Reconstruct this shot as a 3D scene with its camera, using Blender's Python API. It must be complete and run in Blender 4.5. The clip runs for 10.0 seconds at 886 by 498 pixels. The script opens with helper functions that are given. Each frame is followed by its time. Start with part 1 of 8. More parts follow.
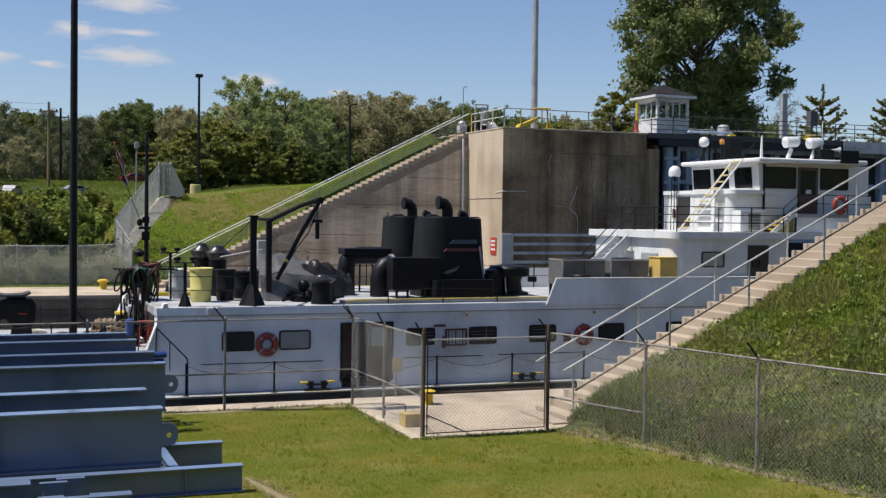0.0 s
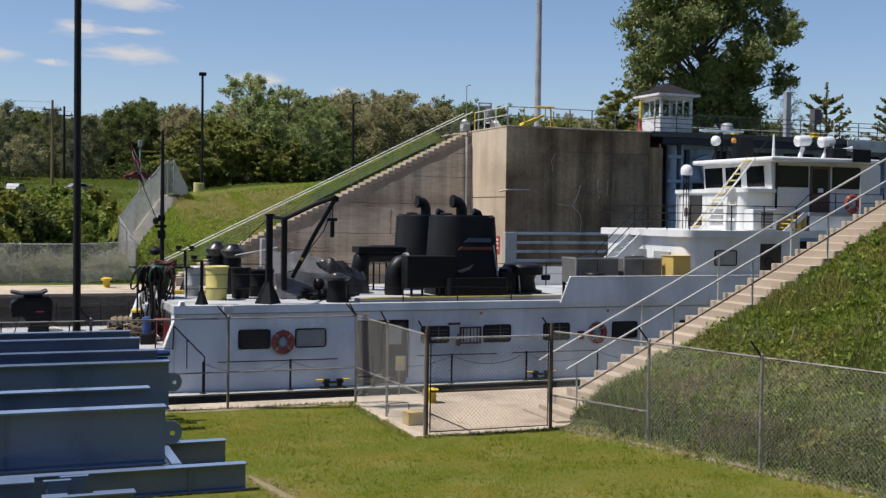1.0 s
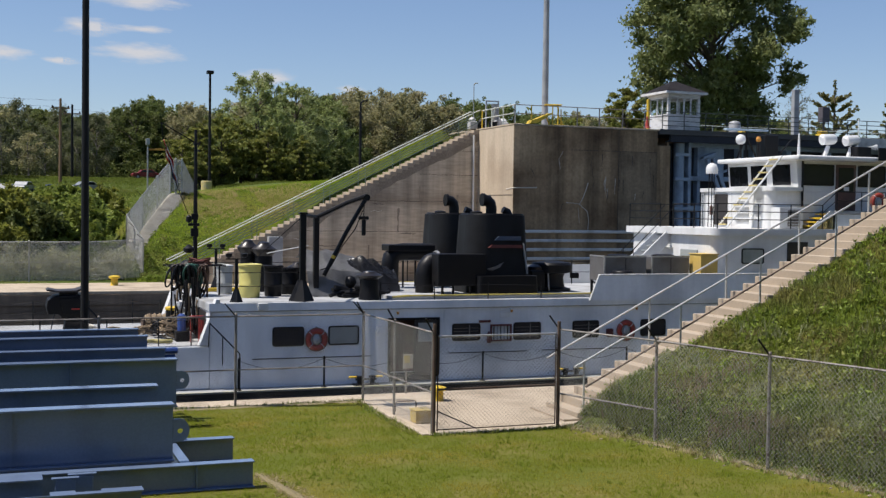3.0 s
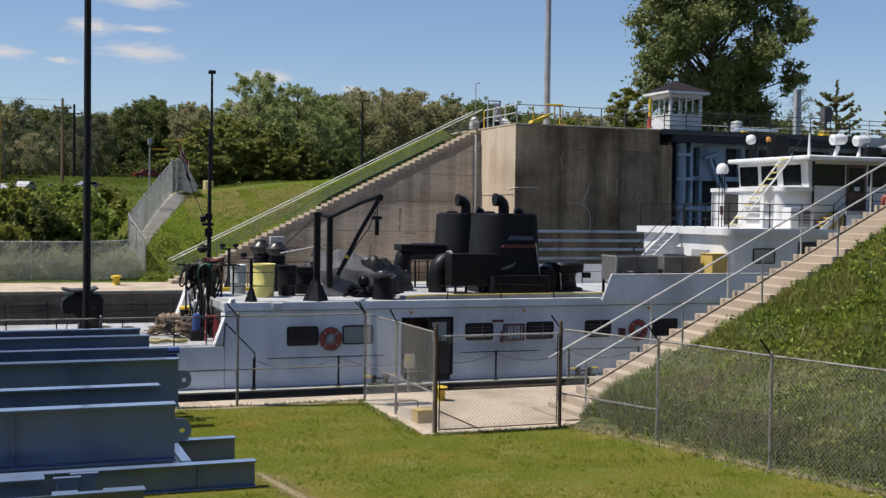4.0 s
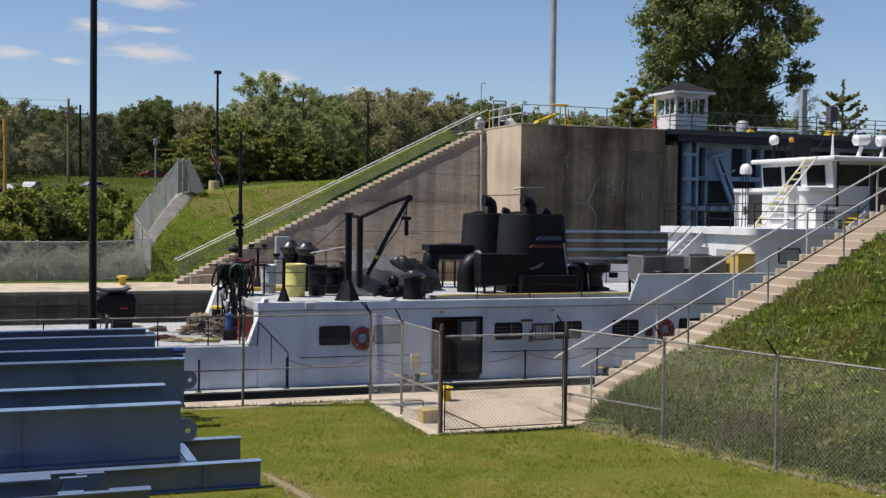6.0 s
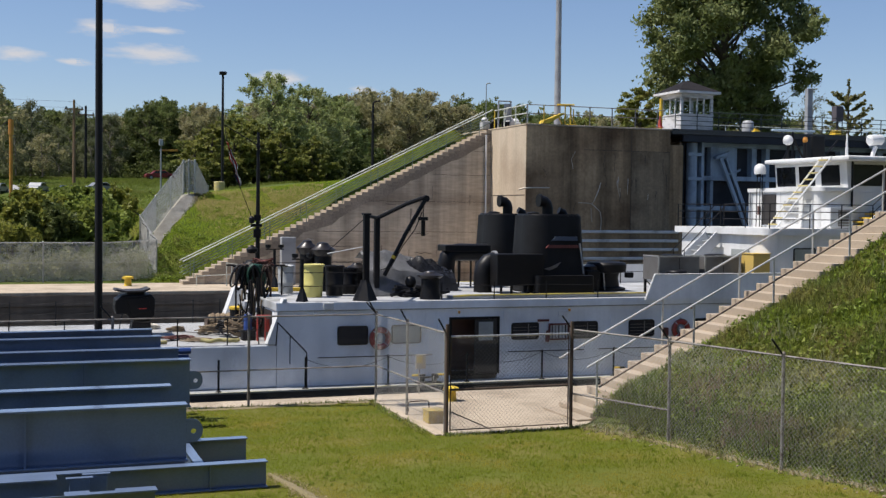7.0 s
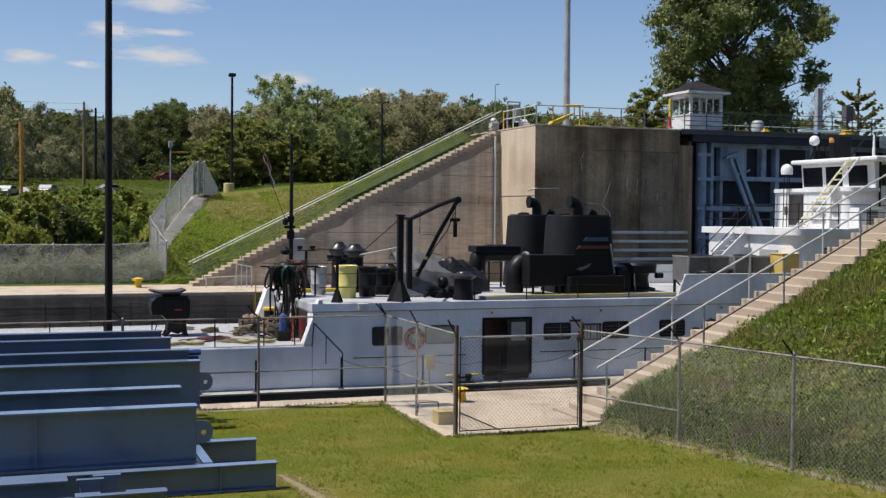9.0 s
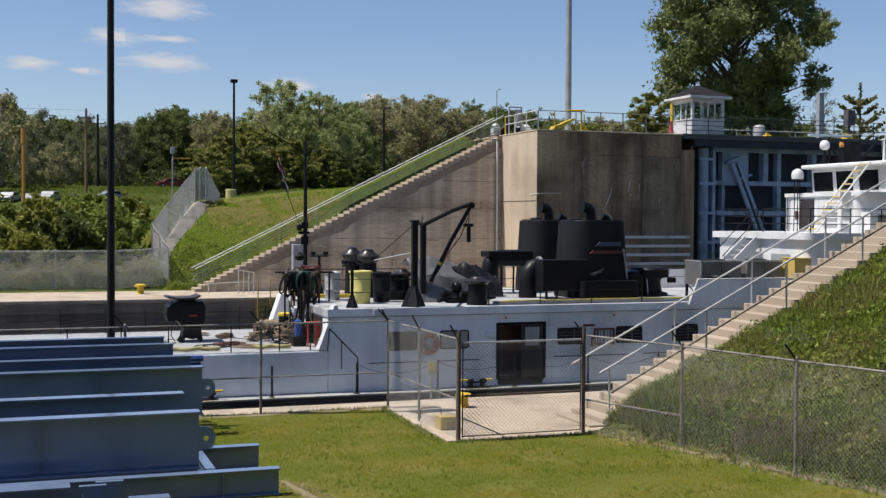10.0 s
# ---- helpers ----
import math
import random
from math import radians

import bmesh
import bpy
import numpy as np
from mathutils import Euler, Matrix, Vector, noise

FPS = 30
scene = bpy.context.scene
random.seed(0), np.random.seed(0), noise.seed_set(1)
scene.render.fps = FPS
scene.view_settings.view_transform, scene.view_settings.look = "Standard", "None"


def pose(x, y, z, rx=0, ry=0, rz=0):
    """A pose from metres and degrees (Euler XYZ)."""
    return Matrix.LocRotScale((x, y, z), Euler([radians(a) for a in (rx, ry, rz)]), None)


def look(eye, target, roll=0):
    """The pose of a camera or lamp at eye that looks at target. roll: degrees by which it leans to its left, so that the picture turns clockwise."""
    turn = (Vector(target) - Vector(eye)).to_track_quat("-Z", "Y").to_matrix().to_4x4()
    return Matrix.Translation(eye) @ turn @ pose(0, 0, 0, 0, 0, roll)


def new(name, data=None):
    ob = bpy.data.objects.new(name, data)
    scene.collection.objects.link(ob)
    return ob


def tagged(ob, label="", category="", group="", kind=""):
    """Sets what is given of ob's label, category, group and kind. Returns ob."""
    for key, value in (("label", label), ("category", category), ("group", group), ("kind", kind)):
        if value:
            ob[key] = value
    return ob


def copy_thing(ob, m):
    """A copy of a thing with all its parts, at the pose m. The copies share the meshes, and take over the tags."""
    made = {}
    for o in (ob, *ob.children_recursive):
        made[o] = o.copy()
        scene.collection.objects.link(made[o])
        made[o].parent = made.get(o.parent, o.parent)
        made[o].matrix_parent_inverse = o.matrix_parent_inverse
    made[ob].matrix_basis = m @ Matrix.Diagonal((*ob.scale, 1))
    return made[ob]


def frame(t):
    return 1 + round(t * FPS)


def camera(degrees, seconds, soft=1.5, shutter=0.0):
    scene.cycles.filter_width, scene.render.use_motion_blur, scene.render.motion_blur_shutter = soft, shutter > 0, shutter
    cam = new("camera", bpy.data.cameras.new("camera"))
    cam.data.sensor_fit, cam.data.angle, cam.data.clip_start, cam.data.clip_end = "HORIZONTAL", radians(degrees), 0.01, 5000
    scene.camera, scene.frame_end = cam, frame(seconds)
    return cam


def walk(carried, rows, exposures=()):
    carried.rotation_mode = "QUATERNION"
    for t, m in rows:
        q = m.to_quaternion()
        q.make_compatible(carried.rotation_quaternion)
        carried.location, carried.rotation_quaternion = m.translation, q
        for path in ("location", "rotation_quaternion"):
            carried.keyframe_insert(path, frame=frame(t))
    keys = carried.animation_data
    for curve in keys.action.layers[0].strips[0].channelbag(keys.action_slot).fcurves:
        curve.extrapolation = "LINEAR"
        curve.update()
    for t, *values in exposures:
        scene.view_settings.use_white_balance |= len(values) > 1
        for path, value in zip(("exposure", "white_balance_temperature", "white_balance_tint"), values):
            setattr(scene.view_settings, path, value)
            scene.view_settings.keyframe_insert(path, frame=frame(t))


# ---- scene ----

# ---- camera ----
EYE = (0.0, 0.0, 4.6)
cam = camera(41.31, 10.0, soft=1.38)
walk(cam, [
    (0, look(EYE, (18.110, 46.583, 3.168), 0.747)),
    (0.5, look(EYE, (18.052, 46.604, 3.121), 0.767)),
    (1, look(EYE, (17.980, 46.631, 3.097), 0.770)),
    (1.5, look(EYE, (17.901, 46.661, 3.068), 0.747)),
    (2, look(EYE, (17.823, 46.690, 3.051), 0.694)),
    (2.5, look(EYE, (17.757, 46.714, 3.024), 0.734)),
    (4, look(EYE, (17.618, 46.766, 3.001), 0.782)),
    (4.5, look(EYE, (17.633, 46.760, 3.001), 0.796)),
    (5, look(EYE, (17.608, 46.770, 3.003), 0.776)),
    (5.5, look(EYE, (17.510, 46.806, 3.001), 0.773)),
    (7, look(EYE, (17.190, 46.925, 3.012), 0.668)),
    (7.5, look(EYE, (17.078, 46.966, 3.017), 0.640)),
    (8, look(EYE, (16.974, 47.004, 3.023), 0.601)),
    (8.5, look(EYE, (16.890, 47.035, 3.021), 0.579)),
    (9, look(EYE, (16.818, 47.061, 3.049), 0.517)),
    (9.5, look(EYE, (16.773, 47.080, 3.137), 0.432)),
    (10, look(EYE, (16.735, 47.098, 3.276), 0.352)),
])

# ---- sky and sun ----
SUN_TO = Vector((-0.46, 0.09, 0.89)).normalized()
world = bpy.data.worlds.new("sky")
scene.world = world
world.use_nodes = True
wn, wl = world.node_tree.nodes, world.node_tree.links
wn.clear()
sky = wn.new("ShaderNodeTexSky")
sky.sky_type, sky.sun_disc = "NISHITA", False
sky.sun_elevation = math.asin(SUN_TO.z)
sky.sun_rotation = math.atan2(SUN_TO.x, SUN_TO.y)
sky.air_density, sky.dust_density, sky.ozone_density = 1.0, 0.15, 3.0
background = wn.new("ShaderNodeBackground")
background.inputs["Strength"].default_value = 0.060
world_out = wn.new("ShaderNodeOutputWorld")
tint = wn.new("ShaderNodeMixRGB")
tint.blend_type = "MULTIPLY"
tint.inputs[0].default_value = 1.0
tint.inputs[2].default_value = (0.965, 0.965, 1.075, 1)
wl.new(sky.outputs[0], tint.inputs[1])
wl.new(tint.outputs[0], background.inputs[0])
wl.new(background.outputs[0], world_out.inputs[0])

sun_data = bpy.data.lights.new("sun", "SUN")
sun_data.energy, sun_data.angle, sun_data.color = 3.7, radians(0.53), (1.0, 0.935, 0.865)
sun = new("sun", sun_data)
sun.matrix_world = look(SUN_TO * 200, (0, 0, 0))
scene.view_settings.exposure = 0.76

# ---- materials ----
def material(name, colour, rough=0.7, metal=0.0, spread=0.25, scale=2.0, fine=30.0, bump=0.2, second=None, mix=0.5, spec=0.5, per_object=0.0, stretch=(1, 1, 1), per_island=0.0, streak=0.0, streak_scale=1.2, coat=0.0):
    """A surface with a broad and a fine variation of its colour and a fine relief. second: the colour of stains, covering about that share."""
    m = bpy.data.materials.new(name)
    m.use_nodes = True
    n, l = m.node_tree.nodes, m.node_tree.links
    b = n["Principled BSDF"]
    b.inputs["Metallic"].default_value = metal
    b.inputs["Specular IOR Level"].default_value = spec
    b.inputs["Coat Weight"].default_value, b.inputs["Coat Roughness"].default_value, b.inputs["Coat IOR"].default_value = coat, 0.14, 1.5
    co = n.new("ShaderNodeTexCoord")
    mp = n.new("ShaderNodeMapping")
    mp.inputs["Scale"].default_value = stretch
    l.new(co.outputs["Object"], mp.inputs["Vector"])
    broad, grain = n.new("ShaderNodeTexNoise"), n.new("ShaderNodeTexNoise")
    broad.inputs["Scale"].default_value, broad.inputs["Detail"].default_value = scale, 6
    grain.inputs["Scale"].default_value, grain.inputs["Detail"].default_value = fine, 3
    l.new(mp.outputs[0], broad.inputs["Vector"])
    l.new(mp.outputs[0], grain.inputs["Vector"])
    col = n.new("ShaderNodeMixRGB")
    col.inputs[1].default_value = (*colour, 1)
    col.inputs[2].default_value = (*(second or [c * 0.6 for c in colour]), 1)
    ramp = n.new("ShaderNodeValToRGB")
    ramp.color_ramp.elements[0].position = 0.62 - 0.3 * mix
    ramp.color_ramp.elements[1].position = 0.82 - 0.2 * mix
    l.new(broad.outputs["Fac"], ramp.inputs[0])
    l.new(ramp.outputs[0], col.inputs[0])
    value = n.new("ShaderNodeMapRange")
    value.inputs["To Min"].default_value, value.inputs["To Max"].default_value = 1 - spread, 1 + spread
    l.new(grain.outputs["Fac"], value.inputs["Value"])
    hsv = n.new("ShaderNodeHueSaturation")
    l.new(col.outputs[0], hsv.inputs["Color"])
    last = value.outputs[0]
    for amount, kind, out in ((per_object, "ShaderNodeObjectInfo", "Random"), (per_island, "ShaderNodeNewGeometry", "Random Per Island")):
        if amount:
            info = n.new(kind)
            rng = n.new("ShaderNodeMapRange")
            rng.inputs["To Min"].default_value, rng.inputs["To Max"].default_value = 1 - amount, 1 + amount
            l.new(info.outputs[out], rng.inputs["Value"])
            mul = n.new("ShaderNodeMath")
            mul.operation = "MULTIPLY"
            l.new(last, mul.inputs[0])
            l.new(rng.outputs[0], mul.inputs[1])
            last = mul.outputs[0]
    if streak:
        sm, sn, sr, mul = n.new("ShaderNodeMapping"), n.new("ShaderNodeTexNoise"), n.new("ShaderNodeMapRange"), n.new("ShaderNodeMath")
        sm.inputs["Scale"].default_value = (1, 1, 0.045)
        sn.inputs["Scale"].default_value, sn.inputs["Detail"].default_value, sn.inputs["Roughness"].default_value = streak_scale, 5, 0.65
        sr.inputs["From Min"].default_value, sr.inputs["From Max"].default_value = 0.35, 0.68
        sr.inputs["To Min"].default_value, sr.inputs["To Max"].default_value = 1 + 0.5 * streak, 1 - streak
        mul.operation = "MULTIPLY"
        l.new(co.outputs["Object"], sm.inputs["Vector"])
        l.new(sm.outputs[0], sn.inputs["Vector"])
        l.new(sn.outputs["Fac"], sr.inputs["Value"])
        l.new(last, mul.inputs[0])
        l.new(sr.outputs[0], mul.inputs[1])
        last = mul.outputs[0]
    l.new(last, hsv.inputs["Value"])
    l.new(hsv.outputs[0], b.inputs["Base Color"])
    rr = n.new("ShaderNodeMapRange")
    rr.inputs["To Min"].default_value, rr.inputs["To Max"].default_value = max(0.03, rough - 0.1), min(1, rough + 0.1)
    l.new(broad.outputs["Fac"], rr.inputs["Value"])
    l.new(rr.outputs[0], b.inputs["Roughness"])
    if bump:
        bp = n.new("ShaderNodeBump")
        bp.inputs["Strength"].default_value, bp.inputs["Distance"].default_value = bump, 0.02
        l.new(grain.outputs["Fac"], bp.inputs["Height"])
        l.new(bp.outputs[0], b.inputs["Normal"])
    return m


def leaf_material(name, colour, second, spread=0.35, upright=False, broad=0.35):
    """Thin leaves that let some light through, each clump a little different."""
    m = material(name, colour, 0.6, 0, 0.2, broad, 8, 0, second, 0.5, 0.25, per_island=spread)
    n, l = m.node_tree.nodes, m.node_tree.links
    b, out = n["Principled BSDF"], n["Material Output"]
    tr = n.new("ShaderNodeBsdfTranslucent")
    hsv = [x for x in n if x.type == "HUE_SAT"][0]
    l.new(hsv.outputs[0], tr.inputs["Color"])
    mixer = n.new("ShaderNodeMixShader")
    mixer.inputs[0].default_value = 0.42
    l.new(b.outputs[0], mixer.inputs[1])
    l.new(tr.outputs[0], mixer.inputs[2])
    l.new(mixer.outputs[0], out.inputs["Surface"])
    if upright:
        up = n.new("ShaderNodeCombineXYZ")
        up.inputs[2].default_value = 1.0
        l.new(up.outputs[0], b.inputs["Normal"])
        l.new(up.outputs[0], tr.inputs["Normal"])
        mixer.inputs[0].default_value = 0.5
        b.inputs["Specular IOR Level"].default_value = 0.03
    return m


GRASS = material("mown_grass", (0.095, 0.11, 0.02), 0.9, 0, 0.35, 0.45, 14, 0.4, (0.17, 0.142, 0.045), 0.6, 0.05)
BLADE = leaf_material("grass_blades", (0.166, 0.20, 0.020), (0.30, 0.255, 0.047), 0.16, True, 0.7)
WEED = leaf_material("weeds", (0.158, 0.202, 0.046), (0.29, 0.262, 0.09), 0.7, False, 0.8)
DRYSTEM = leaf_material("dry_grass_stems", (0.34, 0.28, 0.15), (0.26, 0.20, 0.11), 0.3)
HILLBLADE = leaf_material("hill_grass_blades", (0.185, 0.26, 0.028), (0.29, 0.285, 0.06), 0.3, True, 0.25)
DRYHILL = leaf_material("dry_hill_grass", (0.36, 0.315, 0.14), (0.25, 0.255, 0.075), 0.3, True, 0.4)
TUFT = leaf_material("dark_lawn_tufts", (0.125, 0.175, 0.02), (0.17, 0.195, 0.03), 0.3, True, 0.6)
MEADOW = leaf_material("meadow_blades", (0.095, 0.13, 0.025), (0.13, 0.14, 0.04), 0.35, True, 0.15)
CLUMP = leaf_material("leafy_weed_clumps", (0.16, 0.20, 0.075), (0.22, 0.235, 0.11), 0.5)
BANKBLADE = leaf_material("bank_grass_blades", (0.155, 0.205, 0.027), (0.30, 0.265, 0.08), 0.75, True, 0.8)
DOCK = leaf_material("dock_leaves", (0.18, 0.24, 0.035), (0.25, 0.235, 0.07), 0.6, False, 0.7)
HANDRAIL = material("pale_galvanised_rail", (0.50, 0.50, 0.48), 0.4, 0.4, 0.15, 4, 50, 0.08, (0.42, 0.41, 0.38), 0.4)
CONCRETE = material("pale_concrete", (0.43, 0.358, 0.268), 0.9, 0, 0.4, 0.9, 16, 0.3, (0.27, 0.222, 0.162), 0.55, 0.3)
STEP = material("step_concrete", (0.37, 0.305, 0.23), 0.9, 0, 0.12, 0.7, 20, 0.25, (0.323, 0.264, 0.196), 0.5, 0.3, per_object=0.06)
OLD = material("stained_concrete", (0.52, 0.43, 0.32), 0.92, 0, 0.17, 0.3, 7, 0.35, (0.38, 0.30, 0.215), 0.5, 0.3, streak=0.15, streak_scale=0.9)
WETSHADEFACE = material("water_stained_shade_concrete", (0.35, 0.242, 0.14), 0.9, 0, 0.38, 0.3, 7, 0.35, (0.115, 0.068, 0.036), 0.64, 0.3, streak=0.72, streak_scale=0.62)
DARKBAND = material("dark_mottled_concrete", (0.24, 0.20, 0.155), 0.92, 0, 0.4, 0.8, 9, 0.4, (0.36, 0.30, 0.235), 0.5, 0.3)
OLDH = material("board_marked_concrete", (0.53, 0.45, 0.345), 0.92, 0, 0.38, 0.4, 5, 0.4, (0.26, 0.205, 0.15), 0.55, 0.3, stretch=(0.25, 0.25, 1.3), streak=0.4, streak_scale=0.9)
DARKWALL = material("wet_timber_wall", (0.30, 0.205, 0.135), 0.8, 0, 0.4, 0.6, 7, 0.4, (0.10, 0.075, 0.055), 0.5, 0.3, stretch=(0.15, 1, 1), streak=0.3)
GALV = material("galvanised_steel", (0.42, 0.42, 0.41), 0.45, 0.55, 0.2, 5, 60, 0.1, (0.196, 0.182, 0.161), 0.4)
SHADERAIL = material("brown_shade_rail", (0.16, 0.115, 0.085), 0.65, 0.3, 0.25, 4, 50, 0.15, (0.09, 0.06, 0.045), 0.5)
RUSTY = material("rusty_steel", (0.10, 0.068, 0.05), 0.8, 0.2, 0.3, 4, 50, 0.2, (0.07, 0.04, 0.028), 0.5)
WIRE = material("fence_wire", (0.46, 0.45, 0.42), 0.6, 0.2, 0.15, 3, 20, 0, (0.31, 0.295, 0.265), 0.4)
BLUESTEEL = material("blue_painted_steel", (0.142, 0.195, 0.30), 0.16, 0, 0.12, 1.2, 25, 0.03, (0.115, 0.157, 0.243), 0.4, 0.75)
GATEBLUE = material("pale_blue_gate_paint", (0.28, 0.36, 0.46), 0.55, 0, 0.15, 1.0, 12, 0.1, (0.15, 0.195, 0.255), 0.5, streak=0.2)
DECKSTEEL = material("dark_walkway_steel", (0.06, 0.062, 0.066), 0.6, 0.2, 0.25, 1.0, 14, 0.15, (0.10, 0.09, 0.08), 0.4)
# near-black steel: the shade of the gate recess is put into the colour
SHADEBLUE = material("shade_toned_recess_steel", (0.022, 0.025, 0.034), 0.8, 0, 0.2, 1.0, 12, 0.1)
WHITE = material("white_marine_paint", (0.66, 0.665, 0.66), 0.45, 0, 0.06, 0.8, 14, 0.05, (0.54, 0.54, 0.525), 0.5, streak=0.06, streak_scale=3.0)
HULLGREY = material("light_grey_hull_paint", (0.84, 0.855, 0.87), 0.45, 0, 0.06, 0.45, 8, 0.06, (0.58, 0.60, 0.62), 0.55, streak=0.08, streak_scale=2.2)
DECKGREY = material("grey_deck_paint", (0.34, 0.345, 0.345), 0.75, 0, 0.18, 0.7, 15, 0.15, (0.25, 0.25, 0.24), 0.55)
BLACK = material("black_paint", (0.007, 0.007, 0.008), 0.45, 0, 0.25, 2, 30, 0.1, (0.012, 0.011, 0.010), 0.4, 0.22)
BLACKHULL = material("black_hull", (0.014, 0.013, 0.013), 0.7, 0, 0.3, 2, 30, 0.2, (0.03, 0.022, 0.018), 0.4)
YELLOW = material("yellow_paint", (0.62, 0.42, 0.03), 0.55, 0, 0.12, 3, 30, 0.1, (0.45, 0.30, 0.03), 0.45)
PALEYELLOW = material("pale_yellow_plastic", (0.52, 0.47, 0.15), 0.5, 0, 0.1, 3, 30, 0.1, (0.5, 0.44, 0.12), 0.45)
RED = material("red_paint", (0.45, 0.045, 0.03), 0.5, 0, 0.12, 3, 30, 0.05)
ORANGE = material("orange_plastic", (0.34, 0.045, 0.03), 0.5, 0, 0.1, 4, 40, 0.05)
GLASSDARK = material("dark_window_glass", (0.016, 0.019, 0.025), 0.12, 0, 0.2, 1, 5, 0, (0.024, 0.024, 0.027), 0.5, 0.4)
BLIND = material("window_with_blind", (0.30, 0.32, 0.31), 0.15, 0, 0.1, 2, 12, 0, (0.24, 0.26, 0.25), 0.5, 0.6)
BARK = material("bark", (0.10, 0.08, 0.06), 0.9, 0, 0.3, 1.5, 18, 0.5)
DIRT = material("dry_dirt", (0.21, 0.175, 0.105), 0.95, 0, 0.35, 2.5, 30, 0.5, (0.20, 0.17, 0.09), 0.5, 0.1)
FUNNELBLACK = material("black_funnel_paint", (0.014, 0.0148, 0.016), 0.55, 0, 0.25, 1.2, 20, 0.06, (0.009, 0.0085, 0.0085), 0.5, 0.16)
SCREENBROWN = material("dark_brown_screen", (0.10, 0.07, 0.055), 0.9, 0, 0.25, 1.5, 18, 0.3)
DARKTIMBER = material("dark_weathered_timber", (0.05, 0.042, 0.036), 0.9, 0, 0.3, 1.5, 18, 0.3, stretch=(0.1, 1, 1))
POLEWOOD = material("utility_pole_wood", (0.22, 0.14, 0.08), 0.85, 0, 0.25, 1.5, 18, 0.3, stretch=(1, 1, 0.1))
DARKPOLE = material("dark_bronze_pole", (0.010, 0.009, 0.009), 0.5, 0, 0.2, 2, 20, 0.05, None, 0.5, 0.25)
GREYPOLE = material("grey_mast_paint", (0.33, 0.34, 0.35), 0.5, 0.1, 0.1, 1, 20, 0.05)
ROOFING = material("dark_shingle", (0.024, 0.022, 0.024), 0.95, 0, 0.35, 1.5, 25, 0.4, None, 0.5, 0.1)
WATER = material("lock_water", (0.02, 0.028, 0.025), 0.08, 0, 0.1, 0.4, 3, 0.25)
BLACKTARP = material("black_tarpaulin", (0.028, 0.028, 0.03), 0.28, 0, 0.2, 1.5, 18, 0.2, (0.03, 0.03, 0.032), 0.5)
TARP = material("grey_tarpaulin", (0.22, 0.222, 0.23), 0.5, 0, 0.15, 1.5, 18, 0.2, (0.085, 0.087, 0.09), 0.5)
ROPE = material("worn_rope", (0.25, 0.19, 0.12), 0.9, 0, 0.3, 6, 60, 0.4, (0.13, 0.09, 0.06), 0.5)
BROWNHOSE = material("brown_hose", (0.07, 0.038, 0.026), 0.6, 0, 0.2, 5, 40, 0.1)
GREENHOSE = material("green_hose", (0.016, 0.065, 0.042), 0.4, 0, 0.2, 5, 40, 0.1)
LEAF_A = leaf_material("leaves_mid_green", (0.142, 0.178, 0.052), (0.195, 0.205, 0.072), 0.25)
LEAF_B = leaf_material("leaves_grey_green", (0.29, 0.275, 0.135), (0.34, 0.295, 0.175), 0.25)
PALEWEED = leaf_material("pale_dry_weeds", (0.42, 0.42, 0.26), (0.34, 0.35, 0.18), 0.3)
LEAF_BUSH = leaf_material("leaves_fresh_bush", (0.195, 0.245, 0.045), (0.27, 0.28, 0.065), 0.28)
LOCKERYELLOW = material("faded_locker_yellow", (0.52, 0.36, 0.09), 0.6, 0, 0.12, 2, 20, 0.1, (0.42, 0.30, 0.11), 0.5)
LEAF_C = leaf_material("leaves_dark", (0.098, 0.125, 0.034), (0.135, 0.15, 0.048), 0.25)
LEAF_D = leaf_material("leaves_yellow_green", (0.225, 0.24, 0.045), (0.29, 0.265, 0.06), 0.3)
NEEDLE = leaf_material("pine_needles", (0.20, 0.195, 0.075), (0.26, 0.23, 0.09))
YEW = leaf_material("yew_foliage", (0.205, 0.22, 0.052), (0.28, 0.255, 0.07), 0.4)
GREYTREE = leaf_material("budding_grey_brown_twigs", (0.155, 0.165, 0.085), (0.135, 0.155, 0.068), 0.3)
DEADWEED = leaf_material("dead_brown_weeds", (0.26, 0.195, 0.12), (0.17, 0.13, 0.08), 0.4)
GRAVEL = material("pale_gravel", (0.40, 0.37, 0.31), 0.95, 0, 0.3, 1.5, 25, 0.5, (0.30, 0.275, 0.225), 0.5, 0.1)
FADEDLADDER = material("faded_ladder_yellow", (0.36, 0.25, 0.07), 0.75, 0, 0.25, 1.5, 15, 0.15, (0.22, 0.15, 0.07), 0.55)
TWIG = material("bare_twigs", (0.17, 0.15, 0.13), 0.9, 0, 0.2, 1, 10, 0)
STAIN = material("dark_wall_stain", (0.07, 0.055, 0.045), 0.95, 0, 0.3, 1, 10, 0)
GREYFACE = material("grey_stained_concrete", (0.33, 0.245, 0.155), 0.9, 0, 0.38, 0.35, 7, 0.35, (0.125, 0.085, 0.052), 0.62, 0.3, streak=0.6, streak_scale=0.6)
EFFLOR = material("lime_seam", (0.62, 0.56, 0.48), 0.95, 0, 0.3, 1, 10, 0)
PALERAIL = material("pale_rail_paint", (0.58, 0.60, 0.53), 0.5, 0.1, 0.15, 2, 20, 0.05)
GREENRAIL = material("dull_green_rail_paint", (0.20, 0.25, 0.19), 0.6, 0.1, 0.2, 2, 20, 0.05, (0.12, 0.14, 0.11), 0.5)
DARKRAIL = material("dark_green_rail_paint", (0.05, 0.06, 0.055), 0.5, 0.1, 0.15, 2, 20, 0.05)
GALVBIN2 = material("weathered_grey_housing", (0.45, 0.45, 0.44), 0.6, 0.1, 0.15, 2, 20, 0.1)
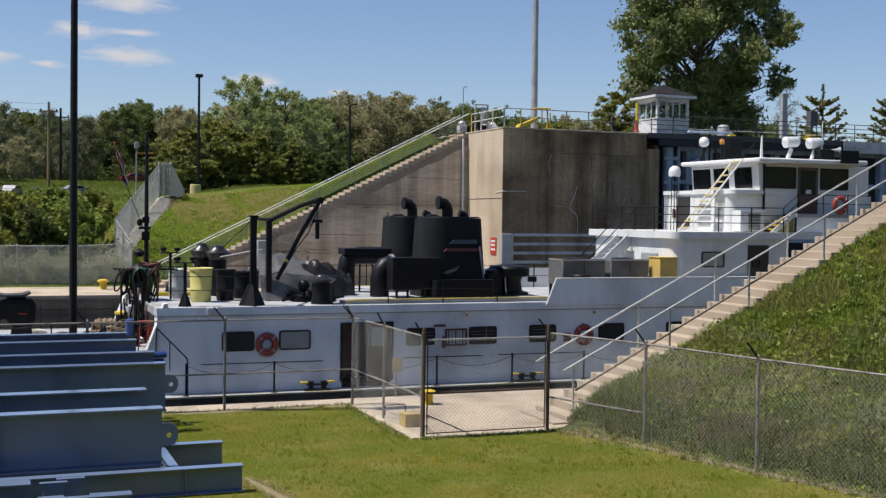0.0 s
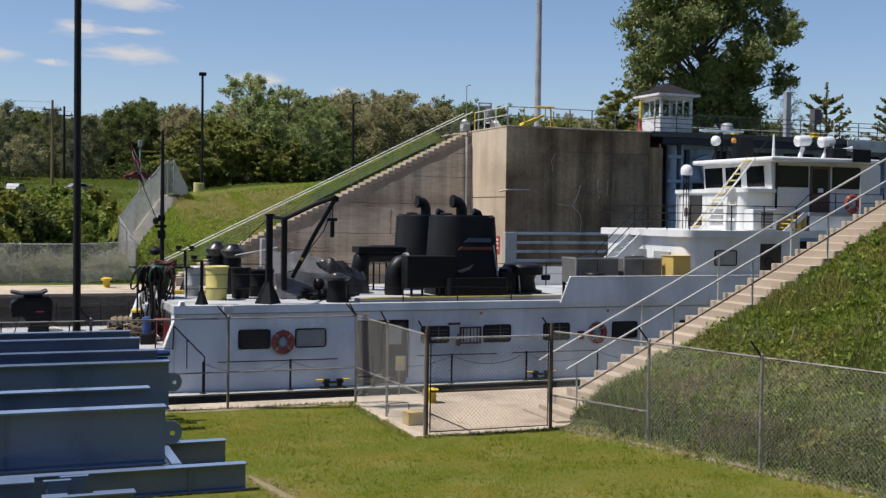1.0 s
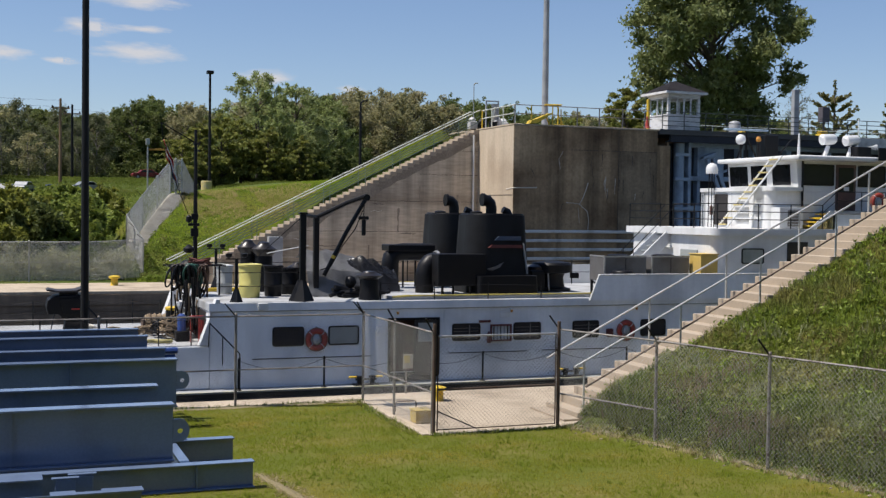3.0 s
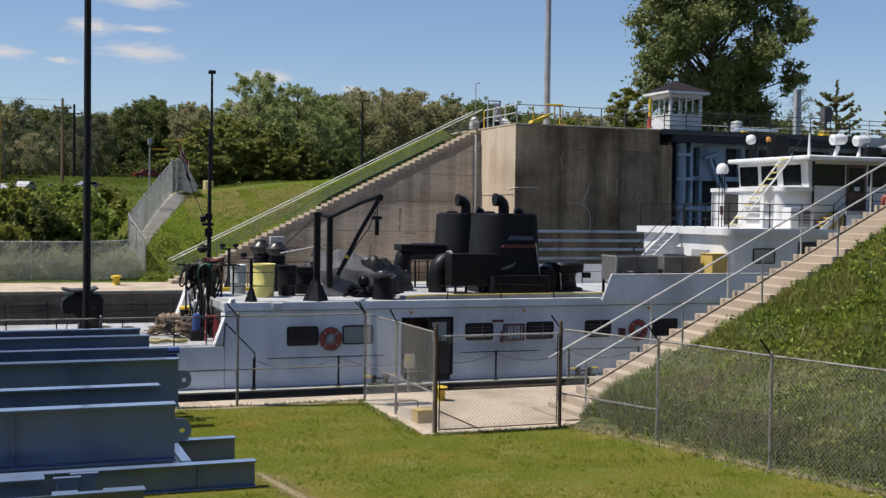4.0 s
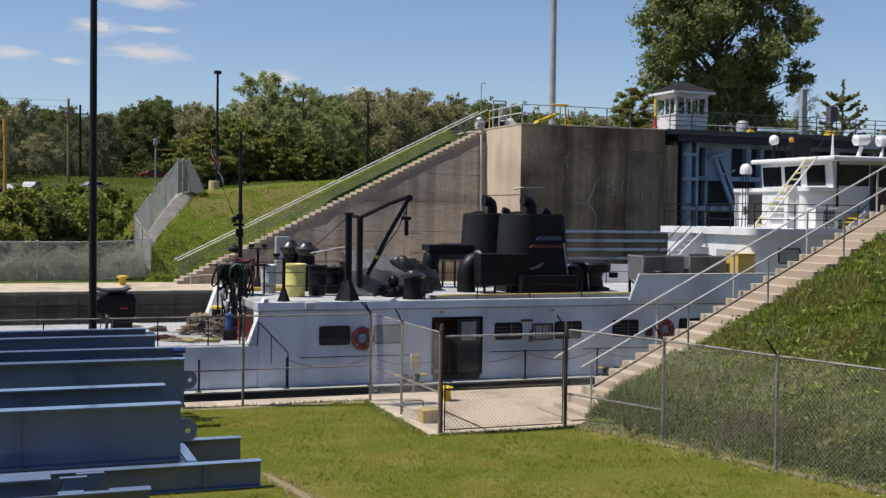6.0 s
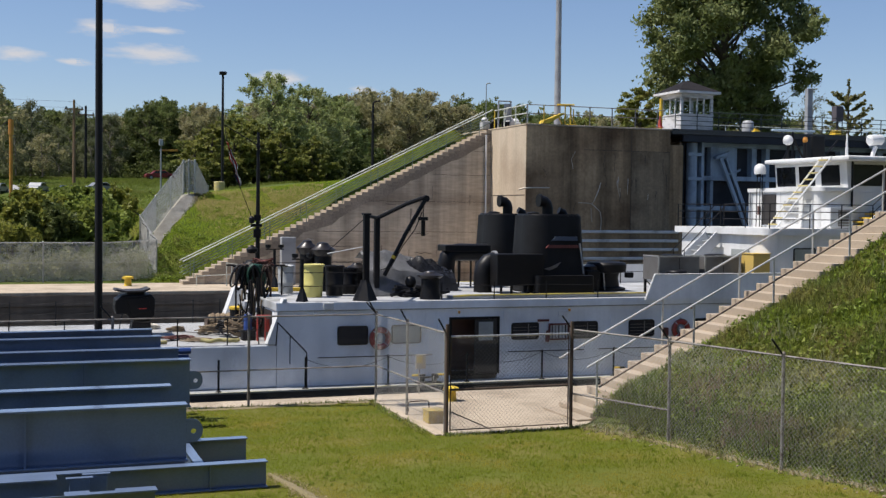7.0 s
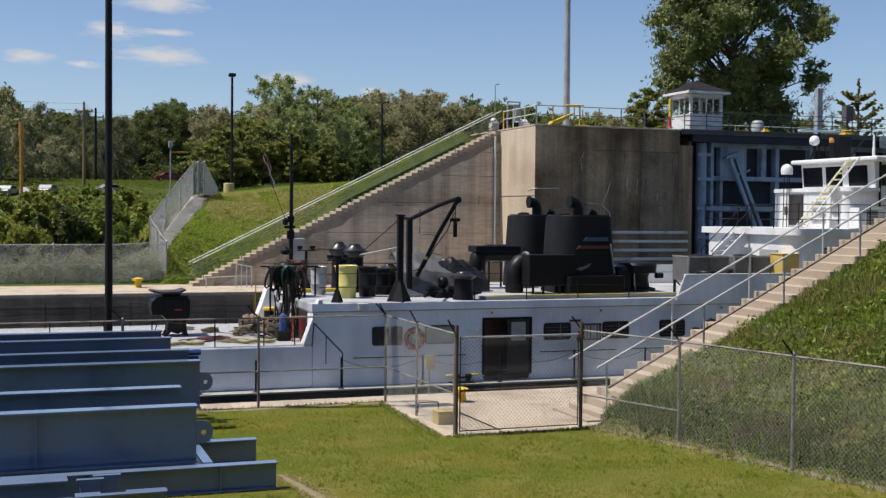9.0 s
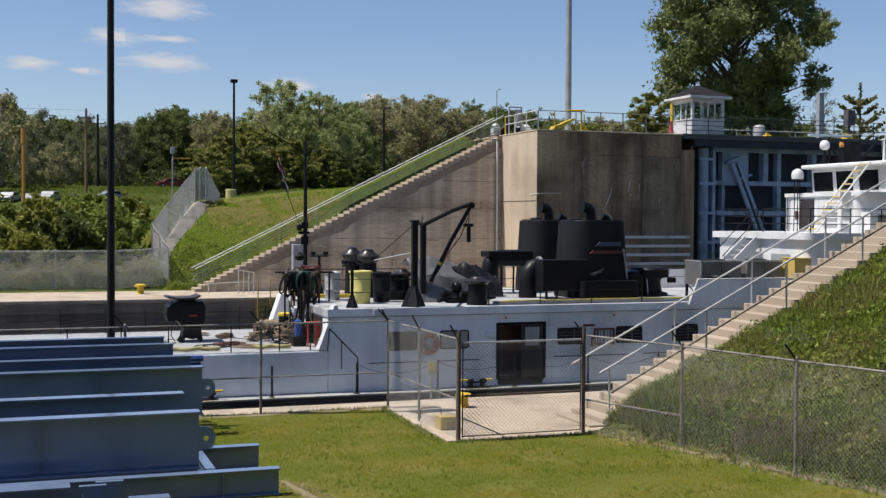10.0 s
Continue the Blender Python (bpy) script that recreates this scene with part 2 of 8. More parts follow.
HUTWHITE = material("white_weathered_cladding", (0.60, 0.605, 0.61), 0.6, 0, 0.08, 1.2, 14, 0.1, (0.32, 0.32, 0.31), 0.5, stretch=(1, 1, 4))
ORANGEPOST = material("orange_post_paint", (0.48, 0.20, 0.03), 0.6, 0, 0.15, 1, 10, 0.05, (0.55, 0.32, 0.04), 0.5)
BOXTAN = material("tan_weathered_box", (0.46, 0.34, 0.10), 0.8, 0, 0.2, 3, 30, 0.15, (0.28, 0.22, 0.13), 0.6)
FADEDYELLOW = material("faded_yellow_paint", (0.52, 0.43, 0.16), 0.8, 0, 0.15, 3, 30, 0.15, (0.42, 0.36, 0.22), 0.6)
PALEPANEL = material("worn_pale_panel", (0.36, 0.34, 0.29), 0.7, 0, 0.1, 4, 30, 0.05, (0.40, 0.33, 0.22), 0.5)
CARBLUE = material("blue_car_paint", (0.03, 0.06, 0.16), 0.3, 0.2, 0.05, 1, 10, 0)
CARRED = material("dark_red_car_paint", (0.22, 0.02, 0.02), 0.3, 0.2, 0.05, 1, 10, 0)
CARGREY = material("grey_car_paint", (0.30, 0.31, 0.32), 0.3, 0.3, 0.05, 1, 10, 0)
SIGNBACK = material("dull_sign_back", (0.085, 0.075, 0.085), 0.7, 0, 0.2, 2, 20, 0.1)
COAMING = material("worn_coaming_yellow", (0.40, 0.33, 0.075), 0.7, 0, 0.2, 1.6, 18, 0.15, (0.20, 0.17, 0.08), 0.55)
YELLOWWORN = material("worn_yellow_line", (0.44, 0.40, 0.22), 0.8, 0, 0.2, 1.2, 30, 0.1, (0.36, 0.36, 0.34), 0.8)
HULLROOF = material("light_grey_roof_paint", (0.39, 0.40, 0.41), 0.6, 0, 0.15, 0.9, 12, 0.08, (0.25, 0.25, 0.24), 0.55)
DARKDOOR = material("dark_brown_door", (0.03, 0.026, 0.024), 0.5, 0, 0.15, 1.5, 20, 0.1)
GLOSSBLACK = material("gloss_black_cowl", (0.02, 0.017, 0.016), 0.36, 0.1, 0.2, 2, 20, 0.05)
EMBLEMBLUE = material("blue_emblem_paint", (0.045, 0.07, 0.115), 0.5, 0, 0.15, 2, 20, 0.05, (0.10, 0.115, 0.13), 0.5)
REDDOOR = material("brown_door_paint", (0.10, 0.05, 0.04), 0.5, 0, 0.15, 1.5, 20, 0.1, (0.06, 0.035, 0.03), 0.5)
SCANNERBLUE = material("blue_scanner_paint", (0.36, 0.46, 0.55), 0.35, 0, 0.1, 2, 20, 0.05)
STRAKEGREY = material("pale_weathered_strake", (0.60, 0.58, 0.55), 0.8, 0, 0.2, 1.0, 16, 0.2, (0.25, 0.235, 0.21), 0.5)
COOLGREY = material("grey_sheet_metal", (0.145, 0.142, 0.14), 0.5, 0.3, 0.12, 1.5, 20, 0.1, (0.105, 0.095, 0.085), 0.5)
GALVBIN = material("pale_grey_bin", (0.42, 0.44, 0.45), 0.5, 0.2, 0.1, 3, 30, 0.1)
PALEROPE = material("pale_rope", (0.55, 0.52, 0.44), 0.9, 0, 0.3, 6, 60, 0.4, (0.32, 0.28, 0.2), 0.45)
NAVY = material("navy_cloth", (0.02, 0.025, 0.06), 0.8, 0, 0.1, 4, 30, 0.1)
BLUEPLASTIC = material("blue_plastic", (0.025, 0.06, 0.22), 0.4, 0, 0.1, 4, 30, 0.05)
HOSEYELLOW = material("dull_yellow_hose", (0.34, 0.30, 0.12), 0.7, 0, 0.2, 4, 30, 0.1)
LEAF_B2 = leaf_material("leaves_light_green", (0.28, 0.325, 0.12), (0.34, 0.355, 0.165))
LEAF_C2 = leaf_material("leaves_deep_green", (0.18, 0.212, 0.078), (0.24, 0.255, 0.105), 0.28)
CLEARGLASS = bpy.data.materials.new("clear_glass")
CLEARGLASS.use_nodes = True
gb = CLEARGLASS.node_tree.nodes["Principled BSDF"]
gb.inputs["Base Color"].default_value = (0.9, 0.93, 0.92, 1)
gb.inputs["Roughness"].default_value = 0.02
gb.inputs["Transmission Weight"].default_value = 1.0
gb.inputs["IOR"].default_value = 1.1
BANKWIRE = material("weathered_fence_wire", (0.36, 0.355, 0.33), 0.55, 0.4, 0.2, 3, 20, 0, (0.22, 0.21, 0.19), 0.4)
WIREDARK = material("dull_fence_wire", (0.13, 0.125, 0.12), 0.7, 0.3, 0.15, 3, 20, 0, (0.07, 0.06, 0.05), 0.4)
EMBLEMRED = material("dull_red_emblem_paint", (0.12, 0.026, 0.024), 0.5, 0, 0.15, 2, 20, 0.05)
BANKGRASS = material("rough_bank_grass", (0.075, 0.098, 0.018), 0.95, 0, 0.5, 0.8, 9, 0.6, (0.085, 0.062, 0.036), 0.5, 0.1)
HILLGRASS = material("hill_meadow_grass", (0.07, 0.10, 0.02), 0.95, 0, 0.5, 0.25, 3, 0.5, (0.10, 0.105, 0.034), 0.5, 0.1)
DULLPOST = material("dull_weathered_post", (0.23, 0.215, 0.195), 0.7, 0.3, 0.2, 5, 60, 0.1, (0.10, 0.075, 0.06), 0.5)
CARWHITE = material("white_car_paint", (0.34, 0.34, 0.34), 0.3, 0, 0.05, 1, 10, 0)
REDROPE = material("dull_red_rope", (0.14, 0.05, 0.042), 0.9, 0, 0.3, 6, 60, 0.4, (0.09, 0.055, 0.045), 0.5)

# ---- building helpers ----
def thing(name, x, y, z, label, category, group="", kind=""):
    """An Empty at the base of a thing of several parts."""
    ob = new(name)
    ob.location = (x, y, z)
    ob.empty_display_size = 0.2
    return tagged(ob, label, category, group, kind)


def origin(ob):
    while ob.parent:
        ob = ob.parent
    return Vector(ob.location)


def mesh_of(name, bm, mat, smooth=None):
    me = bpy.data.meshes.new(name)
    if smooth is not None:
        for f in bm.faces:
            f.smooth = True
        me_angle = radians(smooth)
        for e in bm.edges:
            if len(e.link_faces) == 2 and e.calc_face_angle(0) > me_angle:
                e.smooth = False
    bm.to_mesh(me)
    bm.free()
    for m in (mat if isinstance(mat, (list, tuple)) else [mat]):
        me.materials.append(m)
    return me


def part(name, bm, mat, parent, label="", smooth=None, kind=""):
    """One mesh under a thing or a part; bm is in the world's coordinates."""
    o = origin(parent)
    bmesh.ops.translate(bm, verts=bm.verts, vec=-o)
    ob = new(name, mesh_of(name, bm, mat, smooth))
    ob.parent = parent
    return tagged(ob, label, kind=kind)


def solid(name, bm, mat, label, category, kind="", group="", base=None, smooth=None):
    """A top-level thing of one mesh, with its origin at base."""
    if base is None:
        lo = [min(v.co[i] for v in bm.verts) for i in range(3)]
        hi = [max(v.co[i] for v in bm.verts) for i in range(3)]
        base = ((lo[0] + hi[0]) / 2, (lo[1] + hi[1]) / 2, lo[2])
    bmesh.ops.translate(bm, verts=bm.verts, vec=-Vector(base))
    ob = new(name, mesh_of(name, bm, mat, smooth))
    ob.location = base
    return tagged(ob, label, category, group, kind)


def box(x0, x1, y0, y1, z0, z1, bevel=0.0, bm=None, mi=0):
    bm = bm or bmesh.new()
    v = [bm.verts.new((x, y, z)) for z in (z0, z1) for y in (y0, y1) for x in (x0, x1)]
    fs = [bm.faces.new([v[i] for i in q]) for q in ((0, 2, 3, 1), (4, 5, 7, 6), (0, 1, 5, 4), (2, 6, 7, 3), (0, 4, 6, 2), (1, 3, 7, 5))]
    for f in fs:
        f.material_index = mi
    if bevel:
        bmesh.ops.bevel(bm, geom=list({e for f in fs for e in f.edges}), offset=bevel, segments=2, affect="EDGES", profile=0.5)
    return bm


def prism(poly, a0, a1, axis="y", bm=None, bevel=0.0):
    """A polygon drawn out along an axis. For y the polygon is in x, z; for x in y, z; for z in x, y."""
    bm = bm or bmesh.new()
    put = {"y": lambda p, a: (p[0], a, p[1]), "x": lambda p, a: (a, p[0], p[1]), "z": lambda p, a: (p[0], p[1], a)}[axis]
    lo, hi = [bm.verts.new(put(p, a0)) for p in poly], [bm.verts.new(put(p, a1)) for p in poly]
    n = len(poly)
    fs = [bm.faces.new(lo[::-1]), bm.faces.new(hi)] + [bm.faces.new((lo[i], lo[(i + 1) % n], hi[(i + 1) % n], hi[i])) for i in range(n)]
    bmesh.ops.recalc_face_normals(bm, faces=fs)
    if bevel:
        bmesh.ops.bevel(bm, geom=list({e for f in fs for e in f.edges}), offset=bevel, segments=2, affect="EDGES", profile=0.5)
    return bm


def tube(points, r, n=8, bm=None, cap=True, radii=None):
    """A round bar through points."""
    bm = bm or bmesh.new()
    pts = [Vector(p) for p in points]
    rings, up = [], None
    for i, p in enumerate(pts):
        d = (pts[min(i + 1, len(pts) - 1)] - pts[max(i - 1, 0)]).normalized()
        if up is None:
            up = Vector((0, 0, 1)) if abs(d.z) < 0.9 else Vector((1, 0, 0))
        a = d.cross(up).normalized()
        up = a.cross(d).normalized()
        rr = radii[i] if radii else r
        rings.append([bm.verts.new(p + rr * (math.cos(k * 2 * math.pi / n) * a + math.sin(k * 2 * math.pi / n) * up)) for k in range(n)])
    for s, q in zip(rings, rings[1:]):
        for k in range(n):
            bm.faces.new((s[k], q[k], q[(k + 1) % n], s[(k + 1) % n]))
    if cap:
        bm.faces.new(rings[0])
        bm.faces.new(rings[-1][::-1])
    return bm


def lathe(profile, x, y, z, n=20, bm=None, sx=1.0, sy=1.0):
    """A turned form: profile is (radius, height) from the bottom up."""
    bm = bm or bmesh.new()
    rings = []
    for r, h in profile:
        rings.append([bm.verts.new((x + sx * r * math.cos(k * 2 * math.pi / n), y + sy * r * math.sin(k * 2 * math.pi / n), z + h)) for k in range(n)])
    for s, q in zip(rings, rings[1:]):
        for k in range(n):
            bm.faces.new((s[k], s[(k + 1) % n], q[(k + 1) % n], q[k]))
    if profile[0][0] > 1e-4:
        bm.faces.new(rings[0][::-1])
    if profile[-1][0] > 1e-4:
        bm.faces.new(rings[-1])
    bmesh.ops.remove_doubles(bm, verts=bm.verts, dist=1e-5)
    return bm


def torus(x, y, z, R, r, axis="y", n=28, k=10):
    bm = bmesh.new()
    rings = []
    for i in range(n):
        a = i * 2 * math.pi / n
        ring = []
        for j in range(k):
            b = j * 2 * math.pi / k
            u, w = (R + r * math.cos(b)), r * math.sin(b)
            p = {"y": (u * math.cos(a), w, u * math.sin(a)), "z": (u * math.cos(a), u * math.sin(a), w), "x": (w, u * math.cos(a), u * math.sin(a))}[axis]
            ring.append(bm.verts.new((x + p[0], y + p[1], z + p[2])))
        rings.append(ring)
    for i in range(n):
        for j in range(k):
            s, q = rings[i], rings[(i + 1) % n]
            bm.faces.new((s[j], s[(j + 1) % k], q[(j + 1) % k], q[j]))
    bmesh.ops.recalc_face_normals(bm, faces=bm.faces)
    return bm


def merge(*bms):
    """Several bmeshes joined into the first."""
    first = bms[0]
    for b in bms[1:]:
        me = bpy.data.meshes.new("tmp")
        b.to_mesh(me)
        b.free()
        first.from_mesh(me)
        bpy.data.meshes.remove(me)
    return first


def smooth_step(a, b, x):
    t = min(1.0, max(0.0, (x - a) / (b - a)))
    return t * t * (3 - 2 * t)

# ---- the ground and the lock ----
NEAR_EDGE, FAR_EDGE = 28.1, 61.5
FAR_Z = 0.36
TOP_Z = 9.6


def toe(y):
    """Where the near bank begins."""
    if y > 22.7:
        return 12.15
    return 11.38 + (22.7 - y) * 0.30


def near_height(x, y):
    z = 0.0
    if y < 23.25:
        d = x - toe(y)
        z = 0.5 * d if d > 0 else 0.0
        z = min(z, TOP_Z - 0.2)
        z += 0.10 * noise.noise((x * 0.5, y * 0.5, 3)) * smooth_step(0, 2.5, d)
        z += 0.25 * smooth_step(-0.4, 0.9, d) * (1 - smooth_step(1, 4, d)) * (1 - smooth_step(21.6, 22.8, y))
    elif x > 8.25:
        z = -0.3
    if y > 27.12:
        return -0.1
    return z + (0.03 * noise.noise((x * 0.3, y * 0.3, 0)) if z >= 0 else 0)


HILL_FENCE = ((73.7, 7.76, 1.15), (77.0, 7.62, 1.85), (80.5, 8.96, 3.15), (82.9, 10.25, 4.5), (85.0, 11.4, 5.6), (87.0, 12.4, 5.75))


def hill_fence(y):
    """Place and height of the foot of the fence that climbs the hill."""
    for (ya, xa, za), (yb, xb, zb) in zip(HILL_FENCE, HILL_FENCE[1:]):
        if y <= yb:
            u = max(0.0, (y - ya) / (yb - ya))
            return xa + u * (xb - xa), za + u * (zb - za)
    return xb, zb


def far_height(x, y):
    hill = 0.50 * (min(x, 28.0) - 9.3) - 0.25 - 0.8 * max(0.0, y - 69.2)
    hill += 1.6 * smooth_step(12, 19, x) * (1 - smooth_step(25.6, 27.2, x))
    steep = 0.05 + 0.29 * smooth_step(5.5, 9.5, x)
    rise = FAR_Z + steep * max(0.0, y - 70.2)
    plateau = 5.4 + 0.11 * min(max(0.0, x - 11), 16) * (1 - smooth_step(120, 170, y)) + 0.6 * smooth_step(100, 150, y) + 3.0 * smooth_step(150, 188, y) + 1.2 * smooth_step(190, 250, y)
    dip = 1.3 * (1 - smooth_step(9, 14, x)) * (1 - smooth_step(168, 190, y))
    plateau -= dip
    if y > 90:
        rise = max(rise, FAR_Z + (5.4 - dip) * smooth_step(80, 125, y))
        rise = max(rise, plateau * smooth_step(110, 150, y))
    z = max(hill if y < 115 else rise, rise)
    z = min(max(z, FAR_Z - 0.05), max(plateau, hill if y < 115 else 0))
    if x > 28.2 and x > 0.425 * y - 0.8:
        z = max(z, (TOP_Z - 0.05) * (1 - smooth_step(92, 112, y)))
        if y < 69.5:
            z = TOP_Z - 0.3 if x < 37.2 or y > 66 else -6.5
    if y < 68.4 and x <= 28.2:
        z = FAR_Z - 0.25
    z += 0.12 * noise.noise((x * 0.25, y * 0.25, 5)) * smooth_step(69, 75, y) * (x < 26)
    if 74 < y < 87.5 and x < 16:
        fx, fz = hill_fence(y)
        cut = smooth_step(-1.6, -0.3, x - fx) * (1 - smooth_step(0.95, 1.9, x - fx)) * smooth_step(74, 77, y) * (1 - smooth_step(85.5, 87.5, y))
        z += (fz - 0.03 - z) * cut
    return z


def ground_height(x, y):
    if y <= NEAR_EDGE - 0.25:
        return near_height(x, y)
    if y >= FAR_EDGE + 0.25:
        return far_height(x, y)
    return -7.0


def ground():
    xs = [-2500, -1200, -600, -300, -200, -140, -100, -70, -50, -38, -30, -24, -19, -15, -12] + [-10 + 0.5 * i for i in range(42)] + [10.8 + 0.2 * i for i in range(26)] + [16 + 0.5 * i for i in range(69)] + [52, 55, 60, 66, 74, 84, 100, 120, 150, 200, 300, 600, 1200, 2500]
    ys = [-2500, -1000, -400, -150, -60, -30, -18, -10, -4] + [0.5 * i for i in range(18)] + [9 + 0.25 * i for i in range(55)] + [22.9, 23.2, 23.3, 24.5, 26, 27.08, 27.14, NEAR_EDGE - 0.3, NEAR_EDGE - 0.1, 40, 50, FAR_EDGE + 0.1, FAR_EDGE + 0.3, 64, 66, 68.3, 68.5] + [69 + 0.7 * i for i in range(45)] + [102, 105, 110, 116, 124, 134, 146, 160, 176, 195, 215, 240, 265, 290, 330, 400, 600, 1200, 2500]
    bm = bmesh.new()
    grid = [[bm.verts.new((x, y, ground_height(x, y))) for x in xs] for y in ys]
    for a, b in zip(grid, grid[1:]):
        for i in range(len(xs) - 1):
            f = bm.faces.new((a[i], a[i + 1], b[i + 1], b[i]))
            f.smooth = True
            c = f.calc_center_median()
            f.material_index = 2 if c.y > 60 else 1 if c.y < 23.3 and c.x > toe(c.y) + 0.1 else 0
    solid("ground", bm, [GRASS, BANKGRASS, HILLGRASS], "mown green lawn with rising grassy banks", "ground", "structure", base=(0, 0, 0))


ground()
solid("water", box(-300, 300, NEAR_EDGE + 0.02, FAR_EDGE - 0.02, -6.8, -2.6), WATER, "dark still water in the lock", "water", "structure")


def near_walls():
    # unseen plain dark screen added behind the viewer to block sky light
    solid("sky_screen_south", box(-55, 70, -5.0, -4.0, -0.3, 10.5), SCREENBROWN, "unseen plain dark brown screen behind the viewer, blocking sky light", "wall", "structure")
    bm = box(-120, 60, NEAR_EDGE - 0.95, NEAR_EDGE, -7, 0.0, 0.03)
    wall = solid("wall_near", bm, CONCRETE, "pale concrete lock wall with a worn flat top", "lock wall", "structure")
    bm = box(8.3, 60, 22.55, NEAR_EDGE - 0.955, -0.5, 0.012)
    solid("pavement_near", bm, CONCRETE, "pale weathered concrete landing below the stair", "pavement", "structure")


def far_walls():
    bm = box(-120, 27.5, FAR_EDGE, FAR_EDGE + 0.9, FAR_Z - 0.17, FAR_Z, 0.03)
    solid("coping_far", bm, CONCRETE, "pale concrete coping along the far lock wall", "coping", "structure")
    bm = bmesh.new()
    z = FAR_Z - 0.18
    k = 0
    while z > -3.2:
        h = (0.55, 0.34, 0.46, 0.3)[k % 4]
        box(-120, 27.5, FAR_EDGE - (0.04, -0.03, 0.02, -0.05)[k % 4], FAR_EDGE + 0.9, z - h + 0.03, z, 0.0, bm)
        z -= h
        k += 1
    box(-120, 27.5, FAR_EDGE + 0.08, FAR_EDGE + 0.9, -7, FAR_Z - 0.18, 0, bm)
    solid("wall_far", bm, DARKWALL, "dark wet lock wall with horizontal timber rubbing strakes", "lock wall", "structure")
    bm = box(-120, 27.5, FAR_EDGE + 0.905, 68.4, FAR_Z - 0.3, FAR_Z - 0.01)
    solid("pavement_far", bm, CONCRETE, "pale concrete walkway along the far lock wall", "pavement", "structure")


near_walls()
far_walls()

TX0, TX1 = 27.5, 36.95


def tower():
    """The high end of the far lock wall."""
    t = thing("lock_wall_monolith", (TX0 + TX1) / 2, 64, -7, "tall stained concrete end block of the lock wall", "lock wall", kind="structure")
    bm = bmesh.new()
    prism([(TX0, FAR_EDGE), (TX1, FAR_EDGE), (TX1, 66.7), (TX0, 66.7)], -7, TOP_Z, "z", bm, 0.04)
    bm.normal_update()
    # front is water-stained and also darkened for its shade; sunlit end kept paler
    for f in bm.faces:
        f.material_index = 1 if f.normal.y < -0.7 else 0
    part("block", bm, [OLD, WETSHADEFACE], t)
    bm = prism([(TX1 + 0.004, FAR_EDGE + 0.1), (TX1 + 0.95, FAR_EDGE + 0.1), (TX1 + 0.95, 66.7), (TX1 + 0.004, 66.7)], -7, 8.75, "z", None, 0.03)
    part("corner_block", bm, WETSHADEFACE, t)
    bm = box(TX0 - 0.02, TX1 + 0.1, FAR_EDGE - 0.03, 72, TOP_Z + 0.004, TOP_Z + 0.1, 0.02)
    part("top_slab", bm, CONCRETE, t, "pale concrete slab on top")
    # construction joints and pour lines
    part("pour_line", box(TX0 - 0.012, TX0, FAR_EDGE + 0.05, 66.6, 5.6, 5.63), DARKPOLE, t)
    part("vertical_joint", box(34.3, 34.325, FAR_EDGE - 0.006, FAR_EDGE + 0.002, 0.4, TOP_Z), STAIN, t)
    # later pour, a little proud
    part("later_pour", box(34.34, TX1 - 0.02, FAR_EDGE - 0.006, FAR_EDGE - 0.0005, 0.4, 8.28), GREYFACE, t, "greyer later pour of concrete")
    part("pour_line", box(31.2, TX1 - 0.02, FAR_EDGE - 0.008, FAR_EDGE - 0.001, 8.285, 8.31), STAIN, t)
    rnd = random.Random(7)
    for k in range(5):
        x, z = rnd.uniform(28, 36.5), rnd.uniform(4.6, 9.0)
        pts = [(x, FAR_EDGE - 0.016, z)]
        for i in range(rnd.randint(3, 6)):
            pts.append((pts[-1][0] + rnd.uniform(-0.18, 0.18), FAR_EDGE - 0.016, pts[-1][2] - rnd.uniform(0.15, 0.4)))
        part("crack", tube(pts, 0.011, 4), EFFLOR if k % 2 else STAIN, t, "pale seam of lime in a crack" if k % 2 else "dark crack")
    for k in range(13):
        x, z, l = rnd.uniform(33.0, 36.9), rnd.uniform(5.6, 8.4), rnd.uniform(0.3, 1.3)
        pts = [(x + rnd.uniform(-0.04, 0.04) * (i > 0), FAR_EDGE - 0.016, z - l * i / 4) for i in range(5)]
        part("drip_mark", tube(pts, 0.012, 4, radii=[0.022, 0.018, 0.012, 0.012, 0.004]), EFFLOR if k % 3 == 0 else STAIN, t, "pale lime drip" if k % 3 == 0 else "dark rusty drip")
    part("crack", tube([(32.3, FAR_EDGE - 0.018, 6.4), (32.15, FAR_EDGE - 0.018, 5.9), (31.9, FAR_EDGE - 0.018, 5.35), (31.75, FAR_EDGE - 0.018, 5.15), (32.0, FAR_EDGE - 0.018, 4.95), (32.3, FAR_EDGE - 0.018, 4.7), (32.38, FAR_EDGE - 0.018, 4.2), (32.33, FAR_EDGE - 0.018, 3.6)], 0.022, 4), EFFLOR, t, "long pale forked crack")
    part("crack", tube([(31.75, FAR_EDGE - 0.018, 5.15), (31.35, FAR_EDGE - 0.018, 5.2), (30.9, FAR_EDGE - 0.018, 5.22)], 0.016, 4), EFFLOR, t)
    part("crack", tube([(TX0 - 0.012, FAR_EDGE + 0.9, 5.95), (TX0 - 0.012, FAR_EDGE - 0.01, 6.02), (29.0, FAR_EDGE - 0.01, 6.05)], 0.03, 4), EFFLOR, t)
    part("drain_pipe", tube([(27.15, 66.6, 2.2), (27.13, 66.6, 9.3)], 0.06, 8), WHITE, t, "pale vertical pipe")
    part("sign", box(TX0 - 0.04, TX0 - 0.013, 62.2, 63.0, 2.35, 3.35, 0.01), RED, t, "red warning sign with white bars")
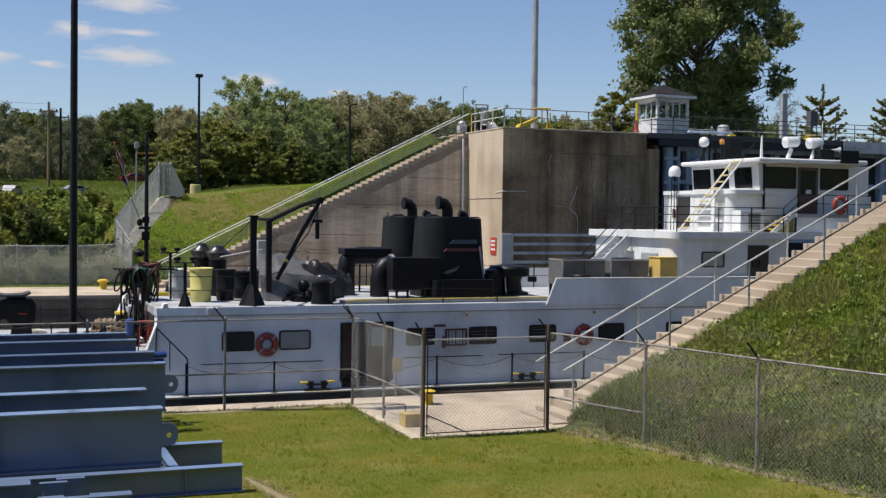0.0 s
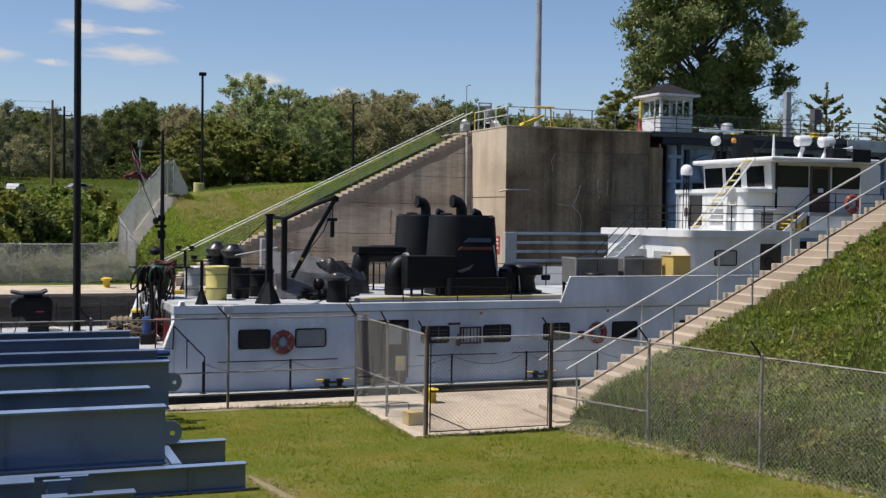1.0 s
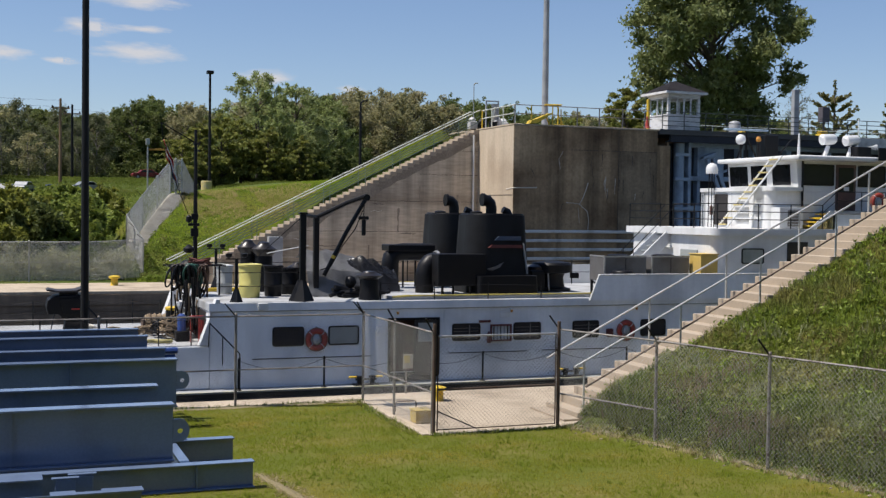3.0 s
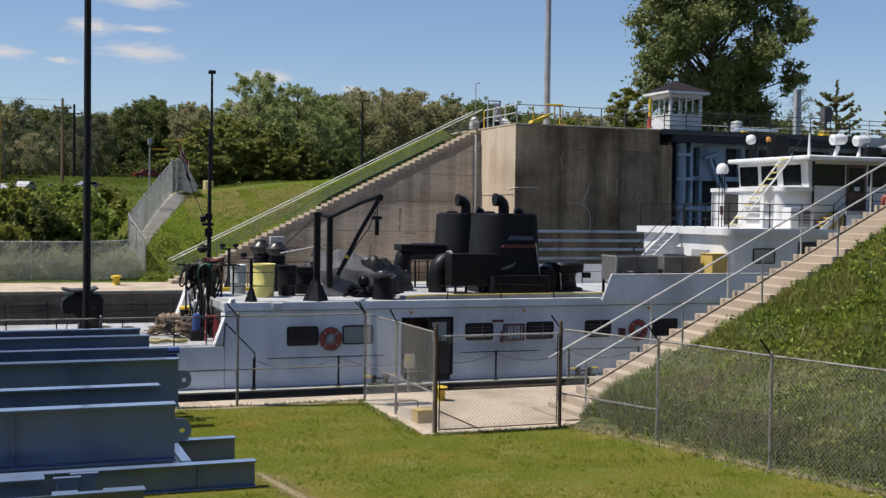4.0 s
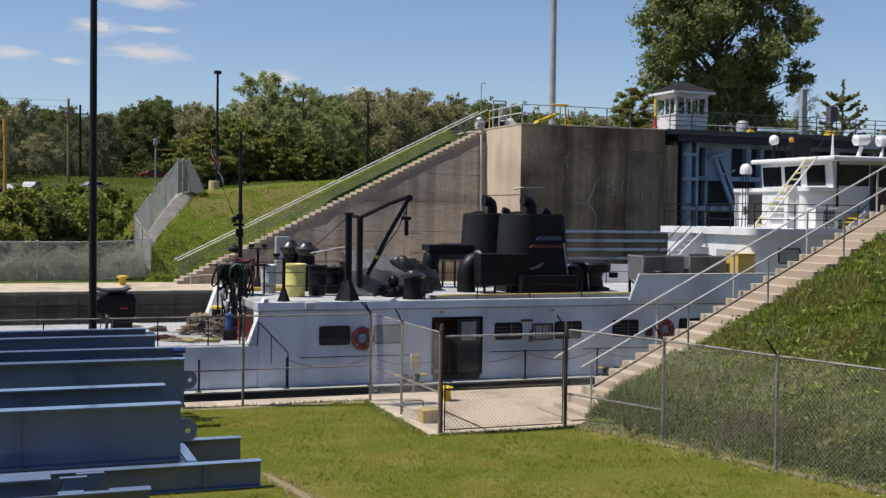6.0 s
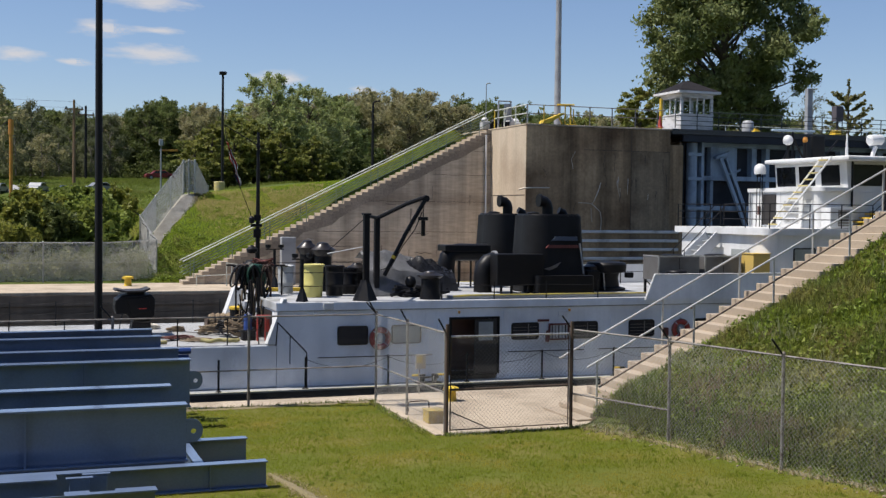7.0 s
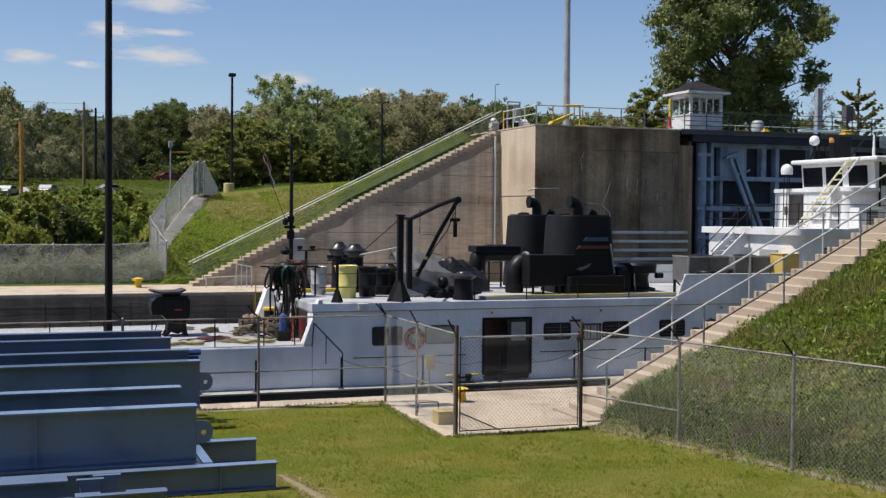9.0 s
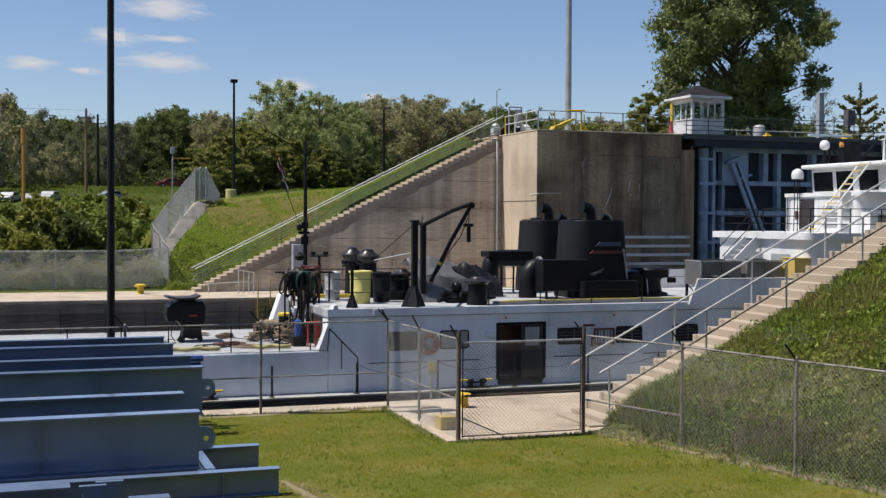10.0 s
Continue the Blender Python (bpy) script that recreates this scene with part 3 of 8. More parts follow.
    for z in (3.08, 2.86, 2.6):
        part("sign_bar", box(TX0 - 0.048, TX0 - 0.041, 62.32, 62.88, z, z + 0.12), WHITE, t)
    # horizontal strakes at the foot
    for z in (3.53, 3.0, 2.48, 1.96, 1.44):
        part("fender_rail", box(TX0 + 0.7, TX1 + 0.6, FAR_EDGE - 0.12, FAR_EDGE - 0.002, z - 0.09, z + 0.09, 0.045), STRAKEGREY, t, "grey steel fender rail")
    part("corner_guard", box(TX0 - 0.03, TX0 + 0.7, FAR_EDGE - 0.13, FAR_EDGE + 0.3, -2.5, 3.6, 0.03), HANDRAIL, t, "pale grey steel corner guard")


tower()
RUN, RISE = 0.358, 0.178
NEAR_RUN, NEAR_RISE = 0.360, 0.1826


def stair(x0, z0, y0, y1, n, wall_mat, name, label, solid_down, RUN, RISE):
    t = thing(name, x0, (y0 + y1) / 2, z0, label, "stair", kind="structure")
    for i in range(n):
        x, z = x0 + i * RUN, z0 + i * RISE
        part("step", box(x, x + RUN + 0.03, y0, y1, z - 0.06, z + RISE, 0.012), STEP, t)
    if solid_down > 0.45:
        for z in (1.6, 3.37, 5.18, 6.83, 8.3):
            xa = x0 + (z - z0 + 0.5) / RISE * RUN
            q = random.Random(int(z * 10))
            x = xa + q.uniform(0, 1)
            while x < x0 + n * RUN - 0.4:
                e = min(x + q.uniform(2.0, 6.0), x0 + n * RUN - 0.1)
                pts = [(x + (e - x) * i / 6, y0 + 0.02, z + q.uniform(-0.025, 0.025)) for i in range(7)]
                part("pour_line", tube(pts, q.uniform(0.008, 0.016), 4), STAIN, t)
                x = e + q.uniform(-0.1, 0.25)
        # dark ragged band below the steps and a few run-down stains
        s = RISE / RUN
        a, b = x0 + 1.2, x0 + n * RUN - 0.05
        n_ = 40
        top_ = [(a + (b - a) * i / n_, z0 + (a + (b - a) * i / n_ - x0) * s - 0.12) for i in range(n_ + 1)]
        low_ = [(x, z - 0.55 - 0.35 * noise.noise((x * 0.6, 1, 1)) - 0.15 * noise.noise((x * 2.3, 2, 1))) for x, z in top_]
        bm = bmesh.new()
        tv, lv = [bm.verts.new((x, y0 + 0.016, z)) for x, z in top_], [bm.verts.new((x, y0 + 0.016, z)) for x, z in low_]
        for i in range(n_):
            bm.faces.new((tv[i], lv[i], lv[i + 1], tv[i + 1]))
        part("under_step_band", bm, DARKBAND, t, "dark ragged band below the steps")
        q = random.Random(5)
        for k in range(8):
            x = q.uniform(x0 + 6, x0 + n * RUN - 0.8)
            zt = q.uniform(1.8, z0 + (x - x0) * s - 1.2)
            w, l = q.uniform(0.03, 0.1), q.uniform(0.5, 1.5)
            bm = bmesh.new()
            edge = [(x + w * noise.noise((k, i * 0.5, 1)), x + w * (1.6 - 0.12 * i) + w * noise.noise((k, i * 0.5, 7)), zt - l * i / 8) for i in range(9)]
            vs = [(bm.verts.new((a_, y0 + 0.014, z_)), bm.verts.new((max(b_, a_ + 0.02), y0 + 0.014, z_))) for a_, b_, z_ in edge]
            for (p, q_), (p2, q2) in zip(vs, vs[1:]):
                bm.faces.new((p, p2, q2, q_))
            part("run_stain", bm, DARKBAND, t, "dark run-down stain")
        for k in range(14):
            x = q.uniform(x0 + 5, x0 + n * RUN - 2.5)
            z = q.uniform(1.6, z0 + (x - x0) * s - 0.9)
            l = q.uniform(0.3, 1.5)
            pts = [(x + l * i / 5, y0 + 0.016, z + q.uniform(-0.05, 0.05)) for i in range(6)]
            part("seam", tube(pts, 0.012, 4, radii=[0.004, 0.014, 0.02, 0.012, 0.016, 0.004]), EFFLOR if k % 4 == 0 else STAIN, t)
    poly = [(x0 + 0.2, z0 - solid_down), (x0 + 0.2, z0 - 0.02), (x0 + n * RUN, z0 + n * RISE - 0.2), (x0 + n * RUN, z0 - solid_down)]
    part("side_wall", prism(poly, y0 + 0.02, y1 - 0.02, "y"), wall_mat, t, "board-marked stained concrete flank")
    return t


NS_X, NS_Z, NS_Y0, NS_Y1 = 12.05, -0.017, 23.25, 24.85
FS_X, FS_Y0, FS_Y1 = 8.95, 66.7, 68.3
near_stair = stair(NS_X, NS_Z, NS_Y0, NS_Y1, 39, OLDH, "stair_near", "straight pale concrete stair up the grassy bank", 0.4, NEAR_RUN, NEAR_RISE)
part("bottom_step", box(11.66, NS_X - 0.002, NS_Y0 - 0.12, NS_Y1 + 0.05, -0.1, 0.06, 0.012), STEP, near_stair)
far_stair = stair(FS_X, FAR_Z, FS_Y0, FS_Y1, 52, OLDH, "stair_far", "long concrete stair beside the stained lock wall", 0.5, RUN, RISE)

# ---- chain-link fence ----
FH = 2.1


def mesh_panel(p, q, z0, z1, z0b=None, z1b=None, pitch=0.088, wire=0.006, front=-0.036):
    """Woven wire between two posts: two families of slanting wires."""
    p, q = Vector((*p, 0)), Vector((*q, 0))
    length = (q - p).length
    d = (q - p) / length
    nrm = Vector((-d.y, d.x, 0))
    z0b, z1b = z0 if z0b is None else z0b, z1 if z1b is None else z1b
    verts, faces = [], []
    h = z1 - z0

    def bar(a, b, off):
        ua, ub = a[0] / length, b[0] / length
        A = p + d * a[0] + Vector((0, 0, z0 + (z0b - z0) * ua + a[1])) + nrm * off
        B = p + d * b[0] + Vector((0, 0, z0 + (z0b - z0) * ub + b[1])) + nrm * off
        s = len(verts)
        w = (B - A).cross(nrm).normalized() * wire * 0.5
        t = nrm * wire * 0.5
        for e in (A, B):
            verts.extend((e + w, e + t, e - w, e - t))
        for k in range(4):
            faces.append((s + k, s + (k + 1) % 4, s + 4 + (k + 1) % 4, s + 4 + k))
    n = int((length + h) / pitch) + 1
    for i in range(n):
        c = i * pitch
        a, b = max(0, c - h), min(length, c)
        if b > a:
            bar((a, c - a), (b, c - b), front + 0.002)
            bar((a, h - (c - a)), (b, h - (c - b)), front - 0.002)
    me = bpy.data.meshes.new("chain_link")
    me.from_pydata([tuple(v) for v in verts], [], faces)
    return me


def fence_line(name, posts, label, arms=None, rails=(FH,), thick=0.032, mat=GALV, mid=None, mesh=True, zs=None, height=FH, pitch=0.07, wire=0.0038, wire_mat=None, first_brace=None):
    zs = zs or [0.0] * len(posts)
    t = thing(name, posts[0][0], posts[0][1], zs[0], label, "fence")
    o = origin(t)
    for i, (x, y) in enumerate(posts):
        post = part("post", tube([(x, y, zs[i] - 0.1), (x, y, zs[i] + height + 0.03)], thick, 8), mat, t)
        part("post_cap", lathe([(thick * 1.12, 0), (thick * 1.12, 0.03), (thick * 0.5, 0.06)], x, y, zs[i] + height + 0.02, 8), mat, post)
        if arms:
            ax, ay = arms
            part("arm", tube([(x, y, zs[i] + height), (x + ax, y + ay, zs[i] + height + 0.3)], 0.018, 6), DARKPOLE, post, "dark outrigger arm")
    for (p, q, za, zb) in zip(posts, posts[1:], zs, zs[1:]):
        for r in rails:
            part("rail", tube([(*p, za + r), (*q, zb + r)], 0.021, 6), mat, t)
        if mid:
            part("brace_rail", tube([(*p, za + mid), (*q, zb + mid)], 0.019, 6), mat, t)
        if first_brace and p is posts[0]:
            part("brace_rail", tube([(*p, za + first_brace), (*q, zb + first_brace)], 0.021, 6), mat, t)
        if mesh:
            me = mesh_panel(p, q, za + 0.05, za + height, zb + 0.05, zb + height, pitch, wire)
            me.materials.append(wire_mat or WIRE)
            ob = new("chain_link", me)
            ob.parent = t
            ob.location = -o
    return t


C0, C1, G0, G1 = (8.27, 27.2), (8.4, 22.7), (8.42, 22.7), (11.3, 22.7)
fence_line("fence", [(-19.3, 27.2), (-16.3, 27.2), (-13.2, 27.2), (-10.1, 27.2), (-7.1, 27.2), (-4.0, 27.2), (-1.0, 27.2), (2.1, 27.2), (5.17, 27.2), C0], "galvanised chain-link fence along the lock wall", (-0.26, -0.0), mid=0.85, wire=0.0014, wire_mat=WIREDARK, mat=DULLPOST)
fence_line("fence", [C0, (8.35, 25.05), C1], "short galvanised chain-link fence return with a brace rail", (-0.2, -0.1), mid=0.85, pitch=0.105, wire=0.0042, mat=DULLPOST)
fence_line("fence", [G1, (12.2, 20.2), (12.9, 17.5), (13.75, 14.6), (14.6, 11.7), (15.5, 8.8), (16.4, 5.9), (17.3, 3.0)], "galvanised chain-link fence at the foot of the weedy bank", (-0.22, 0.05), first_brace=0.72, mat=DULLPOST, pitch=0.092, wire=0.0046, wire_mat=BANKWIRE)


def gate():
    t = thing("fence_gate", G0[0], G0[1], 0, "closed chain-link gate in a rusty steel frame", "gate")
    for x in (G0[0] + 0.0, G1[0] - 0.03):
        part("gate_post", tube([(x, 22.66, -0.1), (x, 22.66, 2.28)], 0.038, 10), RUSTY, t)
    a, b = G0[0] + 0.08, G1[0] - 0.1
    for z in (0.08, 0.92, 2.02):
        part("rail", tube([(a, 22.66, z), (b, 22.66, z)], 0.012 if z < 0.5 else 0.022, 8), RUSTY if z < 1 else GALV, t)
    for x in (a, b):
        part("stile", tube([(x, 22.66, 0.06), (x, 22.66, 2.04)], 0.015, 8), RUSTY, t)
    part("brace", tube([(a, 22.67, 0.47), (9.4, 22.67, 0.06)], 0.010, 6), RUSTY, t)
    me = mesh_panel((a, 22.66), (b, 22.66), 0.08, 2.02)
    me.materials.append(WIREDARK)
    ob = new("chain_link", me)
    ob.parent = t
    ob.location = -origin(t)


gate()

# ---- rails, buildings and steel on the land ----
def stair_rails():
    k = NEAR_RISE / NEAR_RUN
    tread = lambda x: NS_Z + NEAR_RISE * (1 + math.floor((x - NS_X) / NEAR_RUN))
    for y, x0, z0, slope in ((NS_Y1 - 0.1, 12.0, 1.205, 0.4985), (NS_Y0 + 0.1, 12.01, 1.172, 0.4993)):
        xs = [12.25 + 6 * NEAR_RUN * i + (0.32 if i else 0.0) for i in range(7)]
        t = thing("stair_railing", xs[0], y, tread(xs[0]), "galvanised pipe handrail along the near stair", "railing")
        part("bar", tube([(x0, y, z0), (25.9, y, z0 + slope * (25.9 - x0))], 0.025, 8), HANDRAIL, t)
        for x in xs:
            part("post", tube([(x, y, tread(x) - 0.02), (x, y, z0 + slope * (x - x0) - 0.02)], 0.024, 8), HANDRAIL, t)
        if y < 24:
            # lower bar is shadowed; the dark brown colour stands for that shade
            part("lower_bar", tube([(12.3, y, 0.72), (25.9, y, 0.72 + k * 13.6)], 0.024, 8), SHADERAIL, t, "lower rail in a dark brown that carries its shade")
    k = RISE / RUN
    nose2 = lambda x: (x - FS_X) * k + FAR_Z + RISE
    for y in (FS_Y0 + 0.1, FS_Y1 - 0.05):
        xs = [FS_X + RUN * (2 + 6 * i) - 0.1 for i in range(9)]
        t = thing("stair_railing", xs[0], y, FAR_Z + 2 * RISE, "pale pipe handrail with dull green lower bars along the far stair", "railing")
        for d in (0.0, 0.38, 0.72):
            part("bar", tube([(FS_X, y, nose2(FS_X) + 1.1 - d), (TX0 + 0.1, y, nose2(TX0) + 1.1 - d)], 0.033 if d == 0 else 0.024, 8), PALERAIL if d == 0 else GREENRAIL, t)
        for i, x in enumerate(xs):
            part("post", tube([(x, y, FAR_Z + RISE * (2 + 6 * i) - 0.02), (x, y, nose2(x) + 1.08)], 0.024, 8), GREENRAIL, t)


stair_rails()


def tower_rails():
    z = TOP_Z + 0.1
    h = 1.1
    xs = [27.6, 28.65, 30.0, 31.6, 33.05, 34.6, 36.1]
    y = FAR_EDGE + 0.12
    t = thing("railing", xs[0], y, z, "steel pipe guard rail along the top of the lock wall", "railing")
    for i, x in enumerate(xs):
        part("post", tube([(x, y, z), (x, y, z + h)], 0.035, 6), YELLOW if i in (1, 2) else DULLPOST, t)
    for d in (0.02, 0.52):
        part("bar", tube([(xs[0], y, z + h - d), (xs[-1] + 0.5, y, z + h - d)], 0.026, 6), DULLPOST, t)
    t = thing("railing", TX0 + 0.12, FAR_EDGE + 0.15, z, "pale pipe guard rail across the end of the wall", "railing")
    for yy in (61.62, 63.3, 65.0, 66.5):
        part("post", tube([(TX0 + 0.12, yy, z), (TX0 + 0.12, yy, z + h)], 0.04, 6), YELLOW if yy > 66 else PALERAIL, t)
    for d in (0.02, 0.5):
        part("bar", tube([(TX0 + 0.12, 61.62, z + h - d), (TX0 + 0.12, 66.5, z + h - d)], 0.035, 6), PALERAIL, t)
    # yellow signal frame and a tipped yellow guard
    t = thing("signal_frame", 30.5, 61.9, z, "bright yellow steel frame on the lock wall", "frame")
    part("upright", tube([(30.5, 61.92, z), (30.5, 61.92, z + 1.02), (30.44, 61.92, z + 1.12), (30.3, 61.92, z + 1.16)], 0.05, 8), YELLOW, t, smooth=50)
    part("upright", tube([(30.7, 61.92, z), (30.68, 61.92, z + 0.95)], 0.035, 8), YELLOW, t, smooth=50)
    part("arm", tube([(29.62, 61.92, z + 1.17), (30.72, 61.92, z + 1.2)], 0.05, 8), YELLOW, t, smooth=50)
    part("foot", box(30.3, 30.9, 61.75, 62.1, z, z + 0.06, 0.01), YELLOW, t)
    part("brace", tube([(30.5, 61.92, z + 0.62), (30.86, 61.92, z + 0.05)], 0.035, 6), YELLOW, t)
    t = thing("mooring_chute", 29.2, 61.5, z, "yellow steel chute tilted over the wall's edge", "chute")
    part("tray", prism([(28.45, z + 0.02), (28.9, z + 0.05), (29.75, z + 0.55), (29.85, z + 0.68), (29.6, z + 0.62), (28.9, z + 0.3), (28.55, z + 0.2)], 61.35, 61.9), YELLOW, t)
    part("leg", tube([(29.6, 61.7, z + 0.5), (29.85, 61.7, z)], 0.04, 6), YELLOW, t)
    # cabinet and dark equipment at the stair head
    t = thing("control_cabinet", 28.1, 66, z, "grey steel frame with a pale control panel", "cabinet")
    part("frame_bar", box(27.62, 27.7, 65.95, 66.05, z, z + 1.6, 0.01), GREYPOLE, t)
    part("frame_bar", box(28.42, 28.5, 65.95, 66.05, z, z + 1.6, 0.01), GREYPOLE, t)
    part("frame_bar", box(27.62, 28.5, 65.95, 66.05, z + 1.604, z + 1.68, 0.01), GREYPOLE, t)
    part("panel", box(28.02, 28.4, 65.96, 66.04, z + 0.5, z + 1.5, 0.02), GREYPOLE, t)
    part("folding_step", tube([(27.95, 65.9, z), (28.2, 65.9, z + 1.3)], 0.04, 6), PALERAIL, t)
    part("pump", box(27.8, 28.3, 65.7, 65.94, z, z + 0.4, 0.05), BLACK, t)
    for x, h2, m in ((27.12, 0.5, GALVBIN2), (27.7, 0.4, BLACK), (28.8, 0.6, GALVBIN2), (29.2, 0.5, WHITE)):
        solid("machine", merge(box(x, x + 0.5, 67.2, 67.8, z, z + h2, 0.05), lathe([(0.2, h2), (0.24, h2 + 0.1), (0.1, h2 + 0.25)], x + 0.25, 67.5, z, 10)), m, "small pump housing at the stair head", "machine", group="machines at the stair head")


tower_rails()


def lock_platform():
    """Deck over the gate recess, the recess and its edge girder in the shade tone."""
    x1 = 110
    solid("platform", merge(box(TX1 + 0.104, x1, FAR_EDGE + 0.03, 72.0, 9.42, TOP_Z + 0.1, 0.02), box(TX1 + 0.104, x1, FAR_EDGE - 0.02, FAR_EDGE + 0.026, TOP_Z + 0.03, TOP_Z + 0.13)), DECKSTEEL, "dark steel walkway deck over the gate recess", "platform", "structure")
    solid("edge_girder", merge(box(TX1 + 0.97, x1, FAR_EDGE + 0.12, FAR_EDGE + 0.35, 9.06, 9.415), box(TX1 + 0.97, x1, FAR_EDGE + 0.05, FAR_EDGE + 0.4, 9.0, 9.058)), SHADEBLUE, "steel edge girder under the deck, its shade put into the colour", "girder", "structure")
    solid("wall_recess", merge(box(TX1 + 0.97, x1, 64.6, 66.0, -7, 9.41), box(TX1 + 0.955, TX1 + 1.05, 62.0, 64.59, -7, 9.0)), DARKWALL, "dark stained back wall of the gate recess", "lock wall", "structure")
    solid("fascia", box(51.5, x1, FAR_EDGE - 0.09, FAR_EDGE - 0.024, 8.96, 9.69, 0.01), GALVBIN2, "pale grey steel fascia along the lock deck", "fascia", "structure")
    z = TOP_Z + 0.1
    t = thing("railing", 37.2, FAR_EDGE + 0.1, z, "dark steel guard rail along the lock deck", "railing")
    x = 37.3
    while x < 84:
        part("post", tube([(x, FAR_EDGE + 0.1, z), (x, FAR_EDGE + 0.1, z + 1.1)], 0.03, 6), DARKRAIL, t)
        x += 1.52
    for d in (0.0, 0.28, 0.56, 0.84):
        part("bar", tube([(37.3, FAR_EDGE + 0.1, z + 1.1 - d), (84, FAR_EDGE + 0.1, z + 1.1 - d)], 0.024, 6), DARKRAIL, t)
    t = thing("railing", 44, 70, z, "pale steel rail at the back of the lock deck", "railing")
    for k in range(14):
        part("post", tube([(44 + 2.4 * k, 70, z), (44 + 2.4 * k, 70, z + 1.1)], 0.03, 6), PALERAIL, t)
    for d in (0.0, 0.5):
        part("bar", tube([(44, 70, z + 1.1 - d), (75.2, 70, z + 1.1 - d)], 0.026, 6), PALERAIL, t)
    # plant on the deck
    solid("tank", lathe([(0.36, 0), (0.38, 0.1), (0.38, 0.9), (0.3, 1.0), (0.1, 1.04)], 44.77, 65, z, 18), GREYPOLE, "pale upright tank on the lock deck", "tank", smooth=40)
    solid("yellow_machine", merge(box(43.9, 44.35, 63.0, 63.4, z, z + 0.25, 0.05), box(44.0, 44.25, 63.1, 63.3, z + 0.25, z + 0.4, 0.04)), YELLOW, "low yellow machine on the lock deck", "machine")
    solid("yellow_machine", merge(box(50.2, 50.85, 63.2, 63.8, z, z + 0.3, 0.05), box(50.25, 50.8, 63.25, 63.75, z + 0.34, z + 0.48, 0.04), box(50.3, 50.4, 63.3, 63.4, z + 0.3, z + 0.34), box(50.6, 50.7, 63.5, 63.6, z + 0.3, z + 0.34)), YELLOW, "yellow machine beside the guard rail", "machine")
    solid("traffic_cone", lathe([(0.22, 0), (0.2, 0.05), (0.14, 0.08), (0.04, 0.7)], 36.55, 62.1, z + 0.1, 12), ORANGE, "orange traffic cone beside the watch house", "cone")
    solid("yellow_post", tube([(36.9, 62.6, z), (36.9, 62.6, z + 1.9)], 0.1, 10), YELLOW, "yellow marker post beside the watch house", "post")
    solid("deck_sign", merge(box(52.5, 53.1, 66.0, 66.5, z + 1.35, z + 2.38, 0.03), box(52.75, 52.85, 66.2, 66.3, z, z + 1.36)), SIGNBACK, "dull dark square sign on a short post", "sign")
    solid("light_post", box(51.68, 52.1, 68, 68.35, z, z + 3.72, 0.03), GREYPOLE, "broad pale grey post on the lock deck", "post")


lock_platform()


def gate_leaf():
    """Steel lock gate folded back into its recess: skin, girders and uprights."""
    Y = 62.6
    t = thing("lock_gate", 38.8, Y, -6, "pale blue steel lock gate folded into its recess", "lock gate")
    part("skin_plate", box(38.8, 56, Y + 0.55, Y + 0.6, -6, 9.0), SHADEBLUE, t, "steel skin plate darkened to carry the recess shade")
    for z in (8.86, 6.8, 4.95, 3.2, 1.5, -0.2):
        part("girder", box(39.84, 56, Y, Y + 0.545, z - 0.08, z + 0.2, 0.012), GATEBLUE, t)
    for x, w in ((39.84, 0.2), (40.5, 0.2), (44.52, 0.28), (47.1, 0.35), (50.2, 0.4), (53.2, 0.4), (55.6, 0.4)):
        for z0, z1 in zip((6.8, 4.95, 3.2, 1.5, -0.2), (8.86, 6.8, 4.95, 3.2, 1.5)):
            part("upright", box(x, x + w, Y + 0.04, Y + 0.54, z0 + 0.204, z1 - 0.084, 0.01), GATEBLUE, t)
    for x, w in ((43.48, 0.36), (42.27, 0.12)):
        part("upright", box(x, x + w, Y + 0.04, Y + 0.54, 7.004, 8.776, 0.01), GATEBLUE, t)
    part("heel_post", tube([(39.3, Y + 0.3, -6), (39.3, Y + 0.3, 9.0)], 0.34, 14), GATEBLUE, t, "round heel post of the gate", smooth=40)
    for z in (8.3, 6.8, 5.0, 3.2):
        part("hinge_strap", box(38.85, 39.83, Y - 0.06, Y + 0.2, z - 0.1, z + 0.1, 0.02), GATEBLUE, t)
    part("gusset_plate", box(40.705, 42.265, Y + 0.05, Y + 0.5, 7.004, 8.776), GATEBLUE, t)
    part("top_bracket", prism([(38.2, 9.06), (39.0, 9.35), (41.2, 9.06)], Y - 0.35, Y + 0.2), GATEBLUE, t)
    part("top_box", box(43.3, 45.4, Y, Y + 0.5, 9.064, 9.4, 0.02), GATEBLUE, t)
    # slanting strut of two channels
    a, b = Vector((40.85, Y - 0.35, 8.05)), Vector((43.0, Y - 0.35, 3.3))
    for d in (0.0, 0.42):
        part("strut_channel", prism([(a.x + d, a.z), (a.x + d + 0.19, a.z + 0.08), (b.x + d + 0.19, b.z), (b.x + d, b.z)], Y - 0.45, Y - 0.25), GATEBLUE, t)
    # web between the channels painted dark for the shade there
    part("strut_web", prism([(a.x + 0.195, a.z - 0.1), (a.x + 0.415, a.z + 0.0), (b.x + 0.415, b.z), (b.x + 0.195, b.z)], Y - 0.33, Y - 0.28), SHADEBLUE, t)
    part("strut_head", prism([(40.5, 8.02), (41.42, 8.34), (41.5, 8.52), (40.58, 8.2)], Y - 0.55, Y - 0.15), GATEBLUE, t)
    part("strut_cross", prism([(41.35, 7.0), (42.3, 7.32), (42.32, 7.46), (41.35, 7.14)], Y - 0.5, Y - 0.46), GATEBLUE, t)


gate_leaf()


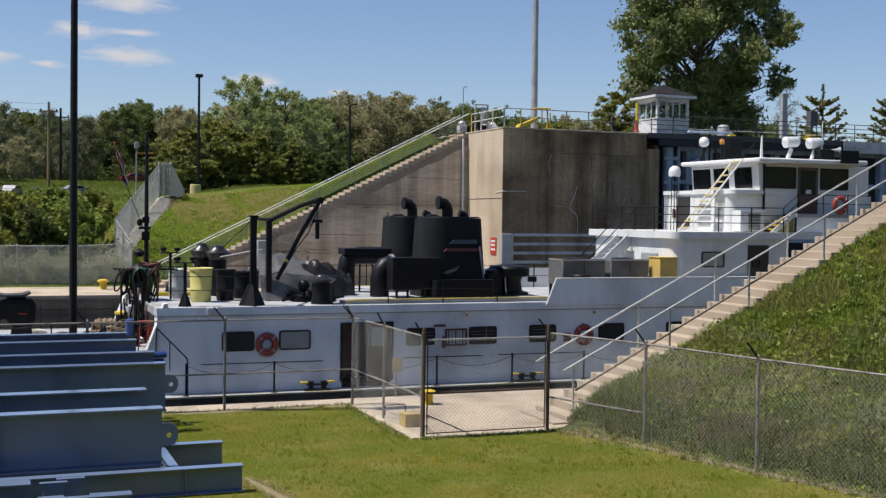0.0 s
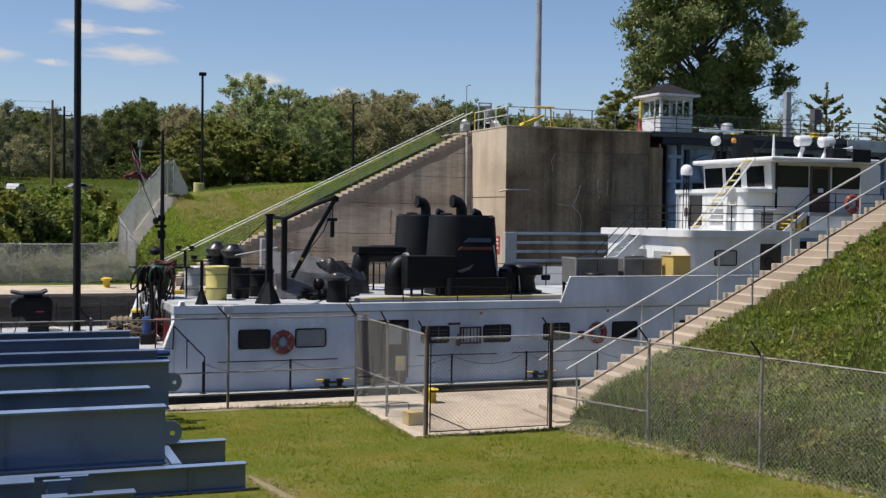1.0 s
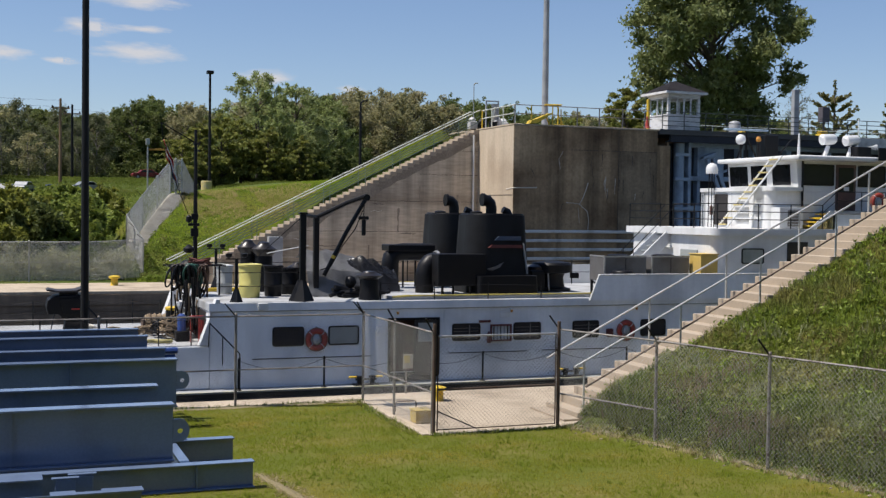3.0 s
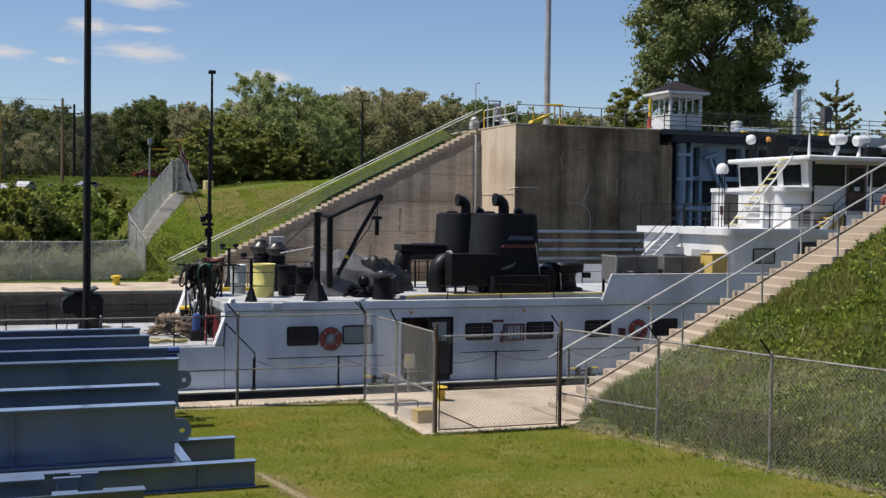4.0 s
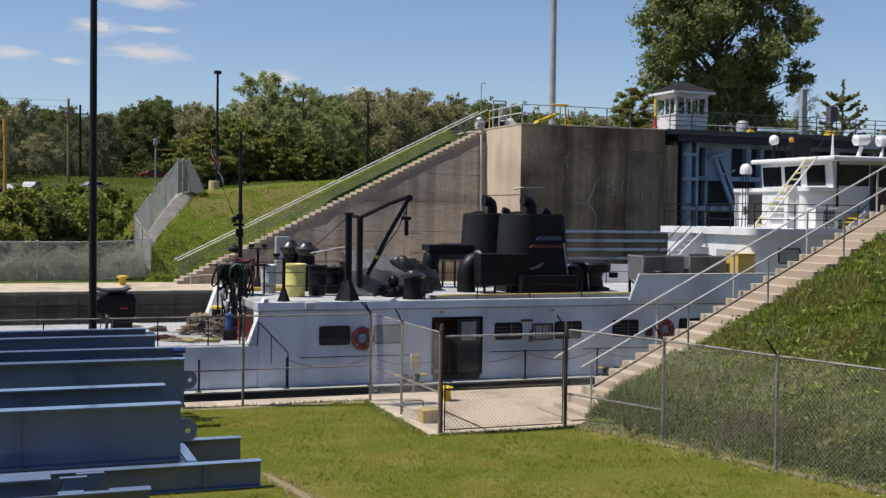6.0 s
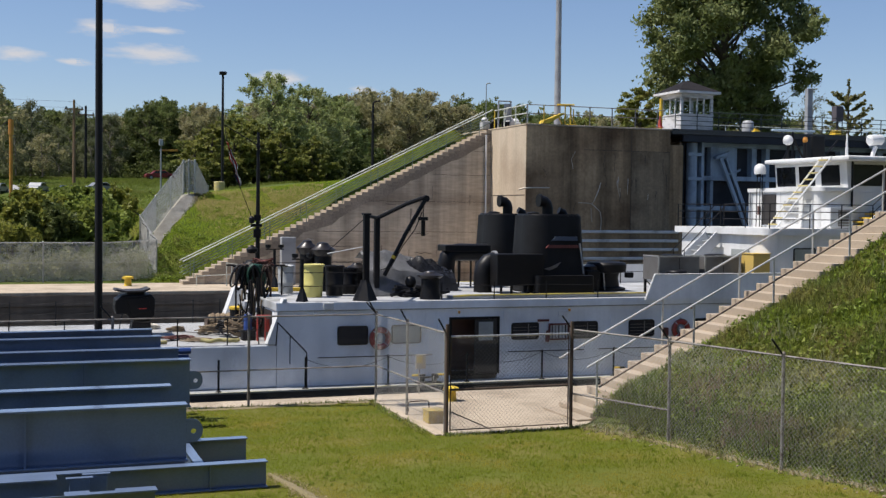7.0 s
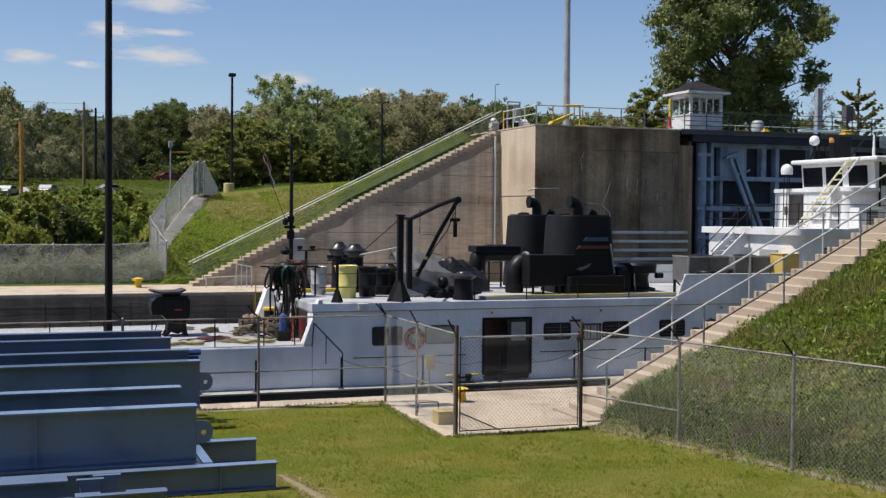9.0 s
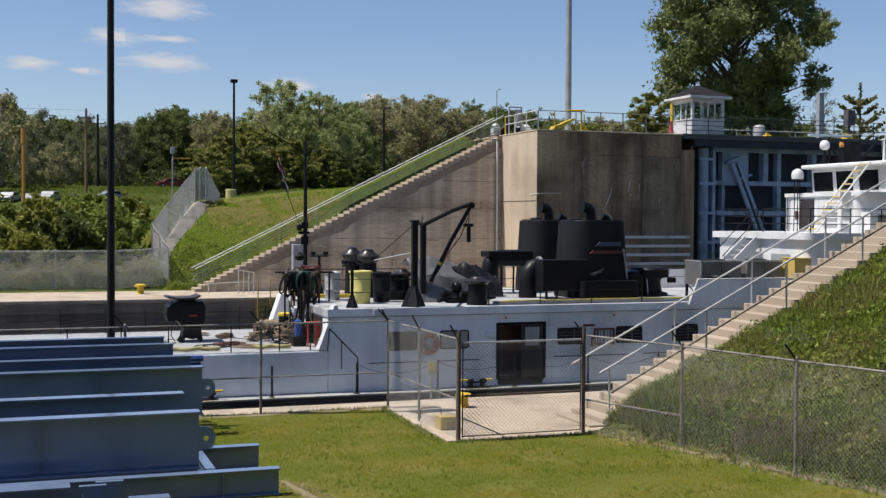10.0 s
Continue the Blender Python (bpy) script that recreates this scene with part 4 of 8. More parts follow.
def watch_house():
    x0, x1, y0, y1, z = 38.08, 40.34, 62.25, 64.65, TOP_Z + 0.134
    t = thing("watch_house", (x0 + x1) / 2, (y0 + y1) / 2, z, "small white lock watch house with a dark hipped roof", "hut")
    zs, zh, zt = z + 1.0, z + 1.98, z + 2.22
    th = 0.1
    for n_, b in (("wall", box(x0, x1, y0, y0 + th, z, zs)), ("wall", box(x0, x1, y1 - th, y1, z, zs)), ("wall", box(x0, x0 + th, y0 + th, y1 - th, z, zs)), ("wall", box(x1 - th, x1, y0 + th, y1 - th, z, zs))):
        part(n_, b, HUTWHITE, t)
    part("head_wall", merge(box(x0, x1, y0, y0 + th, zh, zt), box(x0, x1, y1 - th, y1, zh, zt), box(x0, x0 + th, y0 + th, y1 - th, zh, zt), box(x1 - th, x1, y0 + th, y1 - th, zh, zt)), HUTWHITE, t)
    for x, y in ((x0, y0), (x1 - 0.16, y0), (x0, y1 - 0.16), (x1 - 0.16, y1 - 0.16)):
        part("corner_post", box(x, x + 0.16, y, y + 0.16, zs, zh), HUTWHITE, t)
    for x in (x0 + 0.62, x0 + 1.1, x0 + 1.58):
        part("mullion", box(x, x + 0.07, y0 + 0.01, y0 + 0.08, zs, zh), HUTWHITE, t)
    for y in (y0 + 0.7, y0 + 1.3):
        part("mullion", box(x0 + 0.01, x0 + 0.08, y, y + 0.07, zs, zh), HUTWHITE, t)
    for b in (box(x0 + 0.16, x1 - 0.16, y0 + 0.04, y0 + 0.05, zs, zh), box(x0 + 0.16, x1 - 0.16, y1 - 0.05, y1 - 0.04, zs, zh), box(x0 + 0.04, x0 + 0.05, y0 + 0.16, y1 - 0.16, zs, zh), box(x1 - 0.05, x1 - 0.04, y0 + 0.16, y1 - 0.16, zs, zh)):
        g = part("pane", b, CLEARGLASS, t)
        g.visible_shadow = False
    part("sill", merge(box(x0 - 0.04, x1 + 0.04, y0 - 0.04, y0 - 0.002, zs - 0.06, zs), box(x0 - 0.04, x0 - 0.002, y0, y1, zs - 0.06, zs)), HUTWHITE, t)
    o = 0.34
    part("eaves_board", box(x0 - o, x1 + o, y0 - o, y1 + o, zt + 0.004, zt + 0.15, 0.01), HUTWHITE, t, "white eaves board")
    bm = bmesh.new()
    e = [bm.verts.new(p) for p in ((x0 - o, y0 - o, zt + 0.154), (x1 + o, y0 - o, zt + 0.154), (x1 + o, y1 + o, zt + 0.154), (x0 - o, y1 + o, zt + 0.154))]
    r = [bm.verts.new(p) for p in ((x0 + 0.95, (y0 + y1) / 2, zt + 0.9), (x1 - 0.95, (y0 + y1) / 2, zt + 0.9))]
    bm.faces.new((e[0], e[1], r[1], r[0]))
    bm.faces.new((e[1], e[2], r[1]))
    bm.faces.new((e[2], e[3], r[0], r[1]))
    bm.faces.new((e[3], e[0], r[0]))
    bm.faces.new(e[::-1])
    part("roof", bm, ROOFING, t, "dark shingled hipped roof")
    part("desk", box(x0 + 0.3, x1 - 0.3, y0 + 0.6, y1 - 0.7, z + 0.02, z + 0.85), DARKPOLE, t)


watch_house()


def i_beam(x0, x1, y, z0, z1, w, tf, tw, name, label, ears=False, stiff=()):
    """A steel girder along x: two flanges, web, stiffeners, and lifting ears at its end."""
    t = thing(name, (x0 + x1) / 2, y, z0, label, "steel beam", "blue steel beams")
    part("top_flange", box(x0, x1, y - w / 2, y + w / 2, z1 - tf, z1, 0.006), BLUESTEEL, t)
    part("bottom_flange", box(x0, x1, y - w / 2, y + w / 2, z0, z0 + tf, 0.006), BLUESTEEL, t)
    part("web", box(x0, x1 - 0.01, y - tw / 2, y + tw / 2, z0 + tf + 0.001, z1 - tf - 0.001), BLUESTEEL, t)
    for s in stiff:
        part("stiffener", box(s, s + 0.02, y - w / 2 + 0.02, y - tw / 2 - 0.001, z0 + tf + 0.002, z1 - tf - 0.002), BLUESTEEL, t)
    if ears:
        bm = bmesh.new()
        pts = []
        for k in range(17):
            a = radians(-90 + 180 * k / 16)
            pts.append((x1 + 0.1 + 0.16 * math.cos(a), z1 - 0.46 + 0.19 * math.sin(a)))
        outer = [(x1 - 0.009, z1 - 0.65)] + pts + [(x1 - 0.009, z1 - 0.27)]
        hole = [(x1 + 0.11 + 0.045 * math.cos(radians(20 * k)), z1 - 0.47 + 0.045 * math.sin(radians(20 * k))) for k in range(18)]
        fronts = []
        for yy in (y - 0.02, y + 0.02):
            o = [bm.verts.new((p[0], yy, p[1])) for p in outer]
            h = [bm.verts.new((p[0], yy, p[1])) for p in hole]
            es = [bm.edges.new((a_, b_)) for l_ in (o, h) for a_, b_ in zip(l_, l_[1:] + l_[:1])]
            bmesh.ops.triangle_fill(bm, edges=es, use_beauty=True)
            fronts.append((o, h))
        for i in (0, 1):
            a_, b_ = fronts[0][i], fronts[1][i]
            for k in range(len(a_)):
                j = (k + 1) % len(a_)
                bm.faces.new((a_[k], a_[j], b_[j], b_[k]))
        bmesh.ops.recalc_face_normals(bm, faces=bm.faces)
        part("lifting_ear", bm, BLUESTEEL, t)
    return t


def steel_stack():
    lab = "long blue-painted steel girder stacked on the lawn"
    i_beam(-14, 3.95, 19.15, 0.02, 0.46, 0.22, 0.025, 0.02, "steel_beam", "blue steel skid beam lying on the lawn", stiff=(1.0, 3.0))
    i_beam(-14, 4.0, 21.2, 0.02, 0.46, 0.22, 0.025, 0.02, "steel_beam", "blue steel skid beam lying on the lawn", stiff=(3.0,))
    t = thing("steel_beam", 0, 17.75, 0.02, "blue steel skid beam at the front of the stack, top flange cut to its sunlit patch", "steel beam", "blue steel beams")
    part("web", box(-14, 1.99, 17.74, 17.76, 0.046, 0.419), BLUESTEEL, t)
    part("bottom_flange", box(-14, 2.0, 17.62, 17.88, 0.02, 0.045, 0.006), BLUESTEEL, t)
    # flange cut short and notched so that its shape draws the sunlit patch
    part("top_flange", prism([(0.7, 17.62), (2.01, 17.62), (2.01, 17.88), (1.42, 17.88), (1.42, 17.765), (1.06, 17.765), (1.06, 17.88), (0.7, 17.88)], 0.42, 0.445, "z"), BLUESTEEL, t)
    i_beam(-14, 0.62, 18.45, 0.05, 0.56, 0.42, 0.03, 0.02, "steel_beam", "broad blue steel beam at the front of the stack")
    i_beam(-14, 2.69, 19.5, 0.466, 1.41, 0.3, 0.035, 0.025, "steel_girder", lab + " with a lifting ear", True, (-6.3, -3.1, 0.17))
    i_beam(-14, 2.66, 21.35, 0.466, 1.45, 0.3, 0.035, 0.025, "steel_girder", lab, False, (-3.0, 0.35))
    i_beam(-14, 3.5, 24.9, 0.45, 1.46, 0.3, 0.035, 0.025, "steel_girder", lab + " with a lifting ear", True, (-2.4, 1.35))
    i_beam(-14, 3.36, 25.65, 0.45, 1.61, 0.26, 0.03, 0.025, "steel_girder", lab, False, (1.2,))
    i_beam(-14, 3.05, 26.2, 0.45, 1.82, 0.26, 0.03, 0.025, "steel_girder", lab)
    i_beam(-14, 2.9, 26.65, 0.45, 1.93, 0.24, 0.03, 0.025, "steel_girder", lab)
    # cross members tying the skids
    for x, w in ((2.88, 0.16), (-1.6, 0.2), (-5.5, 0.2)):
        t = thing("cross_member", x, 20.2, 0.2, "blue steel cross member between the skid beams", "steel beam", "blue steel cross members")
        part("top_flange", box(x - w / 2, x + w / 2, 19.27, 21.08, 0.40, 0.425, 0.004), BLUESTEEL, t)
        part("web", box(x - 0.01, x + 0.01, 19.27, 21.08, 0.08, 0.399), BLUESTEEL, t)
    for x0, x1, y in ((1.0, 1.42, 18.72), (0.75, 1.15, 18.5), (-0.9, -0.3, 18.7)):
        solid("steel_plate", box(x0, x1, y - 0.05, y + 0.05, 0.48, 0.51, 0.004), BLUESTEEL, "short blue steel plate between the beams", "steel plate", group="steel plates")
        solid("steel_block", box(x0 + 0.05, x1 - 0.05, y - 0.05, y + 0.05, 0.01, 0.478, 0.01), BLUESTEEL, "blue steel packing block between the beams", "steel block", group="steel blocks")
    for y in (24.9, 25.65, 26.2, 26.65):
        for x in (-9, -3, 2.2):
            solid("timber_block", box(x, x + 0.3, y - 0.17, y + 0.17, 0.0, 0.446, 0.01), DARKTIMBER, "timber packing block under the steel", "timber block", group="timber blocks")
    solid("blue_bundle", merge(tube([(3.1, 25.9, 1.5), (3.65, 25.9, 1.5)], 0.07, 8), tube([(3.1, 25.9, 1.34), (3.6, 25.9, 1.34)], 0.08, 8)), BLUEPLASTIC, "blue rolled sling hung between the girders", "sling")


steel_stack()


def poles():
    t = thing("light_pole", 1.83, 27.72, 0, "tall dark bronze light pole beside the lock wall", "light pole")
    part("shaft", tube([(1.83, 27.72, 0.05), (1.83, 27.72, 14.0)], 0.09, 12, radii=[0.092, 0.068]), DARKPOLE, t, smooth=60)
    part("base_plate", box(1.6, 2.06, 27.5, 27.94, 0.0, 0.05, 0.01), DARKPOLE, t)
    part("lamp_head", box(1.3, 2.36, 27.5, 27.94, 14.0, 14.2, 0.03), DARKPOLE, t)

    def yard_light(x, y, z0, z1, heads=True, mat=DARKPOLE):
        t = thing("light_pole", x, y, z0, "%s slim yard light pole on the grassy hill" % ("dark" if mat is DARKPOLE else "pale grey"), "light pole", "yard lights")
        part("shaft", tube([(x, y, z0 - 0.1), (x, y, z1)], 0.12, 8, radii=[0.14, 0.10] if mat is DARKPOLE else [0.1, 0.06]), mat, t, smooth=60)
        if heads:
            part("lamp_head", box(x - 0.3, x + 0.3, y - 0.28, y + 0.28, z1, z1 + 0.28, 0.04), DARKPOLE, t)
        else:
            part("lamp_arm", tube([(x, y, z1), (x + 0.2, y, z1 + 0.18), (x + 0.6, y, z1 + 0.2)], 0.08, 6), mat, t)
    yard_light(17.5, 105, ground_height(17.5, 105), 16.5)
    yard_light(29.9, 100, ground_height(29.9, 100), 14.1, False)
    yard_light(61.0, 150, ground_height(61, 150), 22.1, False, GREYPOLE)
    t = thing("mast", 32.65, 68.2, TOP_Z, "tall pale grey steel light mast on the lock wall", "mast")
    part("shaft", tube([(32.65, 68.2, TOP_Z + 0.1), (32.65, 68.2, 26)], 0.2, 14, radii=[0.22, 0.15]), GREYPOLE, t, smooth=60)
    part("lamp_ring", lathe([(0.2, 0), (0.9, 0.1), (0.9, 0.3), (0.3, 0.5)], 32.65, 68.2, 26, 14), GREYPOLE, t)
    # utility poles with wires, at the far edge of the car park
    for x, y, top in ((8.4, 180, 20.3), (10.6, 190, 20.3)):
        z0 = ground_height(x, y)
        t = thing("utility_pole", x, y, z0, "brown wooden utility pole with a cross arm", "utility pole", "utility poles")
        part("shaft", tube([(x, y, z0 - 0.2), (x, y, top)], 0.2, 8, radii=[0.24, 0.16]), POLEWOOD if x < 10 else DARKPOLE, t)
        arm = part("cross_arm", box(x - 1.3, x + 1.3, y - 0.08, y + 0.08, top - 1.5, top - 1.3), POLEWOOD, t)
        part("insulator", lathe([(0.08, 0), (0.12, 0.1), (0.06, 0.3)], x - 1.1, y, top - 1.3, 8), DARKPOLE, arm)
        part("insulator", lathe([(0.08, 0), (0.12, 0.1), (0.06, 0.3)], x + 1.1, y, top - 1.3, 8), DARKPOLE, arm)
    bm = bmesh.new()
    for dz in (0.0, 0.9):
        tube([(-60, 170, 21.5 - dz), (-25, 175, 19.6 - dz), (8.4, 180, 20.0 - dz), (10.6, 190, 19.6 - dz), (40, 195, 18.2 - dz), (80, 200, 19.5 - dz)], 0.014, 4, bm)
    solid("power_line", bm, DARKPOLE, "thin dark overhead power lines", "power line", "stuff")
    t = thing("flood_mast", -0.2, 150, ground_height(-0.2, 150), "orange and yellow steel post at the car park", "post")
    z0 = ground_height(-0.2, 150)
    part("shaft", tube([(-0.2, 150, z0 - 0.2), (-0.2, 150, 13.2)], 0.2, 8), ORANGEPOST, t)
    part("cap", tube([(-0.2, 150, 13.2), (-0.2, 150, 15.0)], 0.3, 8), ORANGEPOST, t)
    x, y = 17.35, 150
    t = thing("pole", x, y, ground_height(x, y), "pale grey signal pole with a short arm", "pole")
    part("shaft", tube([(x, y, ground_height(x, y) - 0.2), (x, y, 12.0)], 0.1, 8), GREYPOLE, t)
    part("signal_box", box(x - 0.24, x + 0.24, y - 0.24, y + 0.24, 12.4, 13.2, 0.05), GREYPOLE, t)
    part("neck", tube([(x, y, 12.0), (x, y, 12.4)], 0.06, 6), GREYPOLE, t)
    part("arm", box(x + 0.1, x + 2.1, y - 0.1, y + 0.1, 11.75, 11.95, 0.02), ORANGEPOST, t)


poles()


def small_things():
    # yellow box and bollards on the landing
    t = thing("cable_box", 8.6, 23.98, 0.012, "faded yellow box on the concrete landing", "box")
    part("body", box(8.43, 8.79, 23.79, 24.17, 0.014, 0.27, 0.015), BOXTAN, t)
    part("lid", box(8.415, 8.805, 23.77, 24.19, 0.274, 0.30, 0.008), BOXTAN, t)
    for x, y, z, s in ((10.0, 26.6, 0.012, 0.85), (5.9, 66.0, FAR_Z - 0.01, 1.3)):
        t = thing("bollard", x, y, z, "short yellow mooring bollard on the concrete edge", "bollard", "mooring bollards")
        part("barrel", lathe([(0.17 * s, 0), (0.15 * s, 0.05), (0.14 * s, 0.28 * s)], x, y, z, 14), YELLOW, t, smooth=40)
        part("cap", lathe([(0.14 * s, 0.28 * s), (0.23 * s, 0.3 * s), (0.23 * s, 0.38 * s), (0.1 * s, 0.42 * s)], x, y, z, 14), YELLOW, t, smooth=40)
    # notice on a short post at the wall's edge
    t = thing("notice_board", 9.62, 27.9, 0.0, "pale worn notice on a short grey post", "notice")
    part("post", tube([(9.62, 27.905, 0), (9.62, 27.905, 0.68)], 0.022, 6), DULLPOST, t)
    part("panel", box(9.52, 9.78, 27.86, 27.9, 0.64, 1.0, 0.01), PALEPANEL, t)
    part("worn_patch", box(9.54, 9.69, 27.85, 27.858, 0.78, 0.97), FADEDYELLOW, t)
    # low kerb along the lawn's edge beside the landing
    solid("kerb", box(8.16, 8.296, 22.6, 27.14, -0.1, 0.02, 0.008), CONCRETE, "low worn concrete kerb beside the lawn", "kerb", "structure")
    t = thing("low_rail", 8.52, 25.45, 0.012, "low rusty pipe hoop on the landing", "railing")
    part("hoop", tube([(8.52, 25.45, 0.012), (8.52, 25.45, 0.2), (8.56, 25.45, 0.235), (8.98, 25.45, 0.235), (9.02, 25.45, 0.2), (9.02, 25.45, 0.012)], 0.017, 6), RUSTY, t)
    # far walkway: gate rails, yellow ladder, edging
    t = thing("railing", 9.45, 65.0, FAR_Z - 0.01, "pale pipe rail and small gate at the far stair's foot", "railing")
    part("post", tube([(9.45, 65.0, FAR_Z - 0.01), (9.45, 65.0, FAR_Z + 0.58)], 0.026, 6), PALERAIL, t)
    part("bar", tube([(9.45, 65.0, FAR_Z + 0.55), (11.1, 65.0, FAR_Z + 0.62)], 0.022, 6), PALERAIL, t)
    g = part("small_gate", merge(tube([(11.1, 65.0, FAR_Z + 1.28), (11.94, 65.0, FAR_Z + 1.14)], 0.03, 6), tube([(11.1, 65.0, FAR_Z + 0.62), (11.94, 65.0, FAR_Z + 0.6)], 0.025, 6)), PALERAIL, t)
    for x, h in ((11.1, 1.3), (11.38, 1.22), (11.68, 1.18), (11.94, 1.16)):
        part("post", tube([(x, 65.0, FAR_Z - 0.01), (x, 65.0, FAR_Z + h)], 0.03, 6), PALERAIL, g)
    t = thing("mooring_ladder", 11.8, FAR_EDGE - 0.2, -2, "faded yellow steel ladder and guard in the lock wall", "ladder")
    for x in (11.5, 12.15):
        part("stile", tube([(x, FAR_EDGE - 0.14, -2.4), (x, FAR_EDGE - 0.14, 1.3)], 0.03, 6), FADEDLADDER, t)
    for k in range(8):
        part("rung", tube([(11.5, FAR_EDGE - 0.14, -2.2 + 0.3 * k), (12.15, FAR_EDGE - 0.14, -2.2 + 0.3 * k)], 0.022, 6), RUSTY, t)
    part("guard_plate", box(11.36, 12.06, FAR_EDGE - 0.07, FAR_EDGE - 0.045, -1.0, 0.3, 0.01), FADEDLADDER, t, "faded rusty yellow guard plate")
    part("side_plate", box(12.22, 12.62, FAR_EDGE - 0.07, FAR_EDGE - 0.045, -0.55, 0.3, 0.01), FADEDLADDER, t)
    solid("marker_block", lathe([(0.44, 0), (0.43, 1.0), (0.39, 1.06)], 15.6, 95, ground_height(15.6, 95) - 0.1, 14), FADEDYELLOW, "pale yellow round marker block on the hill", "marker")
    # wide gate valve of the far side: electric box on a post near the stair foot
    solid("junction_box", box(14.3, 15.12, 65.6, 66.1, FAR_Z, 3.05, 0.03), GREYPOLE, "tall pale grey electric cabinet by the far stair", "cabinet")


small_things()
fence_line("fence", [(-40 + 3.2 * i, 69.6) for i in range(15)] + [(7.9, 70.3)], "long dull chain-link fence behind the far walkway", None, (2.25,), 0.04, GALV, 1.1, True, [FAR_Z] * 15 + [0.5], 2.25, 0.085, 0.0155)
fence_line("fence", [(7.9, 70.3), (7.76, 73.7), (7.62, 77.0), (8.96, 80.5), (10.25, 82.9), (11.4, 85.0)], "chain-link fence climbing the grassy hill", (-0.35, 0.1), (2.25,), 0.045, GALV, None, True, [0.5, 1.15, 1.85, 3.15, 4.5, 5.7], 2.25, 0.1, 0.018)
fence_line("fence", [(11.4, 85.0), (11.8, 85.15), (12.25, 85.3), (13.9, 90.0)], "chain-link gate and fence end on top of the hill", None, (2.2, 1.1), 0.07, GALV, None, True, [5.7, 5.75, 5.75, 4.0], 2.3, 0.095, 0.024)


def car(x, y, turn, mat, label, kind="car"):
    """A plain saloon: lower body, cabin with glass, wheels."""
    z = ground_height(x, y) + 0.02
    t = thing("car", 0, 0, 0, label, "car", "parked cars")
    prof = [(-2.2, 0.35), (-2.25, 0.7), (-2.0, 0.9), (-1.3, 0.95), (-0.75, 1.42), (0.75, 1.45), (1.45, 0.98), (2.1, 0.85), (2.3, 0.6), (2.25, 0.35)]
    part("body", prism(prof, -0.87, 0.87, "y", None, 0.06), mat, t)
    part("side_glass", prism([(-1.1, 0.98), (-0.7, 1.36), (0.7, 1.38), (1.2, 1.0)], -0.885, 0.885), GLASSDARK, t)
    for wx in (-1.4, 1.4):
        for wy in (-0.82, 0.82):
            w_ = part("wheel", tube([(wx, wy - 0.1, 0.33), (wx, wy + 0.1, 0.33)], 0.33, 14), BLACK, t)
            part("rim", tube([(wx, wy - 0.105, 0.33), (wx, wy + 0.105, 0.33)], 0.2, 12), GREYPOLE, w_)
    for s in (-0.6, 0.6):
        part("headlight", box(2.2, 2.3, s - 0.15, s + 0.15, 0.6, 0.75), WHITE, t)
    t.location = (x, y, z)
    t.rotation_euler = (0, 0, radians(turn))
    return t


car(6.9, 168, 8, CARBLUE, "dark blue saloon car on the grass car park")
car(11.2, 168, 15, CARGREY, "grey car parked behind the bushes")
car(3.2, 171, 70, CARGREY, "grey car parked at the car park's edge")
car(0.9, 168, 75, CARWHITE, "white car parked at the car park's edge")
car(21.2, 185, 4, CARRED, "dark red saloon car on the far road")
car(-2.0, 170, 70, CARGREY, "grey car parked at the end of the row")

# ---- the towboat ----
BOAT = (20.0, 41.7, -2.6)
boat = thing("towboat", *BOAT, "light grey and white river towboat with black funnels, under way", "boat")
carried_along = []
SIDE, DECK, ROOF, STERN = 37.7, -1.2, 1.57, 0.2
FARSIDE = 45.7


def rounded_box(x0, x1, y0, y1, z0, z1, r_aft, r_fore, taper=0.0, n=8):
    """An upright casing with rounded corners in plan, drawn in towards its top."""
    bm = bmesh.new()
    rings = []
    for z, s in ((z0, 0.0), (z1, taper)):
        pts = []
        for cx, cy, r, a0 in ((x1 - r_fore, y1 - r_fore, r_fore, 0), (x0 + r_aft, y1 - r_aft, r_aft, 90), (x0 + r_aft, y0 + r_aft, r_aft, 180), (x1 - r_fore, y0 + r_fore, r_fore, 270)):
            for k in range(n + 1):
                a = radians(a0 + 90 * k / n)
                pts.append((cx + r * math.cos(a), cy + r * math.sin(a)))
        mx, my = (x0 + x1) / 2, (y0 + y1) / 2
        rings.append([bm.verts.new((mx + (p[0] - mx) * (1 - s), my + (p[1] - my) * (1 - s), z)) for p in pts])
    m = len(rings[0])
    for k in range(m):
        bm.faces.new((rings[0][k], rings[0][(k + 1) % m], rings[1][(k + 1) % m], rings[1][k]))
    for c in range(4):
        for k in (c * (n + 1), c * (n + 1) + n):
            bm.edges.get((rings[0][k], rings[1][k])).smooth = False
    bm.faces.new(rings[1])
    bm.faces.new(rings[0][::-1])
    return bm


def rounded_rect(cx, cz, w, h, r, n=4):
    pts = []
    for sx, sz, a0 in ((1, 1, 0), (-1, 1, 90), (-1, -1, 180), (1, -1, 270)):
        for k in range(n + 1):
            a = radians(a0 + 90 * k / n)
            pts.append((cx + sx * (w / 2 - r) + r * math.cos(a), cz + sz * (h / 2 - r) + r * math.sin(a)))
    return pts


